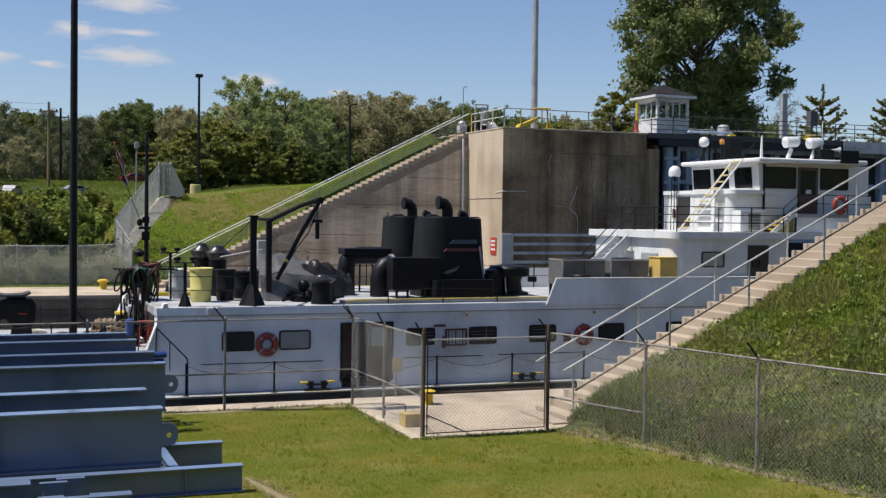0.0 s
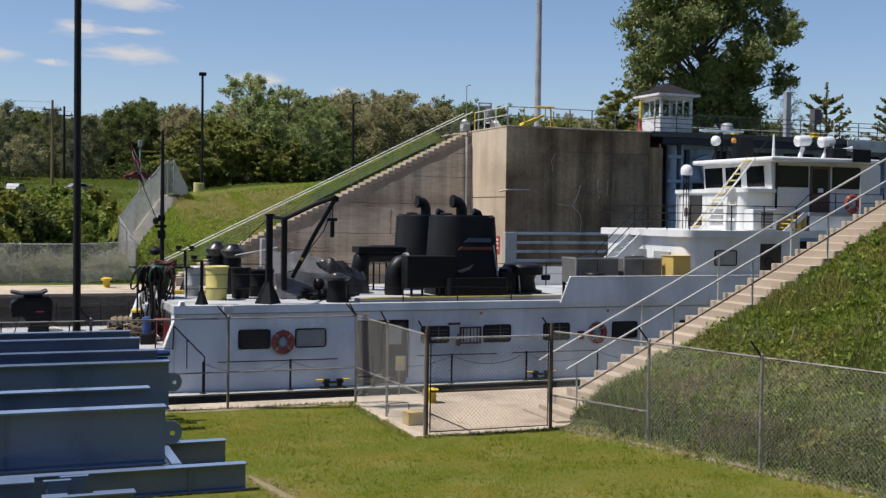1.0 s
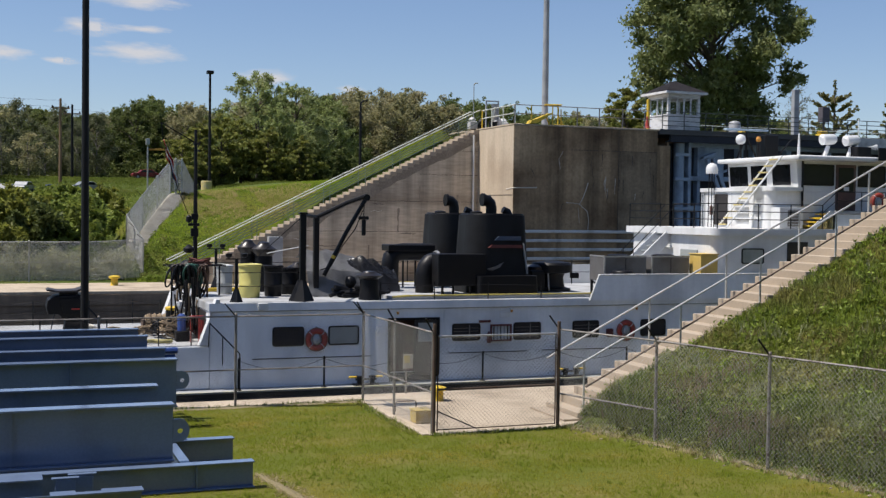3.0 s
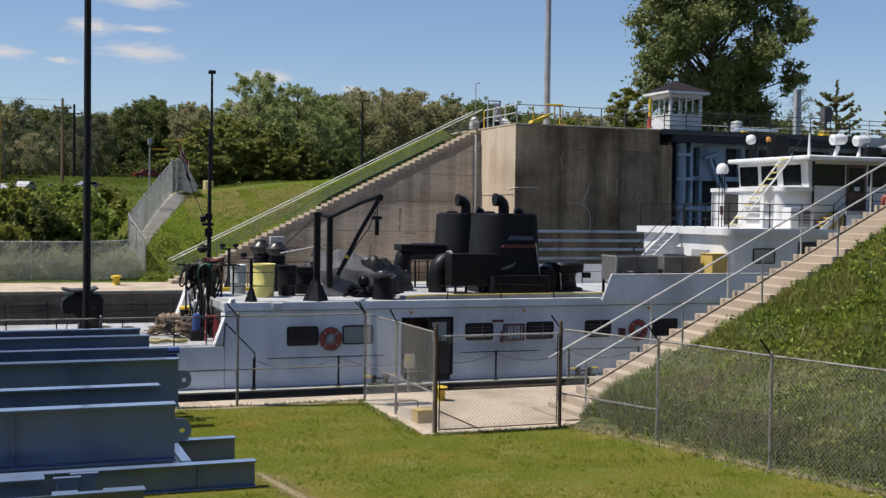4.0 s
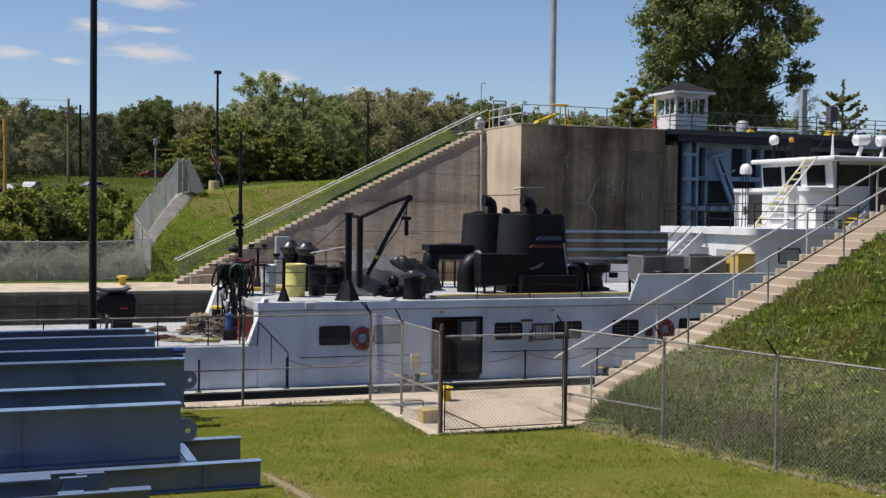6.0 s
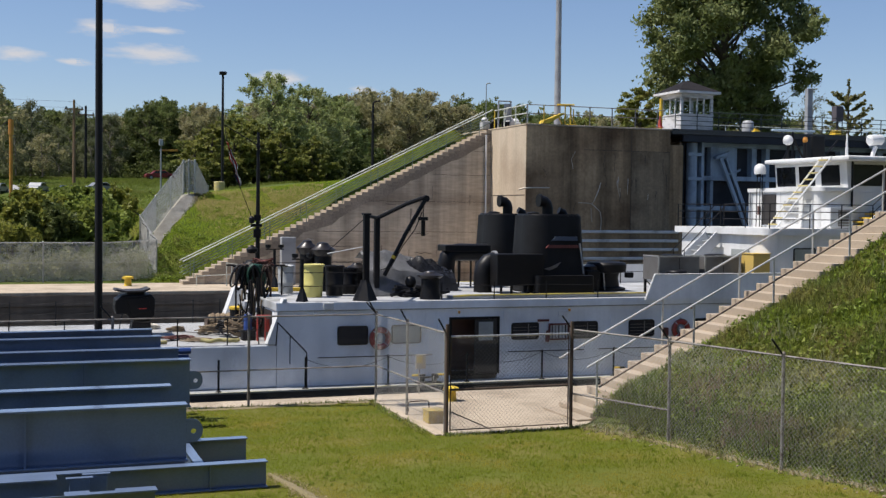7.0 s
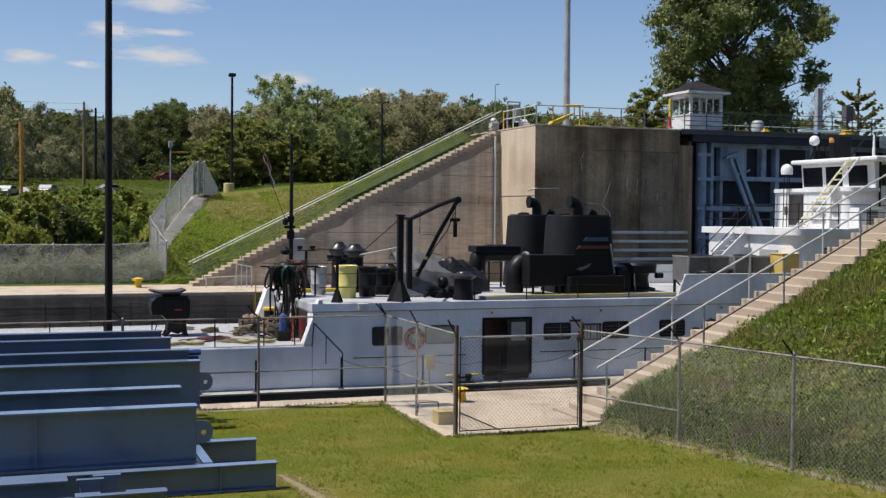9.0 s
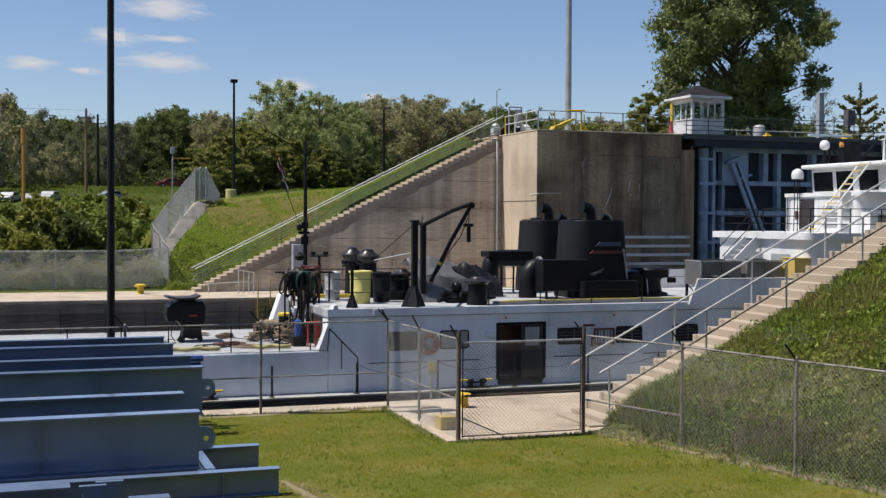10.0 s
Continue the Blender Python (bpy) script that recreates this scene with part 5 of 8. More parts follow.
def ring_frame(cx, cz, w, h, r, t, y0, y1):
    """A rounded window frame facing the near side."""
    bm = bmesh.new()
    outer, inner = rounded_rect(cx, cz, w, h, r), rounded_rect(cx, cz, w - 2 * t, h - 2 * t, max(0.01, r - t))
    n = len(outer)
    of, inf = [bm.verts.new((p[0], y0, p[1])) for p in outer], [bm.verts.new((p[0], y0, p[1])) for p in inner]
    ob_, ib = [bm.verts.new((p[0], y1, p[1])) for p in outer], [bm.verts.new((p[0], y1, p[1])) for p in inner]
    for k in range(n):
        j = (k + 1) % n
        bm.faces.new((of[k], of[j], inf[j], inf[k]))
        bm.faces.new((of[k], ob_[k], ob_[j], of[j]))
        bm.faces.new((inf[k], inf[j], ib[j], ib[k]))
    bmesh.ops.recalc_face_normals(bm, faces=bm.faces)
    return bm


def side_window(cx, cz, w, h, y, glass, split=False, frame_mat=None, r=0.09):
    """A rounded window on the near side: frame, pane and, if split, a middle bar."""
    fr = part("window_frame", ring_frame(cx, cz, w, h, r, 0.045, y - 0.03, y + 0.02), frame_mat or BLACK, boat)
    part("pane", prism(rounded_rect(cx, cz, w - 0.08, h - 0.08, max(0.02, r - 0.04)), y - 0.012, y - 0.002), glass, fr)
    if split:
        part("mullion", box(cx + 0.1, cx + 0.135, y - 0.026, y - 0.013, cz - h / 2 + 0.04, cz + h / 2 - 0.04), COOLGREY, fr)
        for k in range(4):
            z = cz - h / 2 + 0.1 + k * (h - 0.16) / 4
            part("guard_bar", box(cx - w / 2 + 0.06, cx + w / 2 - 0.06, y - 0.022, y - 0.0135, z, z + 0.012), COOLGREY, fr)


def boat_hull():
    prof = [(-9.5, -0.2), (-9.5, -2.0), (-8.0, -3.6), (43, -3.6), (46, -2.4), (46, -0.2)]
    part("hull", prism([(x, z - 1.034) if z == -0.2 else (x, z) for x, z in prof], 36.95, 46.45), BLACKHULL, boat, "black lower hull")
    part("rubbing_strake", box(-9.4, 45.9, 36.86, 36.948, DECK - 0.34, DECK - 0.2, 0.03), BLACKHULL, boat)
    part("main_deck", box(-9.5, 46, 36.9, 46.5, DECK - 0.03, DECK, 0.01), DECKGREY, boat, "worn grey main deck")
    part("deck_edge", box(-9.5, 46, 36.88, 36.99, DECK + 0.003, DECK + 0.03), YELLOWWORN, boat, "worn yellow deck edge line")
    part("stern_house", box(-8.5, 7.196, SIDE, FARSIDE, DECK + 0.004, STERN, 0.04), HULLGREY, boat)
    part("stern_deck", box(-8.4, 7.19, SIDE + 0.06, FARSIDE - 0.06, STERN + 0.003, STERN + 0.02), DECKGREY, boat, "grey stern deck")
    # house sides, open at the doorway
    part("deckhouse", box(7.2, 13.238, SIDE + 0.004, FARSIDE, DECK + 0.004, ROOF - 0.3), HULLGREY, boat, "light grey deckhouse")
    part("deckhouse", box(14.982, 31.5, SIDE + 0.004, FARSIDE, DECK + 0.004, ROOF - 0.3), HULLGREY, boat, "light grey deckhouse")
    part("deckhouse", prism([(SIDE + 0.004, 0.93), (SIDE + 0.9, 0.93), (SIDE + 0.9, DECK + 0.004), (FARSIDE, DECK + 0.004), (FARSIDE, ROOF - 0.3), (SIDE + 0.004, ROOF - 0.3)], 13.24, 14.98, "x"), HULLGREY, boat, "light grey deckhouse")
    part("roof", box(7.15, 31.6, SIDE - 0.06, FARSIDE + 0.06, ROOF - 0.296, ROOF, 0.035), HULLROOF, boat)
    part("roof_edge", box(7.15, 31.6, SIDE - 0.085, SIDE - 0.062, ROOF - 0.26, ROOF - 0.01), HULLGREY, boat)
    for x in (7.9, 12.6, 15.25, 19.4, 24.6):
        part("weld_seam", box(x, x + 0.012, SIDE - 0.002, SIDE + 0.006, DECK + 0.02, ROOF - 0.31), HULLGREY, boat)
    part("bulwark", prism([(20.78, ROOF - 0.12), (21.15, 2.38), (31.5, 2.38), (31.5, ROOF - 0.12)], SIDE - 0.15, SIDE - 0.09), HULLGREY, boat)
    part("bulwark", prism([(20.78, ROOF - 0.12), (21.15, 2.38), (31.5, 2.38), (31.5, ROOF - 0.12)], FARSIDE + 0.09, FARSIDE + 0.15), WHITE, boat, "white far bulwark")
    part("bulwark_cap", box(21.13, 31.5, SIDE - 0.18, SIDE - 0.04, 2.384, 2.42, 0.01), WHITE, boat)
    part("bulwark_edge", tube([(20.76, SIDE - 0.12, ROOF - 0.1), (21.13, SIDE - 0.12, 2.4)], 0.03, 6), WHITE, boat)
    # slanting wings at the after end of the house
    for y0, y1, d in ((SIDE + 0.0, SIDE + 0.42, 0.08), (43.9, 44.57, -0.4)):
        part("wing_plate", prism([(7.18, STERN + 0.03), (6.78 + d, STERN + 0.03), (7.1 + d, 1.1), (7.3 + d, ROOF + 0.12), (7.5, ROOF + 0.12), (7.5, ROOF + 0.005), (7.18, ROOF - 0.3)], y0 - 0.08, y1 - 0.08), WHITE, boat)
    part("end_door", box(7.165, 7.197, 38.5, 40.9, STERN + 0.03, 1.24, 0.01), DARKDOOR, boat, "dark end door of the deckhouse")
    part("fascia_box", box(8.72, 9.06, SIDE - 0.13, SIDE - 0.09, ROOF - 0.24, ROOF - 0.02, 0.015), WHITE, boat, "small white box")


boat_hull()


def boat_side():
    y = SIDE - 0.002
    side_window(9.75, 0.44, 1.06, 0.64, y, GLASSDARK)
    side_window(11.63, 0.44, 1.06, 0.64, y, BLIND)
    side_window(16.03, 0.44, 1.05, 0.6, y, GLASSDARK, True)
    side_window(18.35, 0.43, 1.06, 0.62, y, GLASSDARK, True)
    side_window(20.67, 0.44, 1.06, 0.62, y, GLASSDARK, True)
    side_window(23.45, 0.44, 1.06, 0.62, y, GLASSDARK)
    side_window(26.3, 0.44, 1.06, 0.62, y, GLASSDARK)
    # doorway: one leaf open inwards, one shut with a pale light
    fr = part("doorway", merge(box(13.18, 13.26, y - 0.05, y + 0.06, -1.0, 0.98), box(14.96, 15.04, y - 0.05, y + 0.06, -1.0, 0.98), box(13.26, 14.96, y - 0.05, y + 0.06, 0.9, 0.98), box(13.26, 14.96, y - 0.05, y + 0.06, -1.05, -0.98)), BLACK, boat, "dark double doorway")
    part("door_leaf", box(14.12, 14.95, y - 0.02, y + 0.03, -0.97, 0.89, 0.008), DARKDOOR, fr, "dark door leaf")
    part("door_light", box(14.26, 14.8, y - 0.034, y - 0.021, 0.15, 0.8, 0.01), BLIND, fr, "pale window in the door")
    part("door_leaf", box(13.27, 13.31, y + 0.06, y + 0.82, -0.97, 0.89, 0.008), REDDOOR, fr, "brown door leaf swung inwards")
    part("inner_wall", box(13.262, 14.958, y + 0.84, y + 0.89, -0.97, 0.9), REDDOOR, fr)
    part("inner_floor", box(13.262, 14.958, y + 0.07, y + 0.83, -1.19, -1.0), DARKDOOR, fr)
    # grab rails on the house side
    for a, b in ((8.55, 12.55), (15.35, 18.3), (18.9, 22.3), (24.2, 28)):
        bm = tube([(a, y - 0.09, -0.26), (b, y - 0.09, -0.27)], 0.018, 6)
        x = a + 0.1
        while x < b:
            tube([(x, y - 0.09, -0.26), (x, y + 0.005, -0.26)], 0.01, 5, bm)
            x += 1.2
        part("grab_rail", bm, BLACK, boat)
    # rack of red bars between two windows
    r = part("tool_rack", merge(box(16.92, 17.72, y - 0.09, y - 0.03, 0.63, 0.69), box(16.92, 17.72, y - 0.09, y - 0.03, 0.1, 0.15), box(16.92, 16.97, y - 0.09, y - 0.03, 0.151, 0.629), box(17.67, 17.72, y - 0.09, y - 0.03, 0.151, 0.629)), EMBLEMRED, boat, "red rack of tools")
    for i in range(5):
        part("tool_bar", tube([(17.05 + 0.13 * i, y - 0.07, 0.16), (17.05 + 0.13 * i, y - 0.07, 0.62)], 0.02, 5), GREYPOLE if i % 2 else BLACK, r)
    part("notice_board", box(16.5, 16.95, y - 0.03, y - 0.004, 0.76, 0.84, 0.005), EMBLEMRED, boat)
    part("extinguisher", lathe([(0.07, 0), (0.07, 0.3), (0.03, 0.36), (0.03, 0.4)], 16.85, y - 0.09, 0.05, 10), EMBLEMRED, boat, smooth=40)
    part("fire_box", box(21.5, 21.74, y - 0.14, y - 0.004, 0.14, 0.44, 0.02), EMBLEMRED, boat, "dull red fire box")
    part("junction_box", box(12.75, 13.05, y - 0.12, y - 0.004, 0.5, 0.72, 0.015), HULLGREY, boat)
    part("notice", box(17.3, 17.67, y - 0.03, y - 0.004, 0.92, 1.13, 0.004), WHITE, boat)
    for x in (8.45, 13.5, 17.7, 22.7, 27.2):
        l = part("wall_lamp", lathe([(0.03, -0.09), (0.045, -0.04), (0.045, 0.0)], x, y - 0.1, 1.2, 10), WHITE if x < 9 else ORANGEPOST, boat, smooth=40)
        part("lamp_bracket", box(x - 0.04, x + 0.04, y - 0.1, y, 1.2, 1.24), HULLGREY, l)
    for x, c in ((12.3, 1), (15.2, 1), (21.9, 1)):
        part("conduit", tube([(x, y - 0.02, 0.78), (x, y - 0.02, 1.2)], 0.014, 5), HULLGREY, boat)
    # posts and chains along the deck edge
    xs = [-6, -3.2, -0.4, 2.4, 5.2, 8.0, 10.8, 13.6, 16.4, 19.2, 22.0, 24.8, 27.6]
    for x in xs:
        p = part("deck_post", tube([(x, 37.05, DECK), (x, 37.05, DECK + 1.05)], 0.035, 8), BLACK, boat)
        part("foot_plate", lathe([(0.11, 0), (0.11, 0.03), (0.05, 0.07)], x, 37.05, DECK + 0.004, 10), BLACK, p)
    for x in xs[5:-1]:
        pts = [(x + 2.8 * k / 8, 37.05, DECK + 0.98 - 0.32 * (1 - (2 * k / 8 - 1) ** 2)) for k in range(9)]
        part("chain", tube(pts, 0.008, 4), DARKPOLE, boat)
    # double bitts
    for x in (3.1, 12.3, 19.9, 25.5):
        b = part("bitts", box(x - 0.42, x + 0.42, 37.12, 37.5, DECK + 0.004, DECK + 0.05, 0.01), BLACK, boat, "black double bitts with yellow caps")
        for d in (-0.22, 0.22):
            part("bitt", lathe([(0.09, 0.05), (0.09, 0.24), (0.12, 0.26), (0.12, 0.31)], x + d, 37.3, DECK, 12), BLACK, b, smooth=40)
            part("cap", box(x + d - (0.36 if d < 0 else -0.1), x + d + (-0.1 if d < 0 else 0.36), 37.24, 37.36, DECK + 0.25, DECK + 0.31, 0.02), YELLOW, b)
        part("cross_bar", tube([(x - 0.36, 37.3, DECK + 0.2), (x + 0.36, 37.3, DECK + 0.2)], 0.035, 8), BLACK, b)
    # stair from the stern deck down to the main deck
    st = part("deck_stair_rail", tube([(7.1, 37.15, 0.98), (8.04, 37.1, -0.0), (8.05, 37.1, -0.2), (8.05, 37.1, DECK)], 0.024, 6), BLACK, boat)
    part("stair_rail", tube([(7.1, 37.15, 0.98), (7.1, 37.4, STERN)], 0.02, 6), BLACK, st)
    part("stair_rail", tube([(7.5, 37.12, 0.54), (7.5, 37.12, -0.36)], 0.018, 6), BLACK, st)


boat_side()


def ringbuoy(x, y, z, name="lifebuoy"):
    """Orange ring with white bands and a grab line, hung flat against a wall."""
    t = thing(name, x, y, z - 0.4, "orange ring lifebuoy with pale bands hung on the wall", "lifebuoy", "lifebuoys on the boat")
    part("ring", torus(x, y - 0.07, z, 0.285, 0.095), ORANGE, t, smooth=60)
    for a in (45, 135, 225, 315):
        b = torus(0, 0, 0, 0.095, 0.012, "x", 14, 6)
        bmesh.ops.rotate(b, verts=b.verts, matrix=Matrix.Rotation(radians(-a + 90), 3, "Y"))
        bmesh.ops.translate(b, verts=b.verts, vec=(x + 0.285 * math.cos(radians(a)), y - 0.07, z + 0.285 * math.sin(radians(a))))
        part("band", b, WHITE, t, smooth=60)
    part("line", torus(x, y - 0.1, z, 0.385, 0.012, "y", 24, 5), ROPE, t)
    part("line_bundle", lathe([(0.03, -0.16), (0.13, -0.1), (0.15, 0.02), (0.1, 0.14), (0.03, 0.18)], x, y - 0.1, z, 10, None, 1.0, 0.5), GREYPOLE, t, "grey line bundled in the ring", smooth=60)
    part("hook", tube([(x, y, z + 0.42), (x, y - 0.08, z + 0.4), (x, y - 0.09, z + 0.36)], 0.012, 5), DARKPOLE, t)
    carried_along.append(t)
    return t


ringbuoy(10.68, SIDE - 0.006, 0.33)
ringbuoy(22.28, SIDE - 0.006, 0.36)


def roof_gear():
    P0 = ROOF + 0.004
    part("hatch_platform", prism([(13.4, P0), (13.4, P0 + 0.1), (14.0, P0 + 0.14), (20.98, P0 + 0.14), (20.98, P0)], 37.95, 45.2), HULLROOF, boat)
    for y in (37.93, 45.21):
        part("yellow_coaming", merge(tube([(13.4, y, P0 + 0.1), (14.0, y, P0 + 0.14)], 0.04, 6), tube([(14.0, y, P0 + 0.14), (20.98, y, P0 + 0.14)], 0.03, 6)), COAMING, boat, "yellow-painted hatch edge")
    part("yellow_coaming", box(7.9, 13.3, 42.9, 43.05, P0, P0 + 0.14, 0.02), YELLOW, boat)
    # funnels
    for y0, y1, near in ((38.45, 40.7, True), (42.2, 44.4, False)):
        f = part("funnel", rounded_box(16.45, 18.85, y0, y1, ROOF + 0.15, 4.5, 0.8, 0.3, 0.13), FUNNELBLACK, boat, "tall black funnel casing", smooth=40)
        yc = (y0 + y1) / 2 - 0.25
        part("funnel_rim", rounded_box(16.66, 18.66, y0 + 0.14, y1 - 0.14, 4.504, 4.56, 0.75, 0.3, 0.02), BLACK, f, smooth=40)
        part("exhaust_pipe", tube([(17.6, yc, 4.4), (17.6, yc, 4.78), (17.56, yc, 4.92), (17.46, yc, 5.02), (17.32, yc, 5.05)], 0.2, 14), BLACK, f, smooth=50)
        part("pipe_collar", tube([(17.32, yc, 5.05), (17.22, yc, 5.05)], 0.24, 14), BLACK, f, smooth=50)
        part("exhaust_pipe", tube([(18.35, yc + 0.1, 4.5), (18.3, yc + 0.1, 4.62), (18.1, yc + 0.1, 4.7)], 0.13, 12), BLACK, f, smooth=50)
        part("vent_cap", lathe([(0.2, 0), (0.24, 0.03), (0.2, 0.06), (0.05, 0.08)], 17.0, yc - 0.05, 4.56, 14), BLACK, f, smooth=50)
        if near:
            part("emblem", prism([(17.4, 3.6), (17.56, 3.75), (18.42, 3.75), (18.44, 3.6)], y0 - 0.002 + 0.06, y0 + 0.24), EMBLEMBLUE, f, "blue and grey painted band")
            part("emblem", prism([(17.16, 3.33), (17.28, 3.44), (18.46, 3.44), (18.5, 3.33)], y0 - 0.01 + 0.04, y0 + 0.24), EMBLEMRED, f, "red painted band")
            part("emblem", prism([(17.1, 2.58), (17.4, 2.66), (17.75, 2.82), (17.6, 2.64), (17.3, 2.52)], y0 - 0.012 + 0.02, y0 + 0.2), COOLGREY, f, "pale worn mark")
            part("edge_strip", prism([(18.5, 3.5), (18.53, 3.5), (18.7, 2.4), (18.66, 2.4)], y0 - 0.012, y0 + 0.24), GREYPOLE, f, "thin pale strip")
    part("base_casing", rounded_box(16.6, 18.95, 38.05, 38.44, ROOF + 0.15, 2.35, 0.19, 0.12, 0.03), BLACK, boat, smooth=40)
    part("air_box", box(15.2, 17.0, 38.3, 39.0, 2.0, 3.12, 0.03), BLACK, boat, "black air intake box")
    for x in (15.35, 15.75, 16.4):
        part("box_leg", box(x, x + 0.07, 38.35, 38.42, ROOF + 0.14, 2.0), BLACK, boat)
    # intake elbows
    part("intake_elbow", tube([(14.63, 42, ROOF + 0.1), (14.63, 42, 2.6), (14.68, 42, 2.85), (14.85, 42, 3.02), (15.1, 42, 3.06), (16.3, 42, 3.06)], 0.33, 16), BLACK, boat, smooth=50)
    part("intake_box", box(14.45, 16.3, 41.6, 42.5, 3.1, 3.34, 0.03), BLACK, boat)
    part("intake_frame", merge(*[box(x, x + 0.06, 42.2, 42.26, ROOF + 0.14, 2.75) for x in (15.2, 15.7, 16.2)]), BLACK, boat)
    part("intake_elbow", tube([(15.05, 39.3, ROOF + 0.14), (15.05, 39.3, 2.35), (15.1, 39.3, 2.6), (15.25, 39.3, 2.78), (15.5, 39.3, 2.84)], 0.33, 16), BLACK, boat, smooth=50)
    part("shiny_band", tube([(15.44, 39.3, 2.84), (15.54, 39.3, 2.84)], 0.37, 16), GALV, boat, "bare metal band", smooth=50)
    # mushroom ventilators
    for x, y, h, r in ((12.69, 38.3, 1.0, 0.32), (9.5, 43.2, 1.95, 0.28), (10.0, 42.8, 1.88, 0.33), (11.0, 41.6, 1.15, 0.26)):
        v = part("ventilator", lathe([(r * 1.15, 0), (r * 1.1, 0.08), (r, 0.35), (r, h * 0.82)], x, y, P0, 18), BLACK, boat, smooth=40)
        part("cowl", lathe([(r * 1.0, h * 0.7), (r * 1.42, h * 0.8), (r * 1.46, h * 0.83), (r * 0.7, h * 0.92), (r * 0.62, h * 0.96), (r * 0.3, h * 0.975), (0.01, h * 0.98)], x, y, P0, 18), GLOSSBLACK, v, smooth=40)
    # black deck machinery ahead of the funnels
    m = part("winch", lathe([(0.72, 0), (0.72, 0.1), (0.5, 0.16), (0.44, 0.5), (0.5, 0.66), (0.74, 0.7), (0.76, 0.98), (0.7, 1.06), (0.3, 1.12)], 20.1, 39.4, ROOF + 0.14, 22), BLACK, boat, "black winch with a broad capped drum", smooth=40)
    part("winch_motor", box(19.05, 19.62, 38.9, 39.9, ROOF + 0.15, 2.5, 0.05), BLACK, m)
    part("winch_top", lathe([(0.34, 0), (0.34, 0.12), (0.2, 0.2)], 19.45, 39.3, 2.5, 16), GLOSSBLACK, m, smooth=40)
    part("winch_arm", box(20.7, 21.0, 38.9, 39.1, 2.2, 2.4, 0.03), BLACK, m)
    part("brake_lever", tube([(19.7, 38.75, ROOF + 0.2), (19.62, 38.7, 2.4)], 0.025, 6), GALV, m)
    # jib crane
    feet = lambda x, y: lathe([(0.44, 0), (0.42, 0.05), (0.17, 0.62), (0.145, 0.7)], x, y, P0, 4)
    c = part("crane_post", box(10.2, 10.4, 37.97, 38.17, P0 + 0.3, 4.45, 0.02), BLACK, boat, "black crane post")
    part("crane_foot", feet(10.27, 38.07), BLACK, c)
    part("post_cap", box(10.16, 10.44, 37.93, 38.21, 4.452, 4.52, 0.02), BLACK, c)
    c2 = part("crane_post", box(11.16, 11.35, 39.9, 40.1, P0, 4.4, 0.02), BLACK, boat, "black crane post")
    part("crane_tie", tube([(10.3, 38.1, 4.42), (11.26, 40, 4.36)], 0.06, 6), BLACK, c2)
    part("crane_boom", tube([(11.3, 40.0, 4.36), (12.3, 39.85, 4.86), (13.0, 39.75, 5.12)], 0.075, 8), BLACK, c2)
    part("crane_strut", tube([(11.55, 40.0, 2.3), (12.3, 39.9, 3.8), (13.0, 39.75, 5.06)], 0.075, 8), BLACK, c2)
    part("hydraulic_hose", tube([(11.4, 39.98, 2.5), (11.75, 39.85, 2.62), (12.15, 39.8, 3.35), (12.6, 39.75, 3.95), (12.85, 39.7, 4.6)], 0.02, 6), BLACK, c2, smooth=60)
    part("ram_band", tube([(11.85, 39.96, 2.9), (11.9, 39.955, 3.0)], 0.088, 8), YELLOW, c2, "yellow band on the ram")
    part("sheave", tube([(13.0, 39.68, 5.06), (13.0, 39.86, 5.06)], 0.12, 12), BLACK, c2)
    part("hook_block", merge(tube([(12.92, 39.75, 5.0), (12.9, 39.75, 4.4)], 0.02, 5), box(12.72, 13.08, 39.68, 39.84, 4.28, 4.4, 0.03), box(12.84, 12.98, 39.7, 39.82, 3.72, 4.28, 0.03)), BLACK, c2)
    part("guy_wire", tube([(10.2, 38.1, 4.3), (9.0, 39.5, 2.9)], 0.014, 5), BLACK, c2)
    # light posts with a flared foot
    for x, y, h in ((8.1, 38.05, 1.4), (8.6, 44.8, 1.5)):
        d = part("roof_post", tube([(x, y, P0), (x, y, P0 + h)], 0.055, 8), BLACK, boat)
        part("post_foot", lathe([(0.22, 0), (0.2, 0.04), (0.07, 0.42)], x, y, P0, 4), BLACK, d)
        part("cross_arm", tube([(x - 0.35, y, P0 + h), (x + 0.35, y, P0 + h)], 0.02, 5), BLACK, d)
        for k in (-0.25, 0.25):
            part("spotlight", lathe([(0.03, 0), (0.11, 0.06), (0.11, 0.16)], x + k, y, P0 + h + 0.02, 10), BLACK, d, smooth=40)
    # guard wires round the after end of the roof
    for z in (0.5, 0.95):
        part("guard_wire", tube([(7.5, 38.05, P0 + z), (8.1, 38.05, P0 + z), (10.2, 38.05, P0 + z)], 0.012, 5), DARKPOLE, boat)
        part("guard_wire", tube([(7.5, 45.4, P0 + z), (14, 45.4, P0 + z), (26, 45.4, P0 + z)], 0.012, 5), DARKPOLE, boat)
    for x in (7.5, 13.9, 16.5, 19, 21.5, 24):
        part("stanchion", tube([(x, 45.4, P0), (x, 45.4, P0 + 1.0)], 0.025, 6), BLACK, boat)
    for x in (12.95, 14.9, 16.9, 18.95):
        part("stanchion", tube([(x, 37.85, P0), (x, 37.85, P0 + 0.62)], 0.02, 6), BLACK, boat)
    part("guard_wire", tube([(12.95, 37.85, P0 + 0.58), (14.9, 37.85, P0 + 0.46), (16.9, 37.85, P0 + 0.5), (18.95, 37.85, P0 + 0.45)], 0.01, 5), DARKPOLE, boat)
    part("white_pipe", tube([(9.85, 41.5, 3.03), (11.36, 41.5, 3.31)], 0.02, 6), WHITE, boat)


roof_gear()


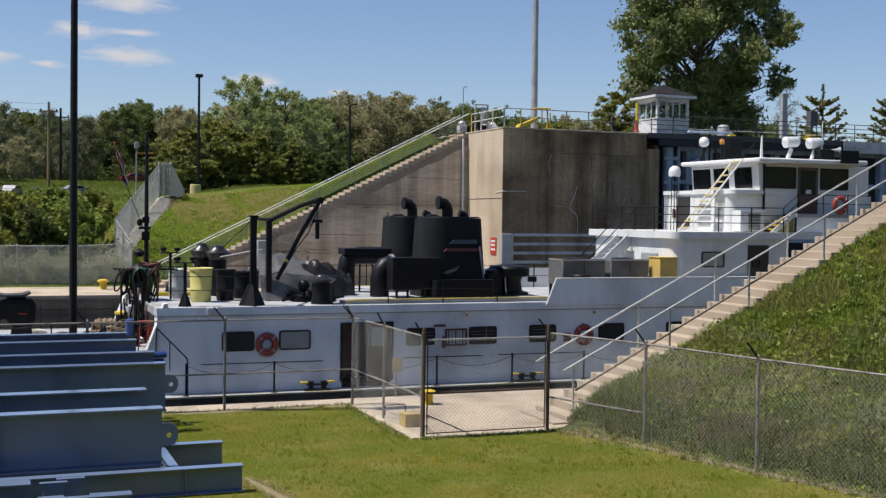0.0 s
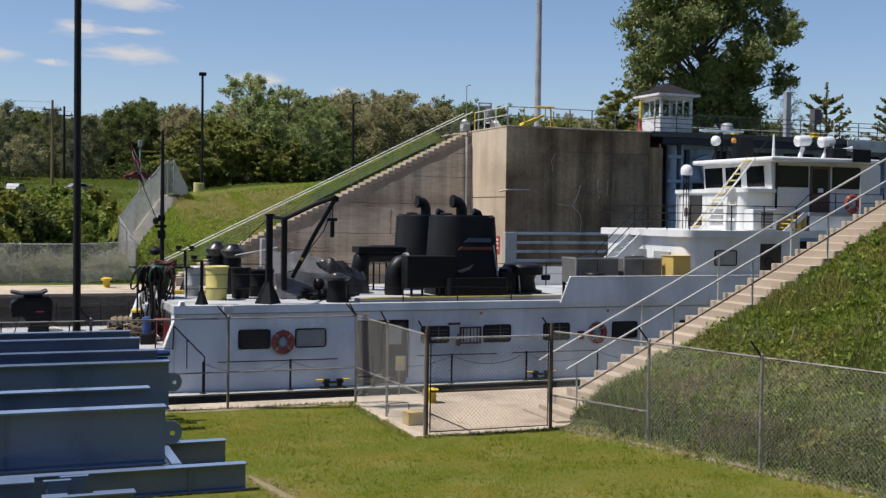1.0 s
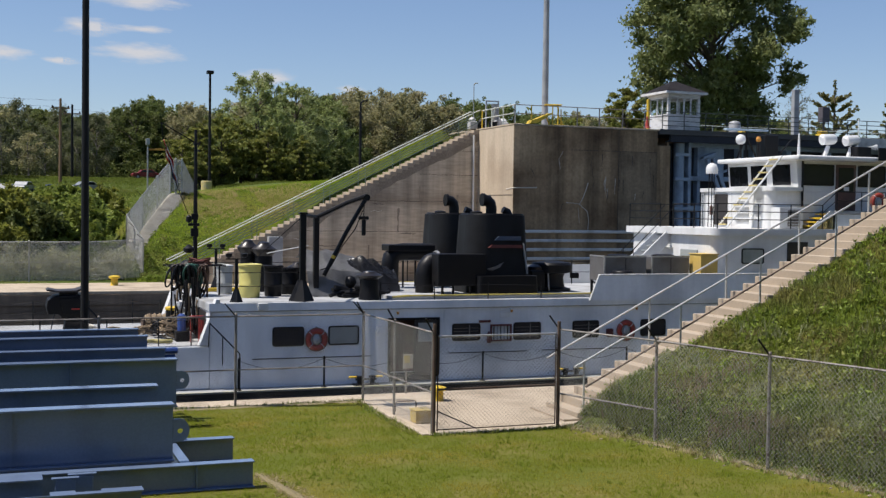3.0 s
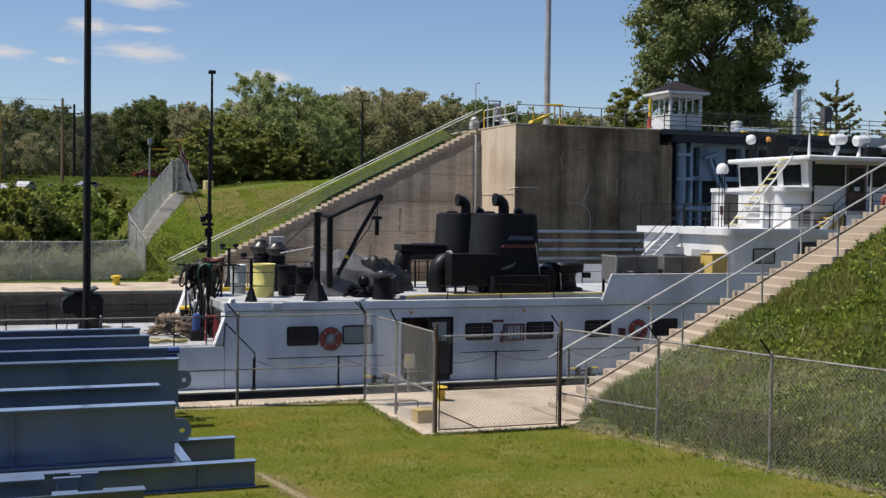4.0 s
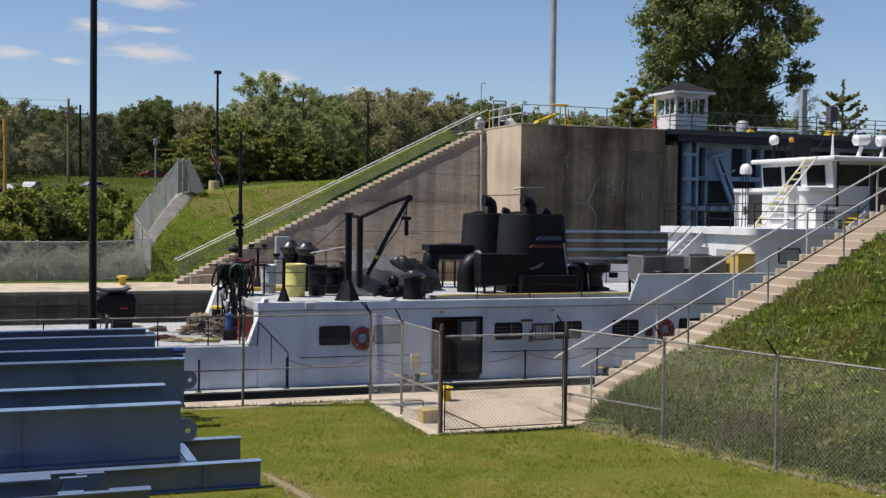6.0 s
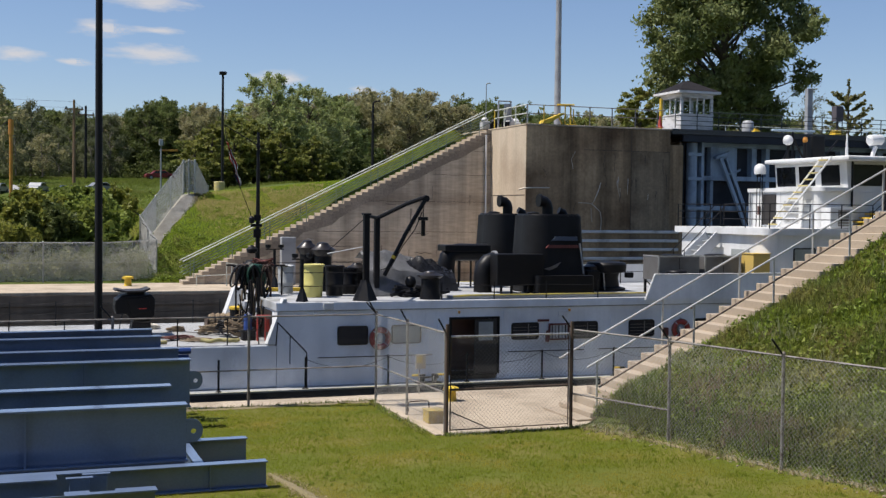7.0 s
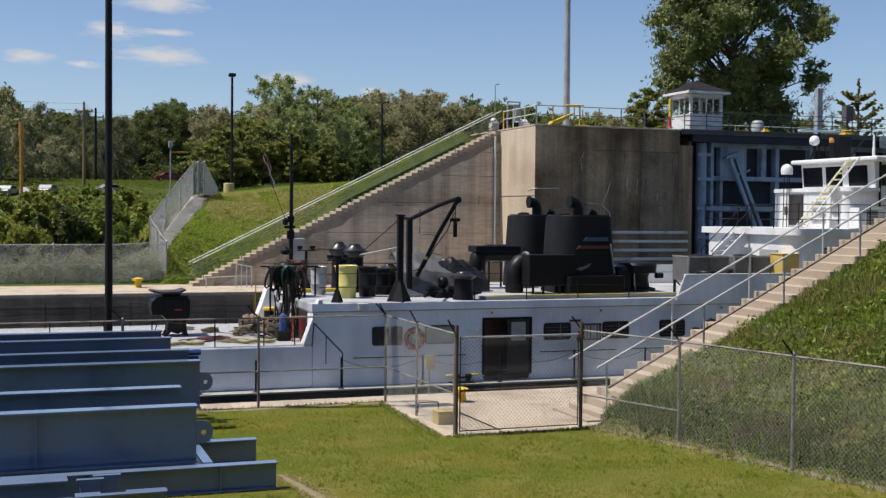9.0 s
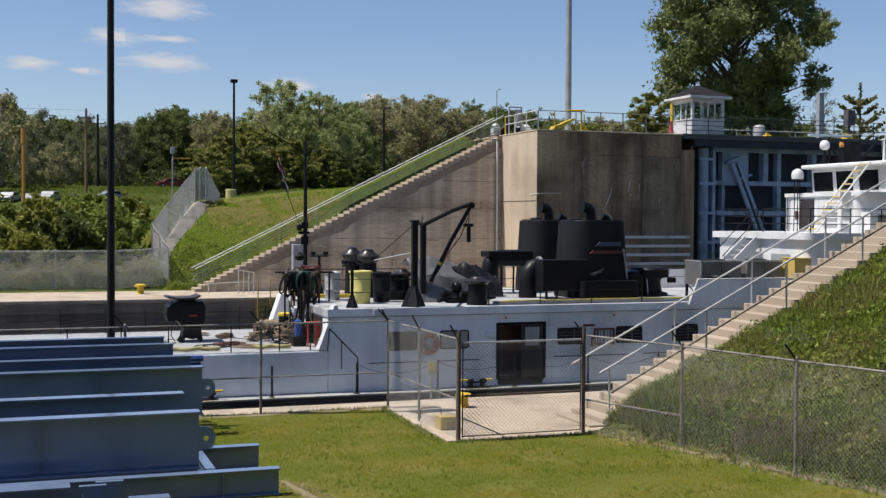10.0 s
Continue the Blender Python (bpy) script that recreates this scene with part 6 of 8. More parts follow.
def upper_works():
    P0 = ROOF + 0.004
    X0 = 26.15
    h = part("texas_house", rounded_box(X0 + 0.15, 31.45, 38.0, 44.5, P0, 3.836, 0.45, 0.1), WHITE, boat, "white middle deckhouse", smooth=40)
    part("texas_deck", rounded_box(X0 - 0.05, 36.6, 37.85, 44.75, 3.84, 4.1, 0.4, 0.1), WHITE, boat, smooth=40)
    side_window(27.97, 3.05, 1.02, 0.6, 37.996, BLIND)
    fr = part("door", box(29.55, 30.5, 37.95, 37.998, ROOF + 0.1, 3.6, 0.01), DARKDOOR, h, "dark open doorway")
    part("hand_wheel", torus(29.9, 37.93, 2.9, 0.17, 0.02), BLACK, fr)
    # after-face window and door
    part("after_window", box(X0 + 0.1, X0 + 0.149, 39.2, 40.4, 2.55, 3.25, 0.02), BLIND, h, "grey shaded window")
    part("after_door", box(X0 + 0.09, X0 + 0.149, 42.6, 43.3, P0 + 0.05, 3.5, 0.02), WHITE, h)
    part("step_bars", merge(*[box(X0 - 0.02, X0 + 0.14, 41.0, 41.7, z, z + 0.04) for z in (2.2, 2.55, 2.9, 3.25)]), GALV, h)
    # pilothouse: base, glazed room and roof
    b = part("pilothouse_base", rounded_box(29.46, 36.4, 39.05, 43.9, 4.104, 5.6, 0.3, 0.1), WHITE, boat, smooth=40)
    part("ledge", rounded_box(29.38, 30.9, 38.85, 44.05, 5.604, 5.76, 0.25, 0.05), WHITE, boat, smooth=40)
    part("base_door", box(29.40, 29.458, 41.9, 42.8, 4.2, 5.5, 0.02), DARKDOOR, b, "dark doorway")
    part("buoy_locker", box(29.36, 29.458, 42.98, 43.12, 4.62, 5.0, 0.02), REDDOOR, b)
    part("louvre", merge(*[box(29.42, 29.458, 40.4, 41.3, z, z + 0.1) for z in (4.35, 4.6, 4.85, 5.1)]), GALV, b)
    # near side of the lower part: stepped wall, door and rails
    y = 39.04
    part("side_door", box(32.63, 33.62, y - 0.04, y, 4.86, 6.72, 0.01), REDDOOR, b, "dark glazed door with a brown lower panel")
    part("door_glass", box(32.74, 33.5, y - 0.055, y - 0.041, 5.6, 6.6, 0.01), GLASSDARK, b)
    part("door_plate", box(33.0, 33.26, y - 0.07, y - 0.056, 5.66, 5.82, 0.005), WHITE, b)
    part("drain_pipe", tube([(30.98, y - 0.05, 5.0), (30.98, y - 0.05, 6.82)], 0.045, 8), BLACK, b, "black drain pipe")
    w = part("wing_platform", box(31.9, 36.4, 38.1, y - 0.002, 4.7, 4.84, 0.01), DECKGREY, boat, "grey side platform below the door")
    part("platform_front", box(31.95, 36.35, 38.14, 38.18, 4.11, 4.699), HULLGREY, w)
    for x in (32.0, 33.2, 34.4, 35.6):
        part("rail_post", tube([(x, 38.14, 4.84), (x, 38.14, 5.62)], 0.02, 6), BLACK, w)
    # glazed room with leaning windows aft
    r = part("pilothouse", prism([(30.82, 5.764), (30.72, 6.84), (36.2, 6.84), (36.2, 5.604), (30.95, 5.604), (30.95, 5.764)], 39.055, 43.8), WHITE, boat)
    for y0, y1 in ((39.40, 40.72), (40.98, 42.18), (42.28, 43.72)):
        lean = lambda z, off: 30.82 - 0.1 * (z - 5.764) / 1.076 - off
        fr = bmesh.new()
        o = [(lean(5.80, 0.012), y0, 5.80), (lean(5.80, 0.012), y1, 5.80), (lean(6.76, 0.012), y1, 6.76), (lean(6.76, 0.012), y0, 6.76)]
        i = [(lean(5.86, 0.03), y0 + 0.06, 5.86), (lean(5.86, 0.03), y1 - 0.06, 5.86), (lean(6.70, 0.03), y1 - 0.06, 6.70), (lean(6.70, 0.03), y0 + 0.06, 6.70)]
        ov, iv = [fr.verts.new(p) for p in o], [fr.verts.new(p) for p in i]
        for a in range(4):
            fr.faces.new((ov[a], ov[(a + 1) % 4], iv[(a + 1) % 4], iv[a]))
        f_ = part("window_frame", fr, WHITE, r)
        g = bmesh.new()
        g.faces.new([g.verts.new((p[0] + 0.006, p[1], p[2])) for p in i])
        bmesh.ops.solidify(g, geom=g.faces[:], thickness=0.008)
        part("pane", g, GLASSDARK, f_)
    for x0, x1, z0, z1 in ((31.1, 32.5, 5.9, 6.66), (33.8, 35.1, 5.88, 6.66)):
        f_ = part("window_frame", ring_frame((x0 + x1) / 2, (z0 + z1) / 2, x1 - x0 + 0.1, z1 - z0 + 0.1, 0.06, 0.05, 39.02, 39.06), BLACK, r)
        part("pane", box(x0, x1, 39.035, 39.045, z0, z1), GLASSDARK, f_)
    # roof slab with rounded edges
    bm = box(30.3, 35.6, 38.4, 44.0, 6.845, 7.03, 0.05)
    roof = part("pilothouse_roof", bm, WHITE, boat, smooth=50)
    part("name_board", box(34.15, 35.05, 38.3, 38.36, 6.9, 7.42, 0.015), BLACK, roof, "plain black name board")
    # inclined yellow-runged ladder to the roof
    l = part("ladder", tube([(28.1, 40.0, 4.11), (30.08, 39.15, 7.0)], 0.04, 6), WHITE, boat, "white ladder with yellow rungs")
    part("stile", tube([(28.1, 40.6, 4.11), (30.08, 39.75, 7.0)], 0.04, 6), WHITE, l)
    for k in range(11):
        u = (k + 0.5) / 11
        part("rung", box(28.1 + 1.98 * u - 0.1, 28.1 + 1.98 * u + 0.1, 40.03 - 0.85 * u, 40.57 - 0.85 * u, 4.11 + 2.89 * u - 0.025, 4.11 + 2.89 * u + 0.03, 0.005), FADEDYELLOW, l)
    # white stair up to the middle deck
    s = part("companion_stair", prism([(24.72, 2.5), (24.8, 2.78), (26.3, 4.1), (26.72, 4.1), (26.72, 3.92), (25.2, 2.5)], 41.2, 41.26), WHITE, boat, "white inclined stair")
    part("stair_cheek", prism([(24.72, 2.5), (24.8, 2.78), (26.3, 4.1), (26.72, 4.1), (26.72, 3.92), (25.2, 2.5)], 42.0, 42.06), WHITE, s)
    part("stair_foot", box(24.5, 25.1, 41.15, 42.1, P0, 2.5, 0.02), WHITE, s)
    for k in range(6):
        part("tread", box(24.85 + 0.26 * k, 25.07 + 0.26 * k, 41.27, 41.99, 2.72 + 0.2 * k, 2.76 + 0.2 * k), GALVBIN, s)
    for yy in (41.22, 42.04):
        part("stair_rail", tube([(24.5, yy, 3.1), (26.5, yy, 4.98)], 0.018, 6), BLACK, s)
        part("stair_rail", tube([(24.6, yy, 2.5), (24.6, yy, 3.2)], 0.015, 6), BLACK, s)
    # rails round the middle deck
    for z in (4.45, 4.75, 5.05):
        part("deck_rail", tube([(26.35, 41.1, z), (26.35, 38.0, z), (31.2, 38.0, z)], 0.018, 6), BLACK, boat)
        part("deck_rail", tube([(26.35, 42.1, z), (26.35, 44.6, z), (33, 44.6, z)], 0.018, 6), BLACK, boat)
    for x, yy in ((26.35, 38.0), (26.35, 39.6), (26.35, 41.1), (26.35, 42.1), (26.35, 44.6), (28.2, 38.0), (29.7, 38.0), (31.2, 38.0), (28.5, 44.6), (31, 44.6)):
        part("rail_post", tube([(x, yy, 4.1), (x, yy, 5.06)], 0.022, 6), BLACK, boat)
    part("deck_rail", tube([(31.2, 38.0, 5.05), (31.98, 38.14, 5.6), (35.6, 38.14, 5.6)], 0.018, 6), BLACK, boat)
    part("deck_rail", tube([(31.2, 38.0, 4.75), (31.98, 38.14, 5.25), (35.6, 38.14, 5.25)], 0.018, 6), BLACK, boat)
    st = part("wing_stair", prism([(30.7, 4.11), (31.0, 4.11), (31.9, 4.75), (31.9, 4.84), (31.7, 4.84)], 38.15, 38.19), WHITE, boat)
    for k in range(4):
        part("tread", box(30.75 + 0.28 * k, 31.02 + 0.28 * k, 38.2, 38.95, 4.2 + 0.16 * k, 4.25 + 0.16 * k), YELLOW, st)
        part("riser", box(31.01 + 0.28 * k, 31.03 + 0.28 * k, 38.2, 38.95, 4.11, 4.199 + 0.16 * k), FADEDYELLOW, st)
    a = part("air_conditioner", box(29.48, 30.58, 38.4, 38.98, 4.12, 4.94, 0.02), WHITE, boat, "white air conditioner with a dark grille")
    part("grille", box(29.85, 30.4, 38.38, 38.4, 4.2, 4.84, 0.01), DULLPOST, a)
    for k in range(5):
        part("grille_bar", box(29.87, 30.38, 38.37, 38.38, 4.26 + 0.12 * k, 4.29 + 0.12 * k), GALVBIN, a)
    # vertical pipes and a step iron on the after face
    for yy in (43.6, 43.75):
        part("service_pipe", tube([(29.4, yy, 4.1), (29.4, yy, 5.6)], 0.03, 6), GALVBIN, b)
    for k in range(4):
        part("step_iron", box(29.40, 29.455, 39.6, 39.95, 4.4 + 0.28 * k, 4.43 + 0.28 * k), GALV, b)
    part("panel_seam", box(29.452, 29.459, 40.05, 40.065, 4.12, 5.58), GALV, b)
    part("panel_seam", box(29.452, 29.459, 41.6, 41.615, 4.12, 5.58), GALV, b)
    # domes, radars and lamps on the roof
    d = part("satellite_dome", lathe([(0.24, -0.2), (0.26, -0.05), (0.24, 0.09), (0.18, 0.18), (0.08, 0.24), (0, 0.25)], 29.25, 42.8, 6.57, 18), WHITE, boat, smooth=50)
    part("dome_mast", merge(*[tube([(29.25 + 0.14 * math.cos(q), 42.8 + 0.14 * math.sin(q), 4.1), (29.25 + 0.12 * math.cos(q), 42.8 + 0.12 * math.sin(q), 6.42)], 0.02, 5) for q in (0, 2.1, 4.2)]), BLACK, d)
    d = part("floodlamp", lathe([(0.08, -0.22), (0.2, -0.14), (0.22, 0.0), (0.18, 0.14), (0.08, 0.21), (0, 0.22)], 30.94, 43.2, 7.9, 16), WHITE, boat, smooth=50)
    part("lamp_stem", tube([(30.94, 43.2, 7.0), (30.94, 43.2, 7.7)], 0.05, 6), BLACK, d)
    for x, yy in ((33.8, 41.0), (35.1, 41.1)):
        d = part("searchlight", tube([(x - 0.36, yy, 7.84), (x - 0.32, yy, 7.86), (x + 0.26, yy, 7.9), (x + 0.34, yy, 7.9)], 0.3, 16, radii=[0.15, 0.23, 0.22, 0.16]), WHITE, boat, "white searchlight housing", smooth=50)
        part("yoke", tube([(x, yy, 7.6), (x - 0.2, yy, 7.1)], 0.09, 8), WHITE, d)
        part("pedestal", lathe([(0.3, 0), (0.3, 0.06), (0.12, 0.12)], x - 0.25, yy, 7.0, 12), WHITE, d)
    part("aerial", tube([(32.3, 41, 7.1), (32.3, 41, 8.1)], 0.03, 6, radii=[0.07, 0.03]), WHITE, boat)
    part("aerial", tube([(36.2, 42, 7.0), (36.2, 42, 8.9)], 0.02, 5), WHITE, boat)
    k = part("radar_mast", merge(tube([(31.5, 43.6, 7.05), (31.5, 43.6, 8.3)], 0.05, 6), tube([(31.0, 43.6, 7.0), (31.5, 43.6, 8.1)], 0.04, 6), tube([(32.1, 43.6, 7.05), (31.5, 43.6, 8.1)], 0.04, 6)), BLACK, boat, "black lattice mast")
    part("radar_scanner", box(30.4, 32.6, 43.5, 43.7, 8.3, 8.4, 0.03), SCANNERBLUE, k, "long pale blue radar scanner")
    part("lamp", lathe([(0.1, 0), (0.12, 0.1), (0.08, 0.22)], 32.0, 43.4, 7.85, 10), ORANGEPOST, k)
    part("lamp_stem", tube([(32.0, 43.4, 7.0), (32.0, 43.4, 7.86)], 0.03, 6), BLACK, k)
    part("radio_cabinet", box(32.3, 33.0, 43.3, 44.0, 7.03, 8.15, 0.05), BLACK, k, "black radio cabinet")
    part("brace", tube([(33.0, 43.6, 7.1), (33.9, 43.6, 8.0)], 0.04, 6), BLACK, k)
    part("horn", tube([(35.6, 40.9, 7.55), (35.9, 40.7, 7.6), (36.05, 40.65, 7.6)], 0.06, 10, radii=[0.04, 0.06, 0.13]), GALVBIN, boat, "pale horn")
    part("horn_stand", box(35.0, 35.75, 40.6, 41.3, 7.03, 7.6, 0.04), BLACK, boat)
    rb = ringbuoy(33.93, 38.1, 5.22)


upper_works()


def roof_boxes():
    """Grey cooling units and a yellow locker behind the bulwark."""
    P0 = ROOF + 0.004
    for x0, x1 in ((21.93, 23.72), (23.95, 25.6)):
        t = thing("cooling_unit", (x0 + x1) / 2, 39.6, P0, "dark grey boxed cooling unit with a pale metal edge", "cooling unit", "cooling units")
        part("casing", box(x0, x1, 38.7, 39.85, P0 + 0.52, 2.98, 0.02), COOLGREY, t)
        for lx in (x0 + 0.03, x1 - 0.11):
            for ly in (38.72, 39.75):
                part("leg", box(lx, lx + 0.08, ly, ly + 0.08, P0, P0 + 0.519), BLACK, t)
        part("brace", tube([(x0 + 0.07, 38.8, P0 + 0.03), (x0 + 0.07, 39.75, P0 + 0.5)], 0.025, 6), BLACK, t)
        part("edge_angle", merge(box(x0 - 0.01, x0 + 0.05, 38.68, 38.73, P0 + 0.52, 3.0), box(x0 - 0.01, x1 + 0.01, 38.68, 38.73, 2.99, 3.04), box(x0 - 0.01, x0 + 0.05, 38.74, 39.85, 2.99, 3.04)), GALV, t)
        part("panel_seam", box((x0 + x1) / 2, (x0 + x1) / 2 + 0.02, 38.69, 38.702, P0 + 0.55, 2.95), DARKPOLE, t)
        part("fan_guard", lathe([(0.45, 0), (0.45, 0.06), (0.3, 0.1)], (x0 + x1) / 2, 39.27, 2.98, 18), BLACK, t, smooth=40)
        carried_along.append(t)
    t = thing("locker", 26.0, 38.8, P0, "bright yellow steel locker on the boat's roof", "locker")
    part("body", box(25.72, 26.6, 38.1, 38.9, P0, 3.1, 0.02), LOCKERYELLOW, t)
    part("lid", box(25.69, 26.63, 38.07, 38.93, 3.104, 3.14, 0.012), LOCKERYELLOW, t)
    part("latch", box(25.9, 25.96, 38.06, 38.1, 1.75, 1.9, 0.01), BLACK, t)
    carried_along.append(t)
    t = solid("rubber_tyre", torus(22.4, 38.15, 2.42, 0.3, 0.12, "z", 22, 10), BLACK, "black rubber tyre lying behind the bulwark", "tyre", smooth=60)
    carried_along.append(t)
    s = solid("tyre_stand", box(22.1, 22.7, 37.9, 38.4, P0, 2.3, 0.02), DARKPOLE, "dark steel stand behind the bulwark", "stand")
    carried_along.append(s)


roof_boxes()


def barrel(x, y, z, r, h, mat, label, category="barrel", rim=True):
    t = thing("barrel", x, y, z, label, category, "barrels on the roof")
    part("body", lathe([(r * 0.86, 0), (r * 0.9, 0.03), (r * 0.94, h * 0.35), (r * 0.97, h * 0.36), (r * 0.97, h * 0.4), (r * 0.95, h * 0.41), (r, h * 0.93)], x, y, z, 20), mat, t, smooth=40)
    if rim:
        part("rim", lathe([(r * 1.0, h * 0.93), (r * 1.1, h * 0.935), (r * 1.1, h * 0.985), (r * 0.98, h), (r * 0.9, h * 0.97), (0.0, h * 0.9)], x, y, z, 20), mat, t, smooth=40)
    carried_along.append(t)
    return t


def loose_gear():
    P0 = ROOF + 0.005
    barrel(8.93, 40.0, P0, 0.38, 1.15, PALEYELLOW, "pale yellow plastic barrel with an uneven lid")
    barrel(9.85, 40.5, P0, 0.33, 1.08, BLACK, "black plastic barrel beside the yellow one")
    barrel(10.62, 41.4, P0, 0.34, 0.95, BLACK, "black plastic drum near the crane")
    barrel(8.42, 42.0, P0, 0.29, 1.02, GALVBIN, "pale grey metal bin")
    # tarpaulin over a heap of gear
    # two sheets hung over high points, falling in flat creased planes
    n = 30
    for kind, x0_, x1_, peaks in ((0, 10.98, 13.1, ((11.3, 41.1, 1.60, 0.30), (11.9, 41.1, 1.63, 0.30), (12.8, 40.9, 1.40, 0.40))), (1, 12.55, 14.35, ((13.0, 40.7, 1.42, 0.42), (13.5, 40.6, 1.15, 0.45), (13.9, 40.6, 0.95, 0.6)))):
        bm = bmesh.new()
        rows_ = []
        for j in range(n + 1):
            row = []
            for i in range(n + 1):
                x, y = x0_ + (x1_ - x0_) * i / n, 39.75 + 2.4 * j / n
                x += 0.05 * noise.noise((i * 0.9, j * 0.9, 1))
                z = max(h - s * math.hypot(x - px_, (2.6 if y < py_ else 1.2) * (y - py_)) for px_, py_, h, s in peaks)
                z += (0.15 + 0.2 * kind) * (abs(noise.noise((x * 2.2 + y, y * 1.7, 3))) - 0.2) + 0.03 * noise.noise((x * 7, y * 7, 8))
                z *= min(1.0, 0.04 + (y - 39.75) / 0.4)
                row.append(bm.verts.new((x, y, P0 + max(0.02, z))))
            rows_.append(row)
        for a, b in zip(rows_, rows_[1:]):
            for i in range(n):
                bm.faces.new((a[i], a[i + 1], b[i + 1], b[i]))
        bmesh.ops.solidify(bm, geom=bm.faces[:], thickness=0.015)
        carried_along.append(solid("tarpaulin", bm, (TARP, BLACKTARP)[kind], ("grey creased tarpaulin over deck gear", "black crumpled tarpaulin beside the grey one")[kind], "tarpaulin", base=((12.0, 13.4)[kind], 40.9, P0), smooth=25))
    carried_along.append(solid("fender", lathe([(0.03, -0.22), (0.15, -0.17), (0.21, 0), (0.16, 0.16), (0.04, 0.22)], 12.4, 39.6, P0 + 0.52, 14), BLACK, "round black rubber fender hung on the heap", "fender", smooth=60))
    # black tubes added to stand for the dark shadow mass under the tarpaulin
    q = random.Random(23)
    for i in range(11):
        x, y, z = 11.55 + 0.11 * i, 39.15 + 0.09 * (i % 4), P0 + 0.08 + 0.09 * (i % 3)
        bend = q.uniform(-0.25, 0.25)
        bm = tube([(x + 1.1 * u, y + bend * math.sin(3.1 * u), z + 0.12 * math.sin(2.6 * u + i)) for u in (0, 0.25, 0.5, 0.75, 1)], 0.07, 8)
        carried_along.append(solid("shade_tube", bm, BLACK, "thick black tube filling in the shade under the tarpaulin", "hose", group="hoses under the tarpaulin", base=(x, y, P0), smooth=50))


loose_gear()


def stern_gear():
    Z = STERN + 0.022
    # boxy black deck motor under a tilted lid
    t = part("deck_motor", prism([(2.4, 1.46), (2.62, 1.6), (3.6, 1.64), (3.72, 1.46), (3.7, 0.94), (3.6, 0.76), (2.95, 0.74), (2.74, 0.98), (2.42, 0.96), (2.36, 1.2)], 41.3, 42.3, "y", None, 0.035), BLACK, boat, "large black deck motor under a tilted lid, rusty at the edges")
    part("side_plate", prism([(2.78, 1.5), (3.5, 1.54), (3.56, 1.0), (2.9, 0.96)], 41.25, 41.292, "y", None, 0.012), BLACK, t)
    part("skirt", prism([(2.98, 0.735), (3.58, 0.755), (3.6, 0.42), (3.3, 0.3), (2.92, 0.4)], 41.42, 42.18, "y", None, 0.03), BLACK, t)
    for x, lean in ((2.93, -0.12), (3.46, 0.06)):
        for y in (41.45, 42.0):
            part("foot", prism([(x, 0.42), (x + 0.15, 0.42), (x + 0.13 + lean, Z), (x + lean, Z)], y, y + 0.12, "y"), DARKPOLE, t)
    part("neck", rounded_box(2.78, 3.4, 41.45, 42.15, 1.625, 1.72, 0.1, 0.1, 0.02), DARKPOLE, t, smooth=40)
    part("cover", prism([(2.36, 1.78), (2.42, 1.84), (2.72, 1.775), (3.3, 1.79), (3.52, 1.87), (3.56, 1.82), (3.36, 1.725), (2.64, 1.725)], 41.25, 42.3, "y", None, 0.012), DARKDOOR, t, "tilted lid dark brown with rust")
    part("red_mark", box(3.16, 3.42, 41.228, 41.248, 1.14, 1.18), RED, t)
    part("cable", tube([(2.62, 41.3, 1.0), (2.5, 41.1, 0.5), (2.66, 41.05, Z + 0.03), (2.2, 40.9, Z + 0.03)], 0.02, 6), BLACK, t)
    # stern rails
    xs = [-6.0, -3.5, -1.0, 0.6, 2.05, 4.02, 5.6, 6.62]
    for y in (37.82, 45.5):
        for x in xs:
            part("stanchion", tube([(x, y, STERN), (x, y, STERN + 0.92)], 0.022, 6), BLACK, boat)
        for x, x2 in zip(xs, xs[1:]):
            for z in (0.5, 0.88):
                part("guard_wire", tube([(x, y, STERN + z), ((x + x2) / 2, y, STERN + z - 0.07), (x2, y, STERN + z)], 0.009, 4), DARKPOLE, boat)
    # mast with brackets and a control box
    m = part("mast", tube([(7.33, 41.7, ROOF), (7.33, 41.7, 4.2), (7.33, 41.7, 7.35)], 0.09, 8, radii=[0.09, 0.075, 0.05]), BLACK, boat, "tall black mast")
    part("box_lamp", lathe([(0.12, 0), (0.2, 0.08), (0.2, 0.16), (0.02, 0.3)], 7.05, 41.3, 3.05, 12), BLACK, m, smooth=40)
    part("mast_base", lathe([(0.5, 0), (0.48, 0.06), (0.24, 0.28), (0.22, 0.34)], 7.1, 41.5, 2.45, 14), DARKPOLE, m, smooth=40)
    part("cross_arm", tube([(6.2, 41.6, 2.62), (8.4, 41.6, 2.58)], 0.03, 6), BLACK, m)
    for z, d, h in ((3.6, 0.16, 0.3), (3.98, 0.26, 0.1), (4.2, 0.14, 0.22), (6.8, 0.07, 0.1)):
        part("bracket", box(7.33 - d, 7.33 + 0.04 + 0.4 * d, 41.62, 41.74, z, z + h, 0.02), BLACK, m)
    part("side_lamp", lathe([(0.05, 0), (0.1, 0.05), (0.1, 0.2), (0.04, 0.26)], 7.1, 41.66, 4.1, 10), BLACK, m, smooth=40)
    part("gaff", tube([(7.34, 41.7, 6.88), (6.12, 41.7, 7.57)], 0.02, 6), DARKPOLE, m)
    part("halyard", tube([(6.14, 41.7, 7.55), (6.2, 41.7, 7.05), (6.64, 41.7, 5.5), (7.22, 41.7, 4.04)], 0.012, 5), DARKPOLE, m)
    # flag hanging in folds along its staff
    bm = bmesh.new()
    u0, u1 = Vector((6.22, 41.68, 7.0)), Vector((6.62, 41.68, 5.6))
    rows_ = []
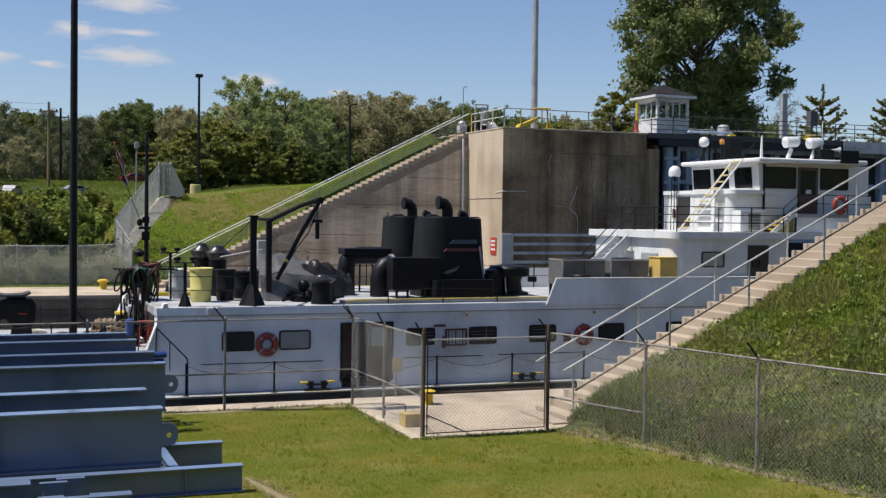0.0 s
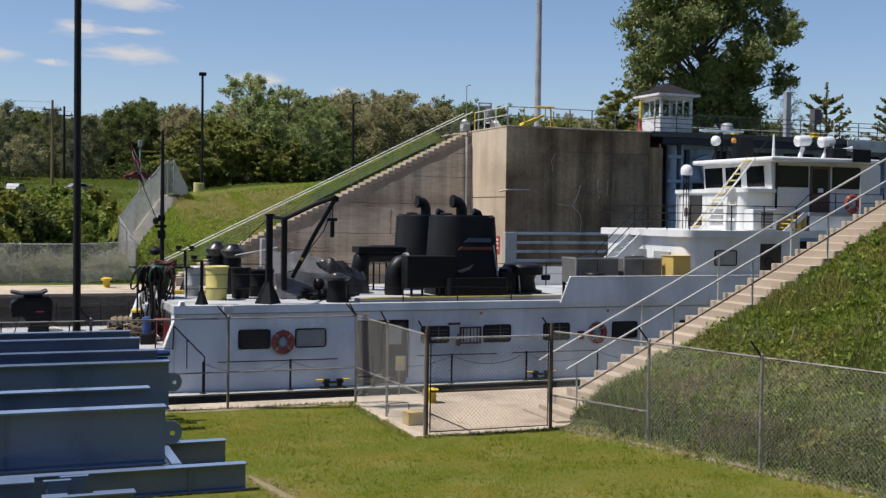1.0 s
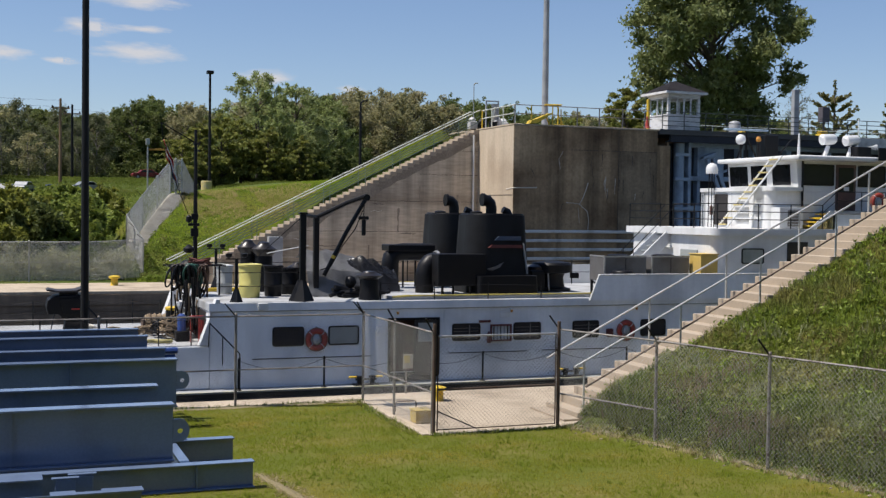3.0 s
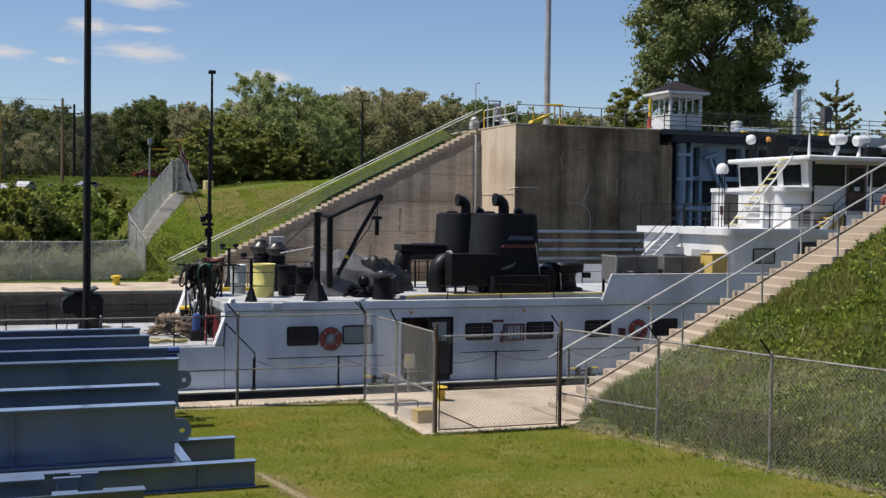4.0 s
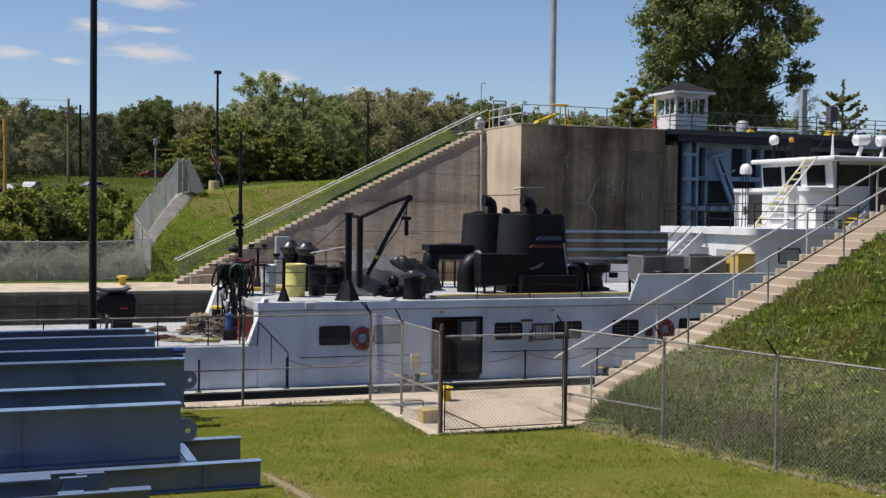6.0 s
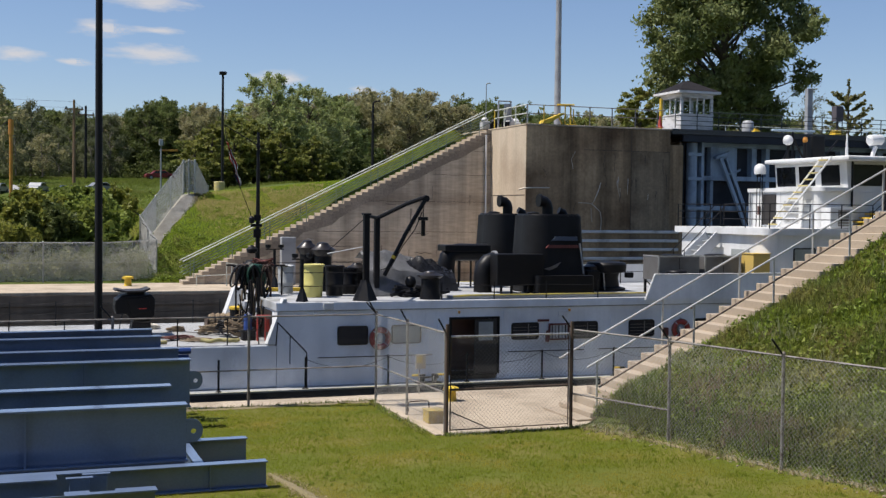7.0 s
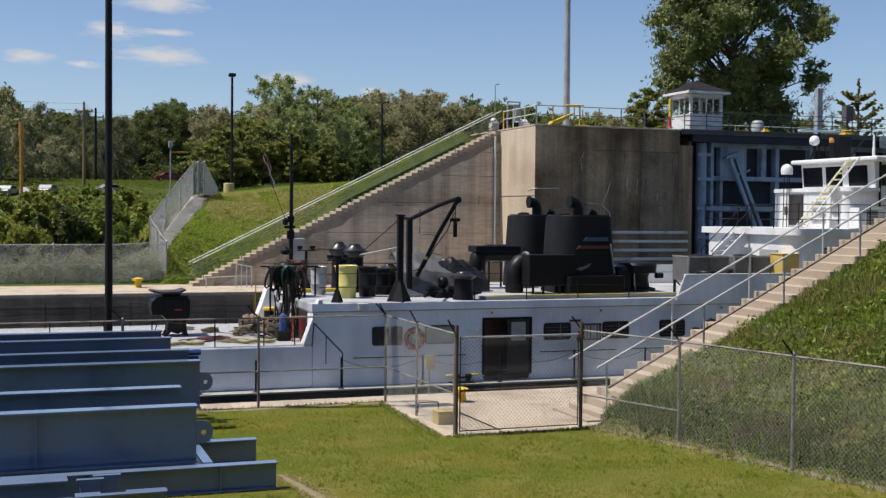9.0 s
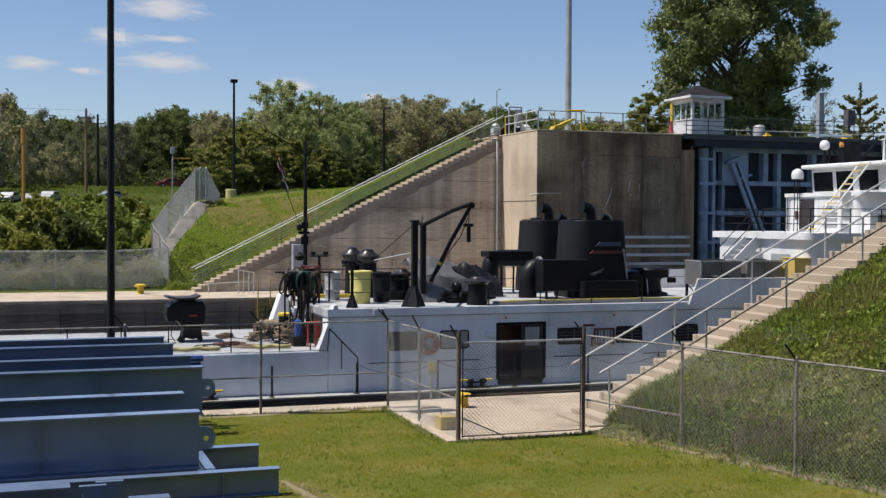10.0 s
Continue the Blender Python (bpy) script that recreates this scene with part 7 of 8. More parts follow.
    for i in range(19):
        u = i / 18
        c = u0.lerp(u1, u)
        w = 0.12 + 0.13 * math.sin(u * 3.1) + 0.03 * math.sin(u * 17)
        rows_.append([bm.verts.new((c.x + w * (k / 4 - 0.3) + 0.03 * math.sin(u * 11 + k), c.y - 0.08 * math.sin(k * 2.2 + u * 4), c.z - 0.05 * k)) for k in range(5)])
    for i, (a, b) in enumerate(zip(rows_, rows_[1:])):
        for k in range(4):
            f = bm.faces.new((a[k], b[k], b[k + 1], a[k + 1]))
            f.material_index = 2 if i > 13 and k < 2 else k % 2
    bmesh.ops.solidify(bm, geom=bm.faces[:], thickness=0.012)
    carried_along.append(solid("flag", bm, [RED, WHITE, NAVY], "furled red, white and blue striped flag", "flag", smooth=180))
    # hoses hung over the after end of the house
    rnd = random.Random(4)
    for k in range(22):
        x = 6.45 + 0.053 * k
        green = 10 <= k <= 14
        h = rnd.uniform(0.65, 1.05) + (0.5 if k > 16 else 0.0)
        lean = rnd.uniform(-0.16, 0.16)
        w = rnd.uniform(0.08, 0.2) + (0.1 if green else 0.0)
        y = 40.55 + rnd.uniform(-0.15, 0.35)
        pts = []
        for i in range(29):
            a = i / 28 * 4 * math.pi
            pts.append((x + w * math.sin(a) + lean * (1 - math.cos(a)), y + 0.1 * math.cos(a * 0.5), 2.66 - h / 2 + h / 2 * math.cos(a) + 0.02 * i / 28))
        mat, word = (GREENHOSE, "dark green") if green else (BROWNHOSE, "brown") if k > 16 or k in (1, 4, 7) else (BLACK, "black")
        carried_along.append(solid("coiled_hose", tube(pts, rnd.uniform(0.024, 0.046), 7, cap=False), mat, "%s rubber hose hung in long loops" % word, "hose", group="hung hoses", smooth=60))
    # longer ends hanging down to the deck below the rack
    for k in range(16):
        x, y = 6.45 + 0.05 * k + rnd.uniform(-0.04, 0.04), 40.0 + rnd.uniform(-0.3, 0.5)
        z1, z0 = rnd.uniform(1.5, 2.3), Z + rnd.uniform(0.05, 0.5)
        pts = [(x + 0.03 * math.sin(i * (0.4 + 0.09 * (k % 5)) + 1.7 * k), y + 0.04 * math.cos(i * 0.5 + 2.3 * k), z1 + (z0 - z1) * i / 9) for i in range(10)]
        mat, word = ((BLACK, "black"), (ROPE, "brown"), (BLACK, "black"), (DARKPOLE, "dark"))[k % 4]
        carried_along.append(solid("hanging_hose", tube(pts, rnd.uniform(0.025, 0.05), 7), mat, "%s hose end hanging down to the deck" % word, "hose", group="hung hoses", smooth=60))
    q = random.Random(12)
    pts = [(7.3 + q.uniform(-0.3, 0.45), 40.9 + q.uniform(-0.15, 0.2), 2.66 + q.uniform(0, 0.22)) for i in range(40)]
    carried_along.append(solid("rope_coil", tube(pts, 0.035, 6), REDROPE, "dull red rope thrown over the rack", "rope", smooth=60))
    r = part("hose_rack", merge(tube([(6.3, 40.8, 2.62), (8.2, 41.2, 2.62)], 0.04, 6), tube([(6.4, 40.8, STERN), (6.4, 40.8, 2.62)], 0.035, 6), tube([(8.1, 41.2, ROOF), (8.1, 41.2, 2.62)], 0.035, 6)), BLACK, boat, "black hose rack")
    part("white_fitting", merge(box(6.5, 7.2, 40.2, 40.35, 1.05, 1.2, 0.03), box(6.75, 6.9, 40.2, 40.35, 0.6, 1.05, 0.03), lathe([(0.1, 0), (0.14, 0.1), (0.14, 0.25), (0.05, 0.3)], 6.6, 40.1, 1.2, 10)), WHITE, r, "white pipe fittings")
    for k in range(3):
        part("red_stand", box(6.74 + 0.26 * k, 6.79 + 0.26 * k, 38.76, 38.81, Z, 1.0, 0.008), RED, boat)
    part("red_panel", box(7.06, 7.25, 38.76, 38.81, Z + 0.3, 0.95, 0.01), RED, boat, "red painted panel")
    part("red_stand_bar", box(6.72, 7.32, 38.74, 38.84, 1.004, 1.08, 0.01), RED, boat)
    carried_along.append(solid("drum", lathe([(0.14, 0), (0.14, 0.5), (0.05, 0.56)], 6.5, 39.1, Z + 0.35, 12), BLUEPLASTIC, "small blue plastic drum on the stern deck", "drum", smooth=40))
    b = thing("deck_bin", 6.55, 41.2, Z, "black bin with a yellow lid on the stern deck", "bin")
    part("body", lathe([(0.24, 0), (0.28, 0.04), (0.29, 0.855), (0.0, 0.857)], 6.55, 41.2, Z, 16), BLACK, b, smooth=40)
    part("lid", lathe([(0.3, 0.86), (0.32, 0.88), (0.32, 0.95), (0.28, 0.97), (0.0, 0.98)], 6.55, 41.2, Z, 16), YELLOW, b, "yellow lid", smooth=40)
    carried_along.append(b)
    carried_along.append(solid("crate", box(6.3, 6.75, 38.95, 39.35, Z, Z + 0.345, 0.02), DARKPOLE, "dark steel crate on the stern deck", "crate"))
    w = thing("rope_winch", 6.05, 42.0, Z, "rusty deck winch wound with brown rope", "winch")
    part("frame", merge(box(5.55, 5.62, 41.65, 42.35, Z, Z + 0.5, 0.01), box(6.5, 6.57, 41.65, 42.35, Z, Z + 0.5, 0.01), box(5.621, 6.499, 41.65, 41.72, Z, Z + 0.1)), RUSTY, w)
    part("drum", tube([(5.63, 42.0, Z + 0.38), (6.49, 42.0, Z + 0.38)], 0.18, 14), RUSTY, w)
    for k in range(13):
        part("rope_turn", torus(5.68 + 0.062 * k, 42.0, Z + 0.38, 0.22 + 0.025 * (k % 3), 0.04, "x", 16, 6), ROPE, w)
    carried_along.append(w)

    def rope_heap(x, y, n, r, seed, mat, label, thick=0.03, h=0.35):
        pts = []
        for i in range(2 * n):
            a = i * 0.52
            rr = r * (0.62 + 0.55 * noise.noise((i * 0.11, seed, 0)))
            up = 0.5 + 0.9 * noise.noise((i * 0.17, seed, 5))
            pts.append((x + rr * math.cos(a) * 1.2 + 0.3 * r * noise.noise((i * 0.05, seed, 9)), y + rr * math.sin(a), Z + thick + max(0.0, h * up * (1 - 0.6 * rr / r))))
        carried_along.append(solid("rope", tube(pts, thick, 6), mat, label, "rope", group="ropes on deck", smooth=60))
    rope_heap(5.55, 41.2, 80, 0.42, 1, ROPE, "heap of frayed brown rope on the stern deck", 0.026, 0.5)
    rope_heap(6.3, 39.9, 110, 0.5, 2, ROPE, "tangle of worn rope and wire beside the house", 0.02, 1.1)
    rope_heap(6.1, 40.4, 60, 0.42, 8, BLACK, "tangle of dark cable beside the house", 0.03, 0.9)
    rope_heap(6.75, 40.5, 70, 0.4, 9, GALVBIN, "tangle of pale hose ends beside the house", 0.025, 1.3)
    rope_heap(6.95, 40.2, 70, 0.35, 10, REDROPE, "bundle of dull red line beside the house", 0.022, 1.2)
    rope_heap(4.6, 42.6, 60, 0.35, 3, ROPE, "small heap of brown rope on deck", 0.022, 0.2)
    rope_heap(3.9, 39.7, 40, 0.7, 5, DARKPOLE, "dark loose line across the stern deck", 0.012, 0.05)
    rope_heap(1.7, 40.5, 70, 0.5, 6, ROPE, "worn rope piled by the deck motor", 0.035, 0.4)
    rope_heap(3.75, 43.6, 50, 0.4, 16, PALEROPE, "pale rope behind the deck motor", 0.035, 0.2)
    rope_heap(4.3, 40.1, 60, 0.5, 17, REDROPE, "loose dull red and brown line on the deck", 0.02, 0.12)
    rope_heap(4.9, 39.2, 70, 0.5, 18, ROPE, "loose brown line on the deck", 0.02, 0.1)
    for x0, x1, y, s in ((2.2, 3.75, 38.5, 1), (4.9, 6.1, 38.55, 2), (-0.6, 1.3, 38.5, 3)):
        q = random.Random(s)
        pts = [(x0 + (x1 - x0) * k / 12, y + 0.12 * math.sin(k * 0.9 + s), Z + 0.07 + 0.02 * q.random()) for k in range(13)]
        carried_along.append(solid("yellow_hose", tube(pts, 0.065, 8), HOSEYELLOW, "flat dull yellow hose laid along the deck edge", "hose", group="hoses on deck", smooth=60))


stern_gear()

# ---- trees, bushes and grass ----
def leaf_cloud(rs, centres, n, size, squash=0.8, droop=0.0):
    """Vertices and faces of many small leaf clumps round the given centres (x, y, z, radius)."""
    c = np.array(centres)
    w = c[:, 3] ** 2
    pick = rs.choice(len(c), n, p=w / w.sum())
    d = rs.normal(size=(n, 3))
    d /= np.linalg.norm(d, axis=1)[:, None]
    rad = c[pick, 3] * rs.random(n) ** 0.4 * (1 + 0.28 * rs.normal(size=n))
    p = c[pick, :3] + d * rad[:, None] * np.array([1, 1, squash])
    a = rs.normal(size=(n, 3))
    a /= np.linalg.norm(a, axis=1)[:, None]
    b = np.cross(a, rs.normal(size=(n, 3)))
    b /= np.linalg.norm(b, axis=1)[:, None]
    s = 1.2 * size * (0.6 + 0.8 * rs.random(n))[:, None]
    v = np.stack([p - a * s, p + b * s * 0.8, p + a * s], 1).reshape(-1, 3)
    f = np.arange(3 * n).reshape(-1, 3)
    return v, f


def mesh_np(name, v, f, mat):
    me = bpy.data.meshes.new(name)
    me.vertices.add(len(v))
    me.vertices.foreach_set("co", np.asarray(v, dtype=np.float32).ravel())
    k = f.shape[1]
    me.loops.add(f.size)
    me.loops.foreach_set("vertex_index", f.astype(np.int32).ravel())
    me.polygons.add(len(f))
    me.polygons.foreach_set("loop_start", np.arange(0, f.size, k, dtype=np.int32))
    me.polygons.foreach_set("loop_total", np.full(len(f), k, dtype=np.int32))
    me.update(calc_edges=True)
    me.validate()
    me.materials.append(mat)
    return me


def tree(name, seed, h, r, leaves, size, mat, label, category="tree", low=0.2, lobes=16, squash=0.85, bare=False, group="", trunk_r=0.02, lobe=0.30, twigs=4):
    """A tapered trunk with limbs and a crown of many leaf clumps; built at the origin."""
    rs = np.random.RandomState(seed)
    q = random.Random(seed)
    t = thing(name, 0, 0, 0, label, category, group)
    bm = tube([(0, 0, -0.3), (0.02 * h * q.uniform(-1, 1), 0, h * 0.3), (0.03 * h * q.uniform(-1, 1), 0.02 * h, h * 0.62), (0, 0, h * 0.9)], 1, 8, radii=[trunk_r * h * 1.3, trunk_r * h, trunk_r * h * 0.55, trunk_r * h * 0.12])
    centres = []
    for k in range(lobes):
        u = low + (1 - low) * (k + 0.5) / lobes
        wide = math.sin(math.pi * min(1.0, (u - low) / (1 - low) * 0.85 + 0.12)) ** 0.7
        a = k * 2.4 + q.uniform(-0.5, 0.5)
        rr = r * wide * q.uniform(0.3, 0.92)
        lr = r * lobe * q.uniform(0.6, 1.15) * (0.6 + 0.4 * wide)
        c = (rr * math.cos(a), rr * math.sin(a), h * u * 0.93)
        centres.append((*c, lr))
        z0 = max(h * 0.15, c[2] - rr * 0.7)
        tube([(0, 0, z0), (c[0] * 0.5, c[1] * 0.5, (z0 + c[2]) / 2 + 0.03 * h), c], 1, 5, bm, radii=[trunk_r * h * 0.45, trunk_r * h * 0.25, trunk_r * h * 0.08])
        for j in range(twigs):
            e = (c[0] + lr * q.uniform(-1.3, 1.3), c[1] + lr * q.uniform(-1.3, 1.3), c[2] + lr * q.uniform(-0.5, 1.3))
            tube([c, e], 1, 4, bm, radii=[trunk_r * h * 0.09, trunk_r * h * 0.03])
            if bare:
                for i in range(5):
                    g = [e[n] + 0.45 * lr * q.uniform(-1, 1) for n in range(3)]
                    tube([e, g], 1, 3, bm, radii=[trunk_r * h * 0.045, trunk_r * h * 0.015])
            else:
                centres.append((*e, lr * q.uniform(0.3, 0.55)))
    part("trunk", bm, TWIG if bare else BARK, t)
    v, f = leaf_cloud(rs, centres, leaves, size, squash)
    ob = new("crown", mesh_np("crown", v, f, mat))
    ob.parent = t
    return t


def conifer(name, seed, h, r, mat, label):
    """An open pine: whorls of rising limbs sleeved in needles on their outer half."""
    rs, q = np.random.RandomState(seed), random.Random(seed)
    t = thing(name, 0, 0, 0, label, "pine tree", "pines")
    bm = tube([(0, 0, -0.3), (0.05, 0, h * 0.5), (0.1, 0, h * 0.97)], 1, 7, radii=[0.02 * h, 0.013 * h, 0.003 * h])
    centres = [(0.1 + q.uniform(-0.08, 0.08), q.uniform(-0.08, 0.08), h * (0.86 + 0.025 * k), 0.16) for k in range(6)]
    n = 8
    for k in range(n):
        z = h * (0.12 + 0.74 * k / n)
        reach = 1.3 * r * (1.1 - k / n) ** 0.65 + 0.2
        for j in range(5):
            a = j * 1.257 + k * 0.6 + q.uniform(-0.25, 0.25)
            l = reach * q.uniform(0.7, 1.15)
            rise = l * (0.16 + 0.5 * k / n) * q.uniform(0.8, 1.2)
            at = lambda u: (l * u * math.cos(a), l * u * math.sin(a), z + rise * (0.35 * u + 0.65 * u * u))
            tube([at(0), at(0.5), at(1)], 1, 4, bm, radii=[0.006 * h, 0.004 * h, 0.001 * h])
            for i in range(7):
                u = 0.34 + 0.11 * i
                centres.append((*at(u), 0.17 + 0.05 * math.sin(i)))
            for side in (-0.5, 0.5):
                e = at(0.7)
                g = (e[0] + 0.28 * l * math.cos(a + side * 2), e[1] + 0.28 * l * math.sin(a + side * 2), e[2] + 0.12 * l)
                tube([at(0.55), g], 1, 3, bm, radii=[0.002 * h, 0.001 * h])
                centres.extend([(*g, 0.17), ((e[0] + g[0]) / 2, (e[1] + g[1]) / 2, (e[2] + g[2]) / 2, 0.15)])
    part("trunk", bm, BARK, t)
    v, f = leaf_cloud(rs, [(x, y, z, 0.9 * r_) for x, y, z, r_ in centres], 26000, 0.11, 0.7)
    ob = new("crown", mesh_np("crown", v, f, mat))
    ob.parent = t
    return t


def put(t, x, y, z=None, s=1.0, turn=0.0):
    t.location = (x, y, (ground_height(x, y) if z is None else z))
    t.rotation_euler = (0, 0, turn)
    t.scale = (s, s, s)
    return t


def copy_at(t, x, y, s, turn, label="", squeeze=1.0):
    z = ground_height(x, y)
    c = copy_thing(t, pose(x, y, z, 0, 0, math.degrees(turn)))
    c.scale = (s * squeeze, s * squeeze, s)
    if label:
        tagged(c, label)
    return c


def far_woods():
    kinds = []
    specs = ((11, LEAF_A, "leafy mid-green tree at the edge of the woods", 0.12), (12, LEAF_B, "grey-green tree just coming into leaf", 0.14), (13, LEAF_A, "broad green tree in the wood edge", 0.16), (14, LEAF_A, "rounded green tree in the wood edge", 0.1), (15, LEAF_B, "tall thin-leaved tree in the wood edge", 0.14), (16, LEAF_C, "dark green tree in the wood edge", 0.1))
    for i, (seed, mat, label, low) in enumerate(specs):
        n = 12500 if mat is LEAF_B else 15500
        kinds.append(tree("tree", seed, 16.0, 5.6, n, 0.20, mat, label, low=low, lobes=38, lobe=0.27, twigs=2, group="wood edge", trunk_r=0.013))
    prof = [(-80, 26), (-20, 27), (-3.5, 27), (1.6, 24), (9, 24), (16, 23.4), (21, 23), (24, 26), (31.5, 28.6), (36, 26.5), (39.5, 25), (45, 27), (57, 29), (63, 28.5), (68, 29.8), (80, 32), (87, 30), (94, 30), (110, 28), (150, 28), (260, 30)]

    def top(x):
        for (a, za), (b, zb) in zip(prof, prof[1:]):
            if a <= x <= b:
                return za + (zb - za) * (x - a) / (b - a)
        return 24
    q = random.Random(21)
    first = [True] * len(kinds)
    x = -40.0
    order = []
    while x < 188:
        for y in (q.uniform(232, 244), q.uniform(246, 254), q.uniform(258, 275))[:: 1 if x < 40 else 2]:
            order.append((x + q.uniform(-2, 2), y))
        x += q.uniform(4.6, 6.2)
    for x, y in order:
        xx = x * 240 / y
        if xx < 25:
            w = (4, 1, 3, 2, 1, 3)
        elif xx < 44:
            w = (5, 1, 4, 1, 1, 1)
        elif xx < 95:
            w = (1, 5, 1, 1, 5, 0)
        else:
            w = (2, 2, 2, 1, 2, 2)
        k = q.choices(range(len(kinds)), w)[0]
        z0 = ground_height(x, y)
        want = (4.6 + (top(xx) - 4.6) * y / 240 - z0) * q.uniform(0.88, 1.04)
        s, turn = want / 16.0, q.uniform(0, 6.28)
        if first[k]:
            first[k] = False
            put(kinds[k], x, y, None, s, turn)
        else:
            copy_at(kinds[k], x, y, s, turn)
    for k in range(len(kinds)):
        if first[k]:
            put(kinds[k], -60 + 5 * k, 280, None, 1.2, 0)
    # dense low growth under the wood edge
    rs = np.random.RandomState(5)
    cs = []
    for i in range(640):
        x, y = rs.uniform(-90, 220), rs.uniform(224, 262)
        cs.append((x, y, ground_height(x, y) + rs.uniform(-0.2, 3.2), rs.uniform(1.2, 2.6)))
    for i in range(420):
        x, y = rs.uniform(-90, 220), rs.uniform(228, 250)
        cs.append((x, y, ground_height(x, y) + rs.uniform(-0.4, 1.2), rs.uniform(1.0, 1.8)))
    v, f = leaf_cloud(rs, cs, 150000, 0.26, 0.9)
    ob = new("undergrowth", mesh_np("undergrowth", v, f, LEAF_C))
    tagged(ob, "dense dark undergrowth below the wood edge", "undergrowth", kind="stuff")


far_woods()


def near_hill_shrubs():
    q = random.Random(31)
    a = tree("shrub", 41, 6.0, 3.0, 9500, 0.15, YEW, "dense yellowish-green yew shrub on the hill", "shrub", low=0.05, lobes=24, squash=0.35, lobe=0.24, group="shrubs on the hill", trunk_r=0.02)
    b = tree("shrub", 42, 6.0, 3.2, 9000, 0.18, LEAF_C, "dense dark green shrub on the hill", "shrub", low=0.05, lobes=18, group="shrubs on the hill", trunk_r=0.02)
    spots = [(17.6, 122, 0.85, 0), (20.0, 126, 1.15, 0), (22.6, 128, 1.28, 0), (25.3, 131, 1.25, 0), (27.8, 128, 1.0, 0), (29.5, 132, 1.05, 1), (31.8, 130, 0.9, 0), (34.5, 134, 0.8, 1), (38, 136, 0.75, 1), (41.5, 138, 0.8, 1), (45, 140, 0.75, 0), (49, 142, 0.8, 1), (53, 145, 0.75, 1), (57, 146, 0.8, 1), (61, 148, 0.8, 1), (65, 150, 0.8, 1), (70, 150, 0.9, 1)]
    used = {0: False, 1: False}
    for x, y, s, k in spots:
        t = (a, b)[k]
        if not used[k]:
            used[k] = True
            put(t, x, y, None, s, q.uniform(0, 6))
        else:
            copy_at(t, x, y, s, q.uniform(0, 6))
    # leafy tree with a light crown behind them
    t = tree("tree", 44, 15.5, 6.2, 20000, 0.145, LEAF_B2, "tall airy light-green tree behind the hill", low=0.15, lobes=46, trunk_r=0.012, lobe=0.17, twigs=6)
    put(t, 34.2, 165, None, 1.12, 0.5)
    copy_at(t, 41.0, 170, 1.02, 2.0)
    copy_at(t, 47.5, 178, 0.9, 4.0)
    copy_at(t, 37.5, 176, 0.8, 5.0)
    haze = tree("tree", 47, 15, 5.2, 9000, 0.16, GREYTREE, "grey-brown budding tree before the wood edge", low=0.06, lobes=30, lobe=0.26, bare=True, trunk_r=0.010, twigs=3)
    put(haze, 17.0, 226, None, 0.85, 0.3)
    t = tree("tree", 46, 15, 5.5, 1800, 0.3, LEAF_B, "bare grey tree with few leaves", low=0.2, lobes=22, bare=True, trunk_r=0.012)
    put(t, -3.2, 186, None, 0.95, 0.0)
    for x, y, sc, a in ((0.5, 215, 0.8, 1.0), (7.5, 214, 0.62, 2.0), (13.0, 218, 0.7, 3.0), (3.0, 222, 0.95, 4.4), (10.2, 224, 0.9, 5.1)):
        copy_at(haze, x, y, sc, a)
    copy_at(t, 4.4, 196, 0.5, 1.5, "small bare grey tree at the wood edge", 1.2)
    copy_at(t, -11.0, 185, 1.1, 3.5)
    t = tree("tree", 49, 13, 6, 9000, 0.3, LEAF_C, "dark green spreading tree at the car park", low=0.1, lobes=20, trunk_r=0.014)
    put(t, -12.5, 150, None, 1.0, 0.0)
    copy_at(t, -20.0, 155, 1.1, 2.0)


near_hill_shrubs()


def bushes():
    """Bushes behind the far fence."""
    q = random.Random(51)
    kinds = [tree("bush", 60 + i, 3.0, 1.7, 7500, 0.12, m, lab, "bush", low=0.03, lobes=14, group="bushes behind the fence", trunk_r=0.012) for i, (m, lab) in enumerate(((LEAF_BUSH, "leafy green bush behind the far fence"), (LEAF_D, "light green bush behind the far fence"), (LEAF_C, "dark green bush behind the far fence")))]
    used = [False] * 3
    for row, (y0, s0) in enumerate(((73.5, 0.9), (76.5, 1.3), (80.5, 1.48), (85, 1.48), (90, 1.46))):
        x = -14.0
        while x < (5.6, 5.6, 6.0, 6.6, 7.2)[row]:
            k = q.choices(range(3), (6, 3, 1))[0]
            y, s, a = y0 + q.uniform(-1, 1), s0 * q.uniform(0.75, 1.2), q.uniform(0, 6)
            if not used[k]:
                used[k] = True
                put(kinds[k], x, y, None, s, a)
            else:
                copy_at(kinds[k], x, y, s, a)
            x += q.uniform(1.5, 2.3)


    # pale weeds along the foot of the far fence
    rs = np.random.RandomState(77)
    cs = []
    for i in range(900):
        x, y = rs.uniform(-16, 7.6), 70.1 + rs.gamma(1.6, 0.7)
        cs.append((x, y, ground_height(float(x), float(y)) + rs.uniform(0.0, 1.0) + rs.random() ** 3, rs.uniform(0.12, 0.4)))
    v, f = leaf_cloud(rs, cs, 60000, 0.05, 1.3)
    tagged(new("fence_weeds", mesh_np("fence_weeds", v, f, PALEWEED)), "pale weeds along the far fence", "weeds", kind="stuff")


bushes()


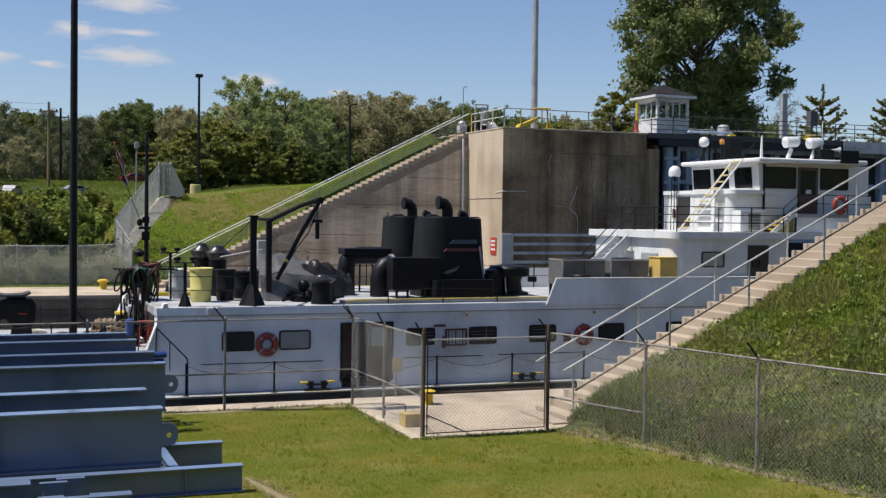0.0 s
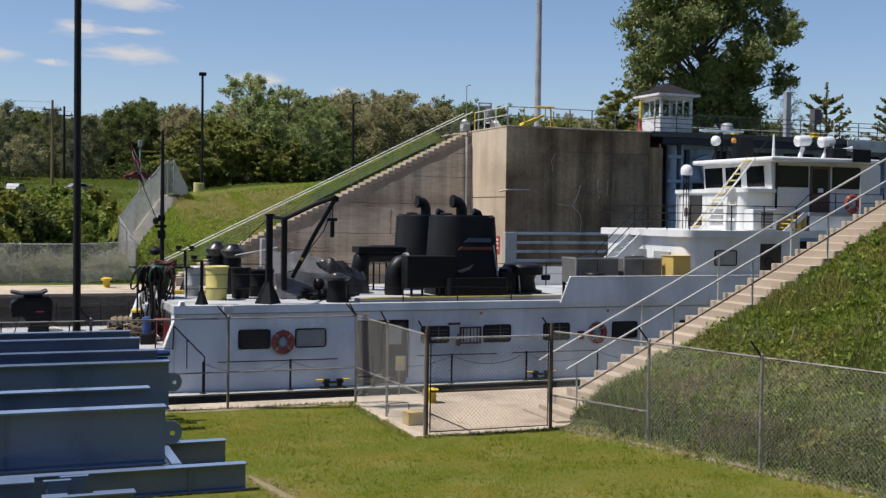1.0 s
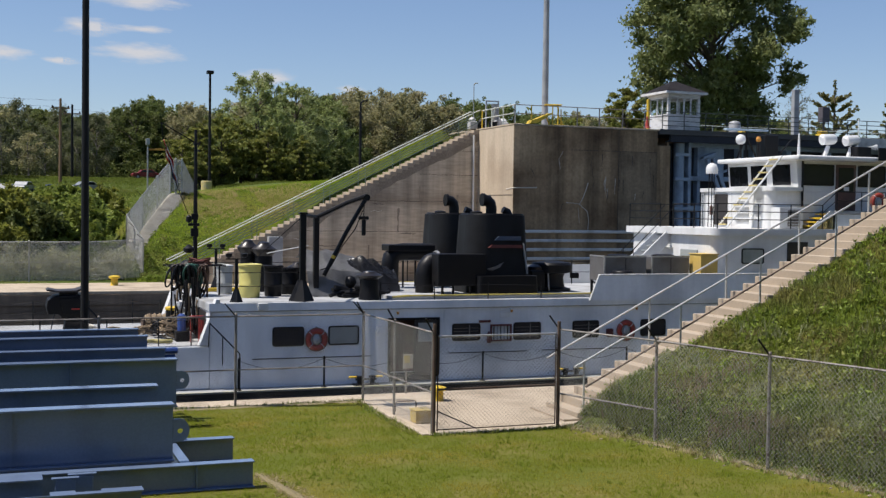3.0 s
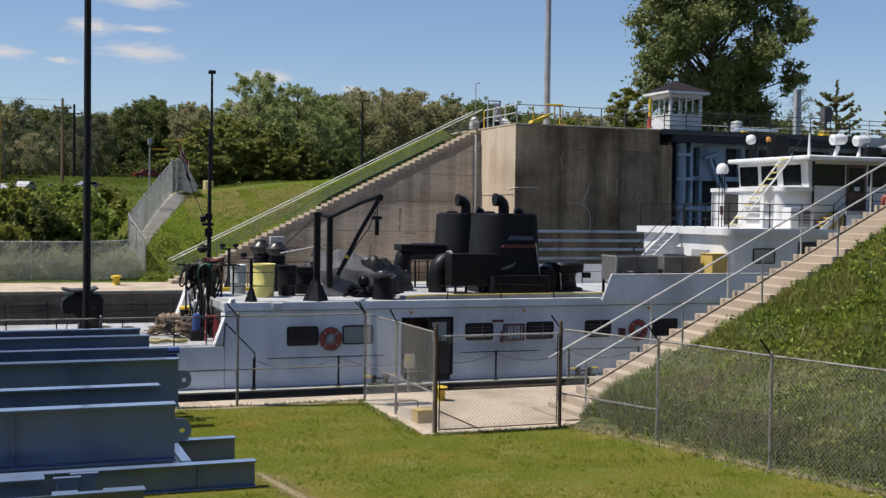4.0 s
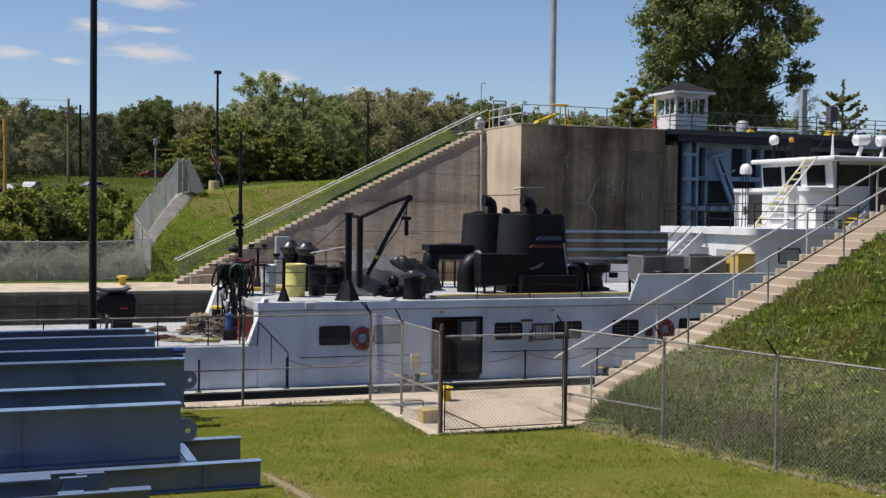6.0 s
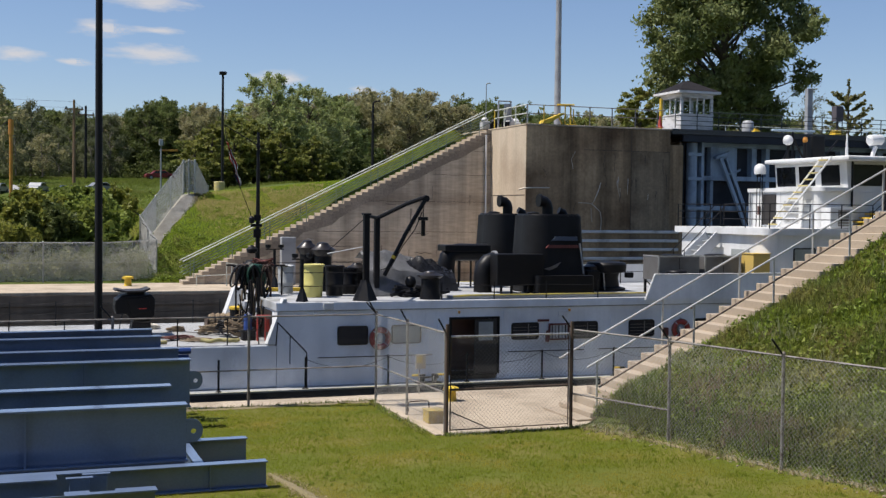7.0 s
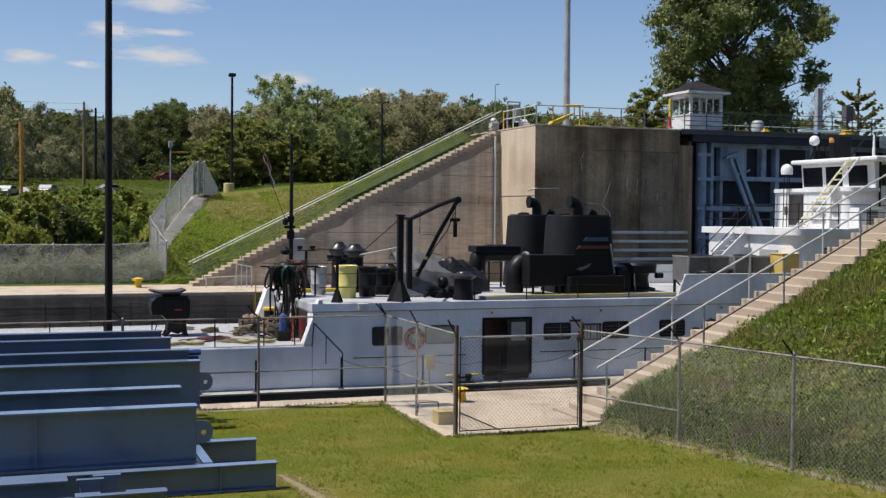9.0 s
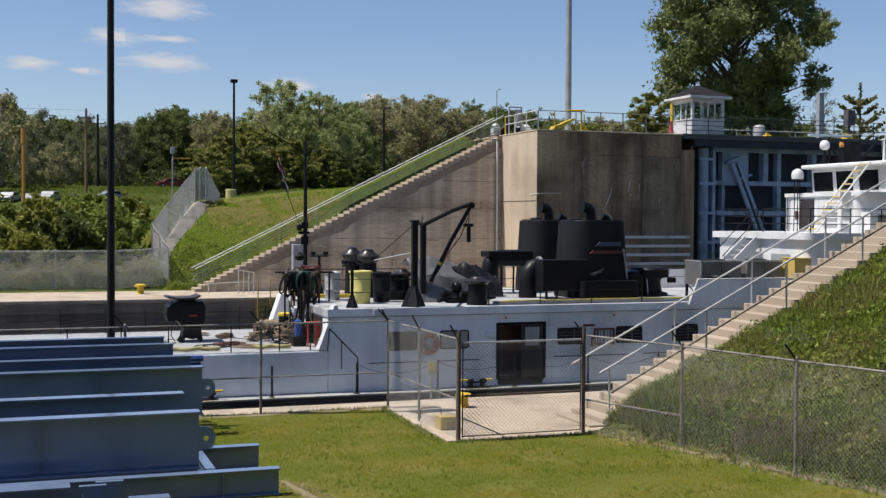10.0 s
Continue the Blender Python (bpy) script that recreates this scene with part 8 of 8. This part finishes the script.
def big_trees():
    t = tree("tree", 71, 27.0, 9.0, 84000, 0.20, LEAF_C2, "large full dark-leaved cottonwood behind the lock", "tree", low=0.13, lobes=104, lobe=0.20, squash=0.85, trunk_r=0.014)
    put(t, 63.6, 96.0, TOP_Z - 0.3, 1.0, 0.6)
    t = tree("tree", 72, 22.0, 8.4, 20000, 0.3, YEW, "dense dull evergreen behind the lock", "tree", low=0.06, lobes=44, lobe=0.21, squash=0.45, trunk_r=0.016, twigs=2)
    put(t, 57.6, 102, TOP_Z - 0.6, 0.38, 1.0)
    copy_at(t, 57.6, 113, 0.36, 3.0)
    copy_at(t, 59.5, 104, 0.34, 5.0, "dense dark evergreen beside the watch house")
    copy_at(t, 67.5, 104, 0.42, 4.0, "low dark green tree under the cottonwood")
    c = conifer("pine_tree", 81, 12.0, 3.2, NEEDLE, "ragged pine tree behind the lock")
    put(c, 118, 122, TOP_Z - 0.5, 0.95, 0)
    for x, y, s in ((98, 121, 1.06), (106.5, 118, 1.05), (110.5, 119, 1.15), (116, 117, 1.0)):
        z = TOP_Z - 0.5
        k = copy_thing(c, pose(x, y, z, 0, 0, x * 37))
        k.scale = (s, s, s)
    b = tree("tree", 83, 10, 2.6, 2600, 0.07, GREYTREE, "nearly bare dead pine behind the lock", low=0.2, lobes=22, bare=True, trunk_r=0.019)
    put(b, 84.1, 110, TOP_Z - 0.5, 1.05, 0)
    # low shrubs along the back of the lock deck
    rs = np.random.RandomState(9)
    cs = [(rs.uniform(38, 140), rs.uniform(84, 100), TOP_Z + rs.uniform(0.2, 1.7), rs.uniform(0.7, 1.6)) for i in range(190)]
    cs += [(rs.uniform(76, 140), rs.uniform(100, 112), TOP_Z + rs.uniform(0.2, 3.0), rs.uniform(0.9, 1.7)) for i in range(120)]
    v, f = leaf_cloud(rs, cs, 52000, 0.2, 0.9)
    tagged(new("hedge", mesh_np("hedge", v, f, LEAF_C)), "loose green hedge behind the lock deck", "hedge", kind="stuff")


big_trees()


def blades(rs, xs, ys, h, wid, per=3, lean=0.5):
    """Grass tufts: a few narrow bent blades at each place."""
    n = len(xs)
    zs = np.array([ground_height(float(a), float(b)) for a, b in zip(xs, ys)])
    base = np.stack([xs, ys, zs], 1)
    base = np.repeat(base, per, 0)
    m = len(base)
    base[:, :2] += rs.normal(size=(m, 2)) * wid * 2
    a = rs.uniform(0, 2 * np.pi, m)
    hh = np.repeat(h, per) * rs.uniform(0.6, 1.2, m)
    side = np.stack([np.cos(a), np.sin(a), np.zeros(m)], 1) * (wid * rs.uniform(0.6, 1.3, m))[:, None]
    tip = base + np.stack([np.cos(a + 1.57) * lean * hh, np.sin(a + 1.57) * lean * hh, hh], 1)
    base[:, 2] -= 0.01
    v = np.stack([base - side, base + side, tip], 1).reshape(-1, 3)
    return v, np.arange(3 * m).reshape(-1, 3)


def lawn():
    rs = np.random.RandomState(3)
    n = 150000
    xs, ys = rs.uniform(-3, 14.5, n), rs.uniform(12.5, 27.1, n)
    keep = np.array([(x < toe(y) - 0.12 - 0.2 * abs(noise.noise((y * 1.3, 0.5, 2)))) and (noise.noise((x * 1.1, y * 1.1, 4)) < 0.33 or (x * 7.13 + y * 3.1) % 1 > 0.6) and not (x > 8.1 and y > 22.5) for x, y in zip(xs, ys)])
    xs, ys = xs[keep], ys[keep]
    patch = np.array([0.5 + 0.5 * noise.noise((x * 0.7, y * 0.7, 1)) for x, y in zip(xs, ys)])
    v, f = blades(rs, xs, ys, 0.022 + 0.034 * patch, 0.007, 2, 1.0)
    tagged(new("grass", mesh_np("grass", v, f, BLADE)), "short mown grass blades on the lawn", "grass", kind="stuff")
    # darker rough tufts missed by the mower
    m = 2600
    tx, ty = rs.uniform(2, 13.5, m), rs.uniform(14, 27, m)
    dark = np.array([(x < toe(y) - 0.3) and not (x > 8.1 and y > 22.5) and noise.noise((x * 0.8, y * 0.8, 31)) > 0.08 for x, y in zip(tx, ty)])
    v, f = blades(rs, tx[dark], ty[dark], rs.uniform(0.04, 0.1, dark.sum()), 0.008, 7, 0.7)
    tagged(new("lawn_tufts", mesh_np("lawn_tufts", v, f, TUFT)), "darker rough tufts in the lawn", "grass", kind="stuff")
    # long grass along walls, posts and kerbs
    xs = np.concatenate([rs.uniform(-4, 8.2, 1500), rs.uniform(7.9, 8.15, 300), rs.uniform(8.3, 11.5, 500)])
    ys = np.concatenate([rs.normal(27.05, 0.07, 1500), rs.uniform(22.5, 27.1, 300), rs.normal(22.5, 0.06, 500)])
    v, f = blades(rs, xs, ys, rs.uniform(0.03, 0.11, len(xs)), 0.008, 3, 0.7)
    tagged(new("grass_edge", mesh_np("grass_edge", v, f, WEED)), "uncut grass along the fence foot", "grass", kind="stuff")


def weed_edge(y):
    """Where the weeds begin: kept back from the foot of the near stair."""
    return toe(y) + 0.3 * smooth_step(21.0, 22.5, y)


def bank():
    rs = np.random.RandomState(8)
    n = 66000
    xs, ys = rs.uniform(11.4, 24, n), rs.uniform(9, 23.2, n)
    d = np.array([x - weed_edge(y) for x, y in zip(xs, ys)])
    keep = d > 0.12
    xs, ys, d = xs[keep], ys[keep], d[keep]
    patch = np.array([0.5 + 0.5 * noise.noise((x * 0.6, y * 0.6, 7)) for x, y in zip(xs, ys)])
    low = np.clip(1.2 - d / 3.5, 0.35, 1.2)
    tuft = np.array([0.5 + 0.5 * noise.noise((x * 2.6, y * 2.6, 2)) for x, y in zip(xs, ys)])
    h = (0.09 + 0.42 * patch ** 2 + 0.34 * tuft ** 3) * np.clip(low, 0.6, 1.2)
    tall = patch + 0.25 * rs.normal(size=len(patch)) > 0.55
    tall |= d < 0.9 + 0.5 * tuft
    for name, sel, mat, label, wd in (("bank_grass", ~tall, BANKBLADE, "rough grass on the bank", 0.009), ("weeds", tall, WEED, "tall weeds at the foot of the bank", 0.012)):
        v, f = blades(rs, xs[sel], ys[sel], h[sel], wd, 5, 0.55)
        tagged(new(name, mesh_np(name, v, f, mat)), label, "grass", kind="stuff")
    # leafy weed plants: pale green docks near the stair, darker ones behind the fence
    for name, m, mat, spread, r0, r1, n, label in (("weed_leaves", 1300, WEED, 0.9, 0.07, 0.2, 26000, "dull leafy weeds behind the fence"), ("dock_leaves", 1900, DOCK, 2.5, 0.06, 0.2, 30000, "fresh green broad-leaved weeds on the bank")):
        yy = rs.uniform(9, 22.9, m)
        xx = np.array([weed_edge(y) for y in yy]) + rs.gamma(1.6, spread, m)
        cs = [(x, y, ground_height(float(x), float(y)) + 0.1, rs.uniform(r0, r1)) for x, y in zip(xx, yy)]
        v, f = leaf_cloud(rs, cs, n, 0.036 if mat is WEED else 0.045, 1.3)
        tagged(new(name, mesh_np(name, v, f, mat)), label, "weeds", kind="stuff")
    # leafy clumps against the stair and behind the first fence bay
    m = 150
    xx = 12.3 + 2.2 * rs.random(m) ** 1.1
    yy = 23.1 - rs.gamma(1.4, 0.35, m)
    keep = np.array([x > weed_edge(y) for x, y in zip(xx, yy)])
    cs = [(x, y, ground_height(float(x), float(y)) + rs.uniform(0.0, 0.14) * min(1.0, x - 12.0), rs.uniform(0.06, 0.15)) for x, y in zip(xx[keep], yy[keep])]
    v, f = leaf_cloud(rs, cs, 15000, 0.036, 1.2)
    tagged(new("weed_clump", mesh_np("weed_clump", v, f, CLUMP)), "leafy green weed clumps against the stair", "weeds", kind="stuff")
    # dry patches higher up
    m = 1500
    yy = rs.uniform(10, 22.6, m)
    xx = np.array([toe(y) for y in yy]) + rs.uniform(1.0, 8.0, m)
    dry = np.array([noise.noise((x * 0.9, y * 0.9, 12)) > 0.22 for x, y in zip(xx, yy)])
    v, f = blades(rs, xx[dry], yy[dry], rs.uniform(0.08, 0.22, dry.sum()), 0.012, 6, 1.2)
    tagged(new("dry_tufts", mesh_np("dry_tufts", v, f, DRYSTEM)), "pale dry tufts on the bank", "grass", kind="stuff")
    # dead brown weeds and pale seeding grass in broad patches behind the fence
    m = 5200
    yy = rs.uniform(9, 22.2, m)
    xx = np.array([weed_edge(y) for y in yy]) + 0.15 + rs.gamma(1.5, 0.9, m)
    field = np.array([noise.noise((x * 0.8, y * 0.8, 40)) for x, y in zip(xx, yy)])
    for name, sel, mat, hh, label in (("dead_weeds", field + 0.05 * (16 - yy) > 0.04, DEADWEED, 0.42, "dead brown weeds behind the fence"), ("seeding_grass", (field < -0.16), PALEWEED, 0.38, "pale seeding grass behind the fence")):
        v, f = blades(rs, xx[sel], yy[sel], rs.uniform(0.4, 1.0, sel.sum()) * hh, 0.011, 5, 0.5)
        tagged(new(name, mesh_np(name, v, f, mat)), label, "weeds", kind="stuff")
    # tall dry stems
    m = 260
    yy = rs.uniform(9, 22.7, m)
    xx = np.array([weed_edge(y) for y in yy]) + rs.gamma(1.3, 0.8, m)
    v, f = blades(rs, xx, yy, rs.uniform(0.35, 0.75, m), 0.006, 2, 0.25)
    tagged(new("dry_stems", mesh_np("dry_stems", v, f, DRYSTEM)), "tall dry grass stems behind the fence", "weeds", kind="stuff")
    # pale stones at the foot
    bm = bmesh.new()
    for i in range(330):
        y = rs.uniform(10, 22.4)
        x = toe(y) + rs.normal(0.0, 0.16)
        s = rs.uniform(0.008, 0.028) * (1.5 if rs.random() > 0.9 else 1)
        bmesh.ops.create_icosphere(bm, subdivisions=1, radius=s, matrix=Matrix.Translation((x, y, ground_height(x, y) + s * 0.3)) @ Matrix.Diagonal((1.4, 1, 0.7, 1)))
    tagged(solid("gravel", bm, DARKBAND, "pale loose stones along the fence foot", "gravel"), kind="stuff")


def hill_path(y):
    """Middle of the gravel path that climbs the hill inside its fence."""
    return hill_fence(y)[0] + 0.5


def bare_ground():
    """Dry bare earth where the mower does not reach."""
    def strip(path, label, mat=DIRT, lift=0.03):
        bm = bmesh.new()
        rows_ = []
        for k, (x, y, dx, dy, w) in enumerate(path):
            a = w * (1 + 0.6 * noise.noise((x * 1.7, y * 1.7, 6)))
            b = w * (1 + 0.6 * noise.noise((x * 1.7, y * 1.7, 9)))
            row = []
            for u in (-a, -a * 0.4, b * 0.4, b):
                px_, py_ = x + dx * u, y + dy * u
                edge = 0.0 if abs(u) < max(a, b) * 0.6 else -0.012
                row.append(bm.verts.new((px_, py_, ground_height(px_, py_) + lift + 2 * edge)))
            rows_.append(row)
        for r0, r1 in zip(rows_, rows_[1:]):
            for i in range(3):
                bm.faces.new((r0[i], r0[i + 1], r1[i + 1], r1[i]))
        bmesh.ops.recalc_face_normals(bm, faces=bm.faces)
        tagged(solid("dirt", bm, mat, label, "dirt", "structure", base=(path[0][0], path[0][1], 0), smooth=60))
    strip([(toe(y) - 0.02, y, 1, 0, 0.06) for y in [9 + 0.12 * i for i in range(112)]], "dry bare earth strip along the fence foot")
    strip([(x, 26.98, 0, 1, 0.13) for x in [-6 + 0.12 * i for i in range(118)]], "dry bare earth strip below the lock fence")
    strip([(hill_path(77.3 + 0.3 * i), 77.3 + 0.3 * i, 1, -0.3, 0.35 + 0.016 * min(i, 16)) for i in range(28)], "pale gravel path beside the hill fence", GRAVEL, 0.06)
    strip([(4.18 + 0.022 * i, 20.1 - 0.13 * i, 1, 0.2, 0.11 * math.sin(math.pi * (i + 0.5) / 20)) for i in range(20)], "worn tan patch of bare earth by the beams")
    rs = np.random.RandomState(44)
    yy = rs.uniform(9, 22.6, 1500)
    xx = np.array([toe(y) for y in yy]) - 0.02 + rs.normal(0, 0.08, 1500)
    for name, sel, mat, label in (("dry_grass", slice(0, 500), DRYSTEM, "dry grass along the fence foot"), ("fence_foot_grass", slice(500, 1500), WEED, "green grass tufts along the fence foot")):
        v, f = blades(rs, xx[sel], yy[sel], rs.uniform(0.04, 0.13, len(xx[sel])), 0.009, 4, 0.9)
        tagged(new(name, mesh_np(name, v, f, mat)), label, "grass", kind="stuff")
    u = rs.random(420)
    xs, ys = 4.2 + 0.42 * u + rs.normal(0, 0.13, 420), 20.0 - 2.5 * u
    v, f = blades(rs, xs, ys, rs.uniform(0.02, 0.06, 420), 0.008, 4, 2.2)
    tagged(new("straw", mesh_np("straw", v, f, DRYSTEM)), "loose dry straw on the bare patch", "straw", kind="stuff")


lawn()
bank()
bare_ground()


def hill_grass():
    rs = np.random.RandomState(14)
    n = 68000
    xs, ys = rs.uniform(7.5, 27, n), 68.6 + 22 * rs.random(n) ** 1.3
    off = np.array([y < 77 or y > 87.4 or abs(x - hill_path(y)) > 0.62 + 0.25 * noise.noise((x * 2, y * 2, 3)) for x, y in zip(xs, ys)])
    xs, ys = xs[off], ys[off]
    v, f = blades(rs, xs, ys, rs.uniform(0.06, 0.2, len(xs)), 0.022, 2, 0.8)
    # taller weeds at the left foot of the hill
    m = 700
    xx, yy = 7.8 + rs.gamma(1.2, 1.6, m), 68.7 + rs.gamma(1.3, 3.0, m)
    off = np.array([y < 77 or abs(x - hill_path(y)) > 0.8 for x, y in zip(xx, yy)])
    xx, yy = xx[off], yy[off]
    cs = [(x, y, ground_height(float(x), float(y)) + 0.15, rs.uniform(0.12, 0.32)) for x, y in zip(xx, yy)]
    v2, f2 = leaf_cloud(rs, cs, 22000, 0.055, 1.2)
    tagged(new("hill_weeds", mesh_np("hill_weeds", v2, f2, DOCK)), "leafy green weeds at the foot of the hill", "weeds", kind="stuff")
    tagged(new("hill_grass", mesh_np("hill_grass", v, f, HILLBLADE)), "unmown grass on the far hill", "grass", kind="stuff")


    # rank weeds in the dip behind the hill fence
    m = 420
    xx, yy = rs.uniform(4, 11.5, m), rs.uniform(86, 118, m)
    cs = [(x, y, ground_height(float(x), float(y)) + 0.3, rs.uniform(0.3, 0.8)) for x, y in zip(xx, yy)]
    v2, f2 = leaf_cloud(rs, cs, 24000, 0.09, 1.1)
    tagged(new("rank_weeds", mesh_np("rank_weeds", v2, f2, LEAF_BUSH)), "rank green weeds behind the hill fence", "weeds", kind="stuff")
    # dry pale band along the crest of the hill
    m = 9500
    xx, yy = rs.uniform(12.0, 24, m), 84.2 + rs.normal(0, 2.0, m)
    dry = np.array([noise.noise((x * 0.5, y * 0.5, 21)) > -0.2 for x, y in zip(xx, yy)])
    v2, f2 = blades(rs, xx[dry], yy[dry], rs.uniform(0.06, 0.2, dry.sum()), 0.03, 4, 1.0)
    tagged(new("dry_hill_grass", mesh_np("dry_hill_grass", v2, f2, DRYHILL)), "dry straw-coloured grass along the hill crest", "grass", kind="stuff")
    # coarse tufts on the car park meadow
    n = 30000
    xs, ys = rs.uniform(-10, 30, n), rs.uniform(120, 205, n)
    v, f = blades(rs, xs, ys, rs.uniform(0.1, 0.35, n), 0.09, 2, 0.7)
    tagged(new("meadow_grass", mesh_np("meadow_grass", v, f, MEADOW)), "coarse grass on the far meadow", "grass", kind="stuff")


hill_grass()


# ---- fair-weather clouds far off ----
def cloud_material():
    m = bpy.data.materials.new("thin_cloud")
    m.use_nodes = True
    n, l = m.node_tree.nodes, m.node_tree.links
    n.clear()
    co = n.new("ShaderNodeTexCoord")
    mp = n.new("ShaderNodeMapping")
    mp.inputs["Scale"].default_value = (0.8, 1.0, 3.2)
    tex = n.new("ShaderNodeTexNoise")
    tex.inputs["Scale"].default_value, tex.inputs["Detail"].default_value, tex.inputs["Roughness"].default_value = 0.022, 8, 0.6
    info = n.new("ShaderNodeObjectInfo")
    shift = n.new("ShaderNodeVectorMath")
    shift.operation = "MULTIPLY_ADD"
    shift.inputs[1].default_value = (900, 700, 500)
    l.new(info.outputs["Random"], shift.inputs[0])
    l.new(co.outputs["Object"], mp.inputs["Vector"])
    l.new(mp.outputs[0], shift.inputs[2])
    l.new(shift.outputs[0], tex.inputs["Vector"])
    gen = n.new("ShaderNodeVectorMath")
    gen.operation = "MULTIPLY_ADD"
    gen.inputs[1].default_value, gen.inputs[2].default_value = (2, 0, 2), (-1, 0, -0.85)
    l.new(co.outputs["Generated"], gen.inputs[0])
    size = n.new("ShaderNodeVectorMath")
    size.operation = "LENGTH"
    l.new(gen.outputs[0], size.inputs[0])
    fade = n.new("ShaderNodeMath")
    fade.operation = "MULTIPLY_ADD"
    fade.inputs[1].default_value, fade.inputs[2].default_value = -1.75, 0.27
    l.new(size.outputs["Value"], fade.inputs[0])
    both = n.new("ShaderNodeMath")
    both.operation = "MULTIPLY_ADD"
    both.inputs[1].default_value = 2.0
    l.new(tex.outputs["Fac"], both.inputs[0])
    l.new(fade.outputs[0], both.inputs[2])
    ramp = n.new("ShaderNodeMapRange")
    ramp.inputs["From Min"].default_value, ramp.inputs["From Max"].default_value = 0.10, 1.05
    ramp.inputs["To Max"].default_value = 0.85
    l.new(both.outputs[0], ramp.inputs["Value"])
    glow, clear, mixer, out = n.new("ShaderNodeEmission"), n.new("ShaderNodeBsdfTransparent"), n.new("ShaderNodeMixShader"), n.new("ShaderNodeOutputMaterial")
    glow.inputs["Color"].default_value, glow.inputs["Strength"].default_value = (0.86, 0.84, 0.86, 1), 0.46
    l.new(ramp.outputs[0], mixer.inputs[0])
    l.new(clear.outputs[0], mixer.inputs[1])
    l.new(glow.outputs[0], mixer.inputs[2])
    l.new(mixer.outputs[0], out.inputs["Surface"])
    return m


CLOUD = cloud_material()


def cloud(x, z, w, h, y=2400):
    bm = bmesh.new()
    bm.faces.new([bm.verts.new(p) for p in ((x - w / 2, y, z - h / 2), (x + w / 2, y, z - h / 2), (x + w / 2, y, z + h / 2), (x - w / 2, y, z + h / 2))])
    ob = solid("cloud", bm, CLOUD, "small thin white fair-weather cloud", "cloud", "structure", base=(x, y, z))
    ob.visible_shadow = False


for row in ((263, 424, 260, 70), (168, 360, 170, 54), (270, 360, 150, 22), (262, 316, 260, 58), (5, 299, 150, 44), (114, 289, 96, 22), (515, 280, 150, 54), (696, 261, 100, 26)):
    cloud(row[0], row[1], 1.12 * row[2], 1.12 * row[3])

# ---- what moves ----
BOAT_ROWS = [(0, -2.16), (0.5, -1.96), (1, -1.74), (1.5, -1.53), (2, -1.31), (2.5, -1.08), (4, -0.44), (4.5, -0.22), (5, 0.0), (5.5, 0.23), (7, 0.89), (7.5, 1.11), (8, 1.33), (8.5, 1.55), (9, 1.76), (9.5, 1.98), (10, 2.2)]


def motions():
    for ob in [boat] + carried_along:
        p = Vector(ob.location)
        turn = ob.matrix_basis.to_3x3().normalized().to_4x4()
        walk(ob, [(t, Matrix.Translation(p + Vector((d, 0, 0))) @ turn) for t, d in BOAT_ROWS])


motions()
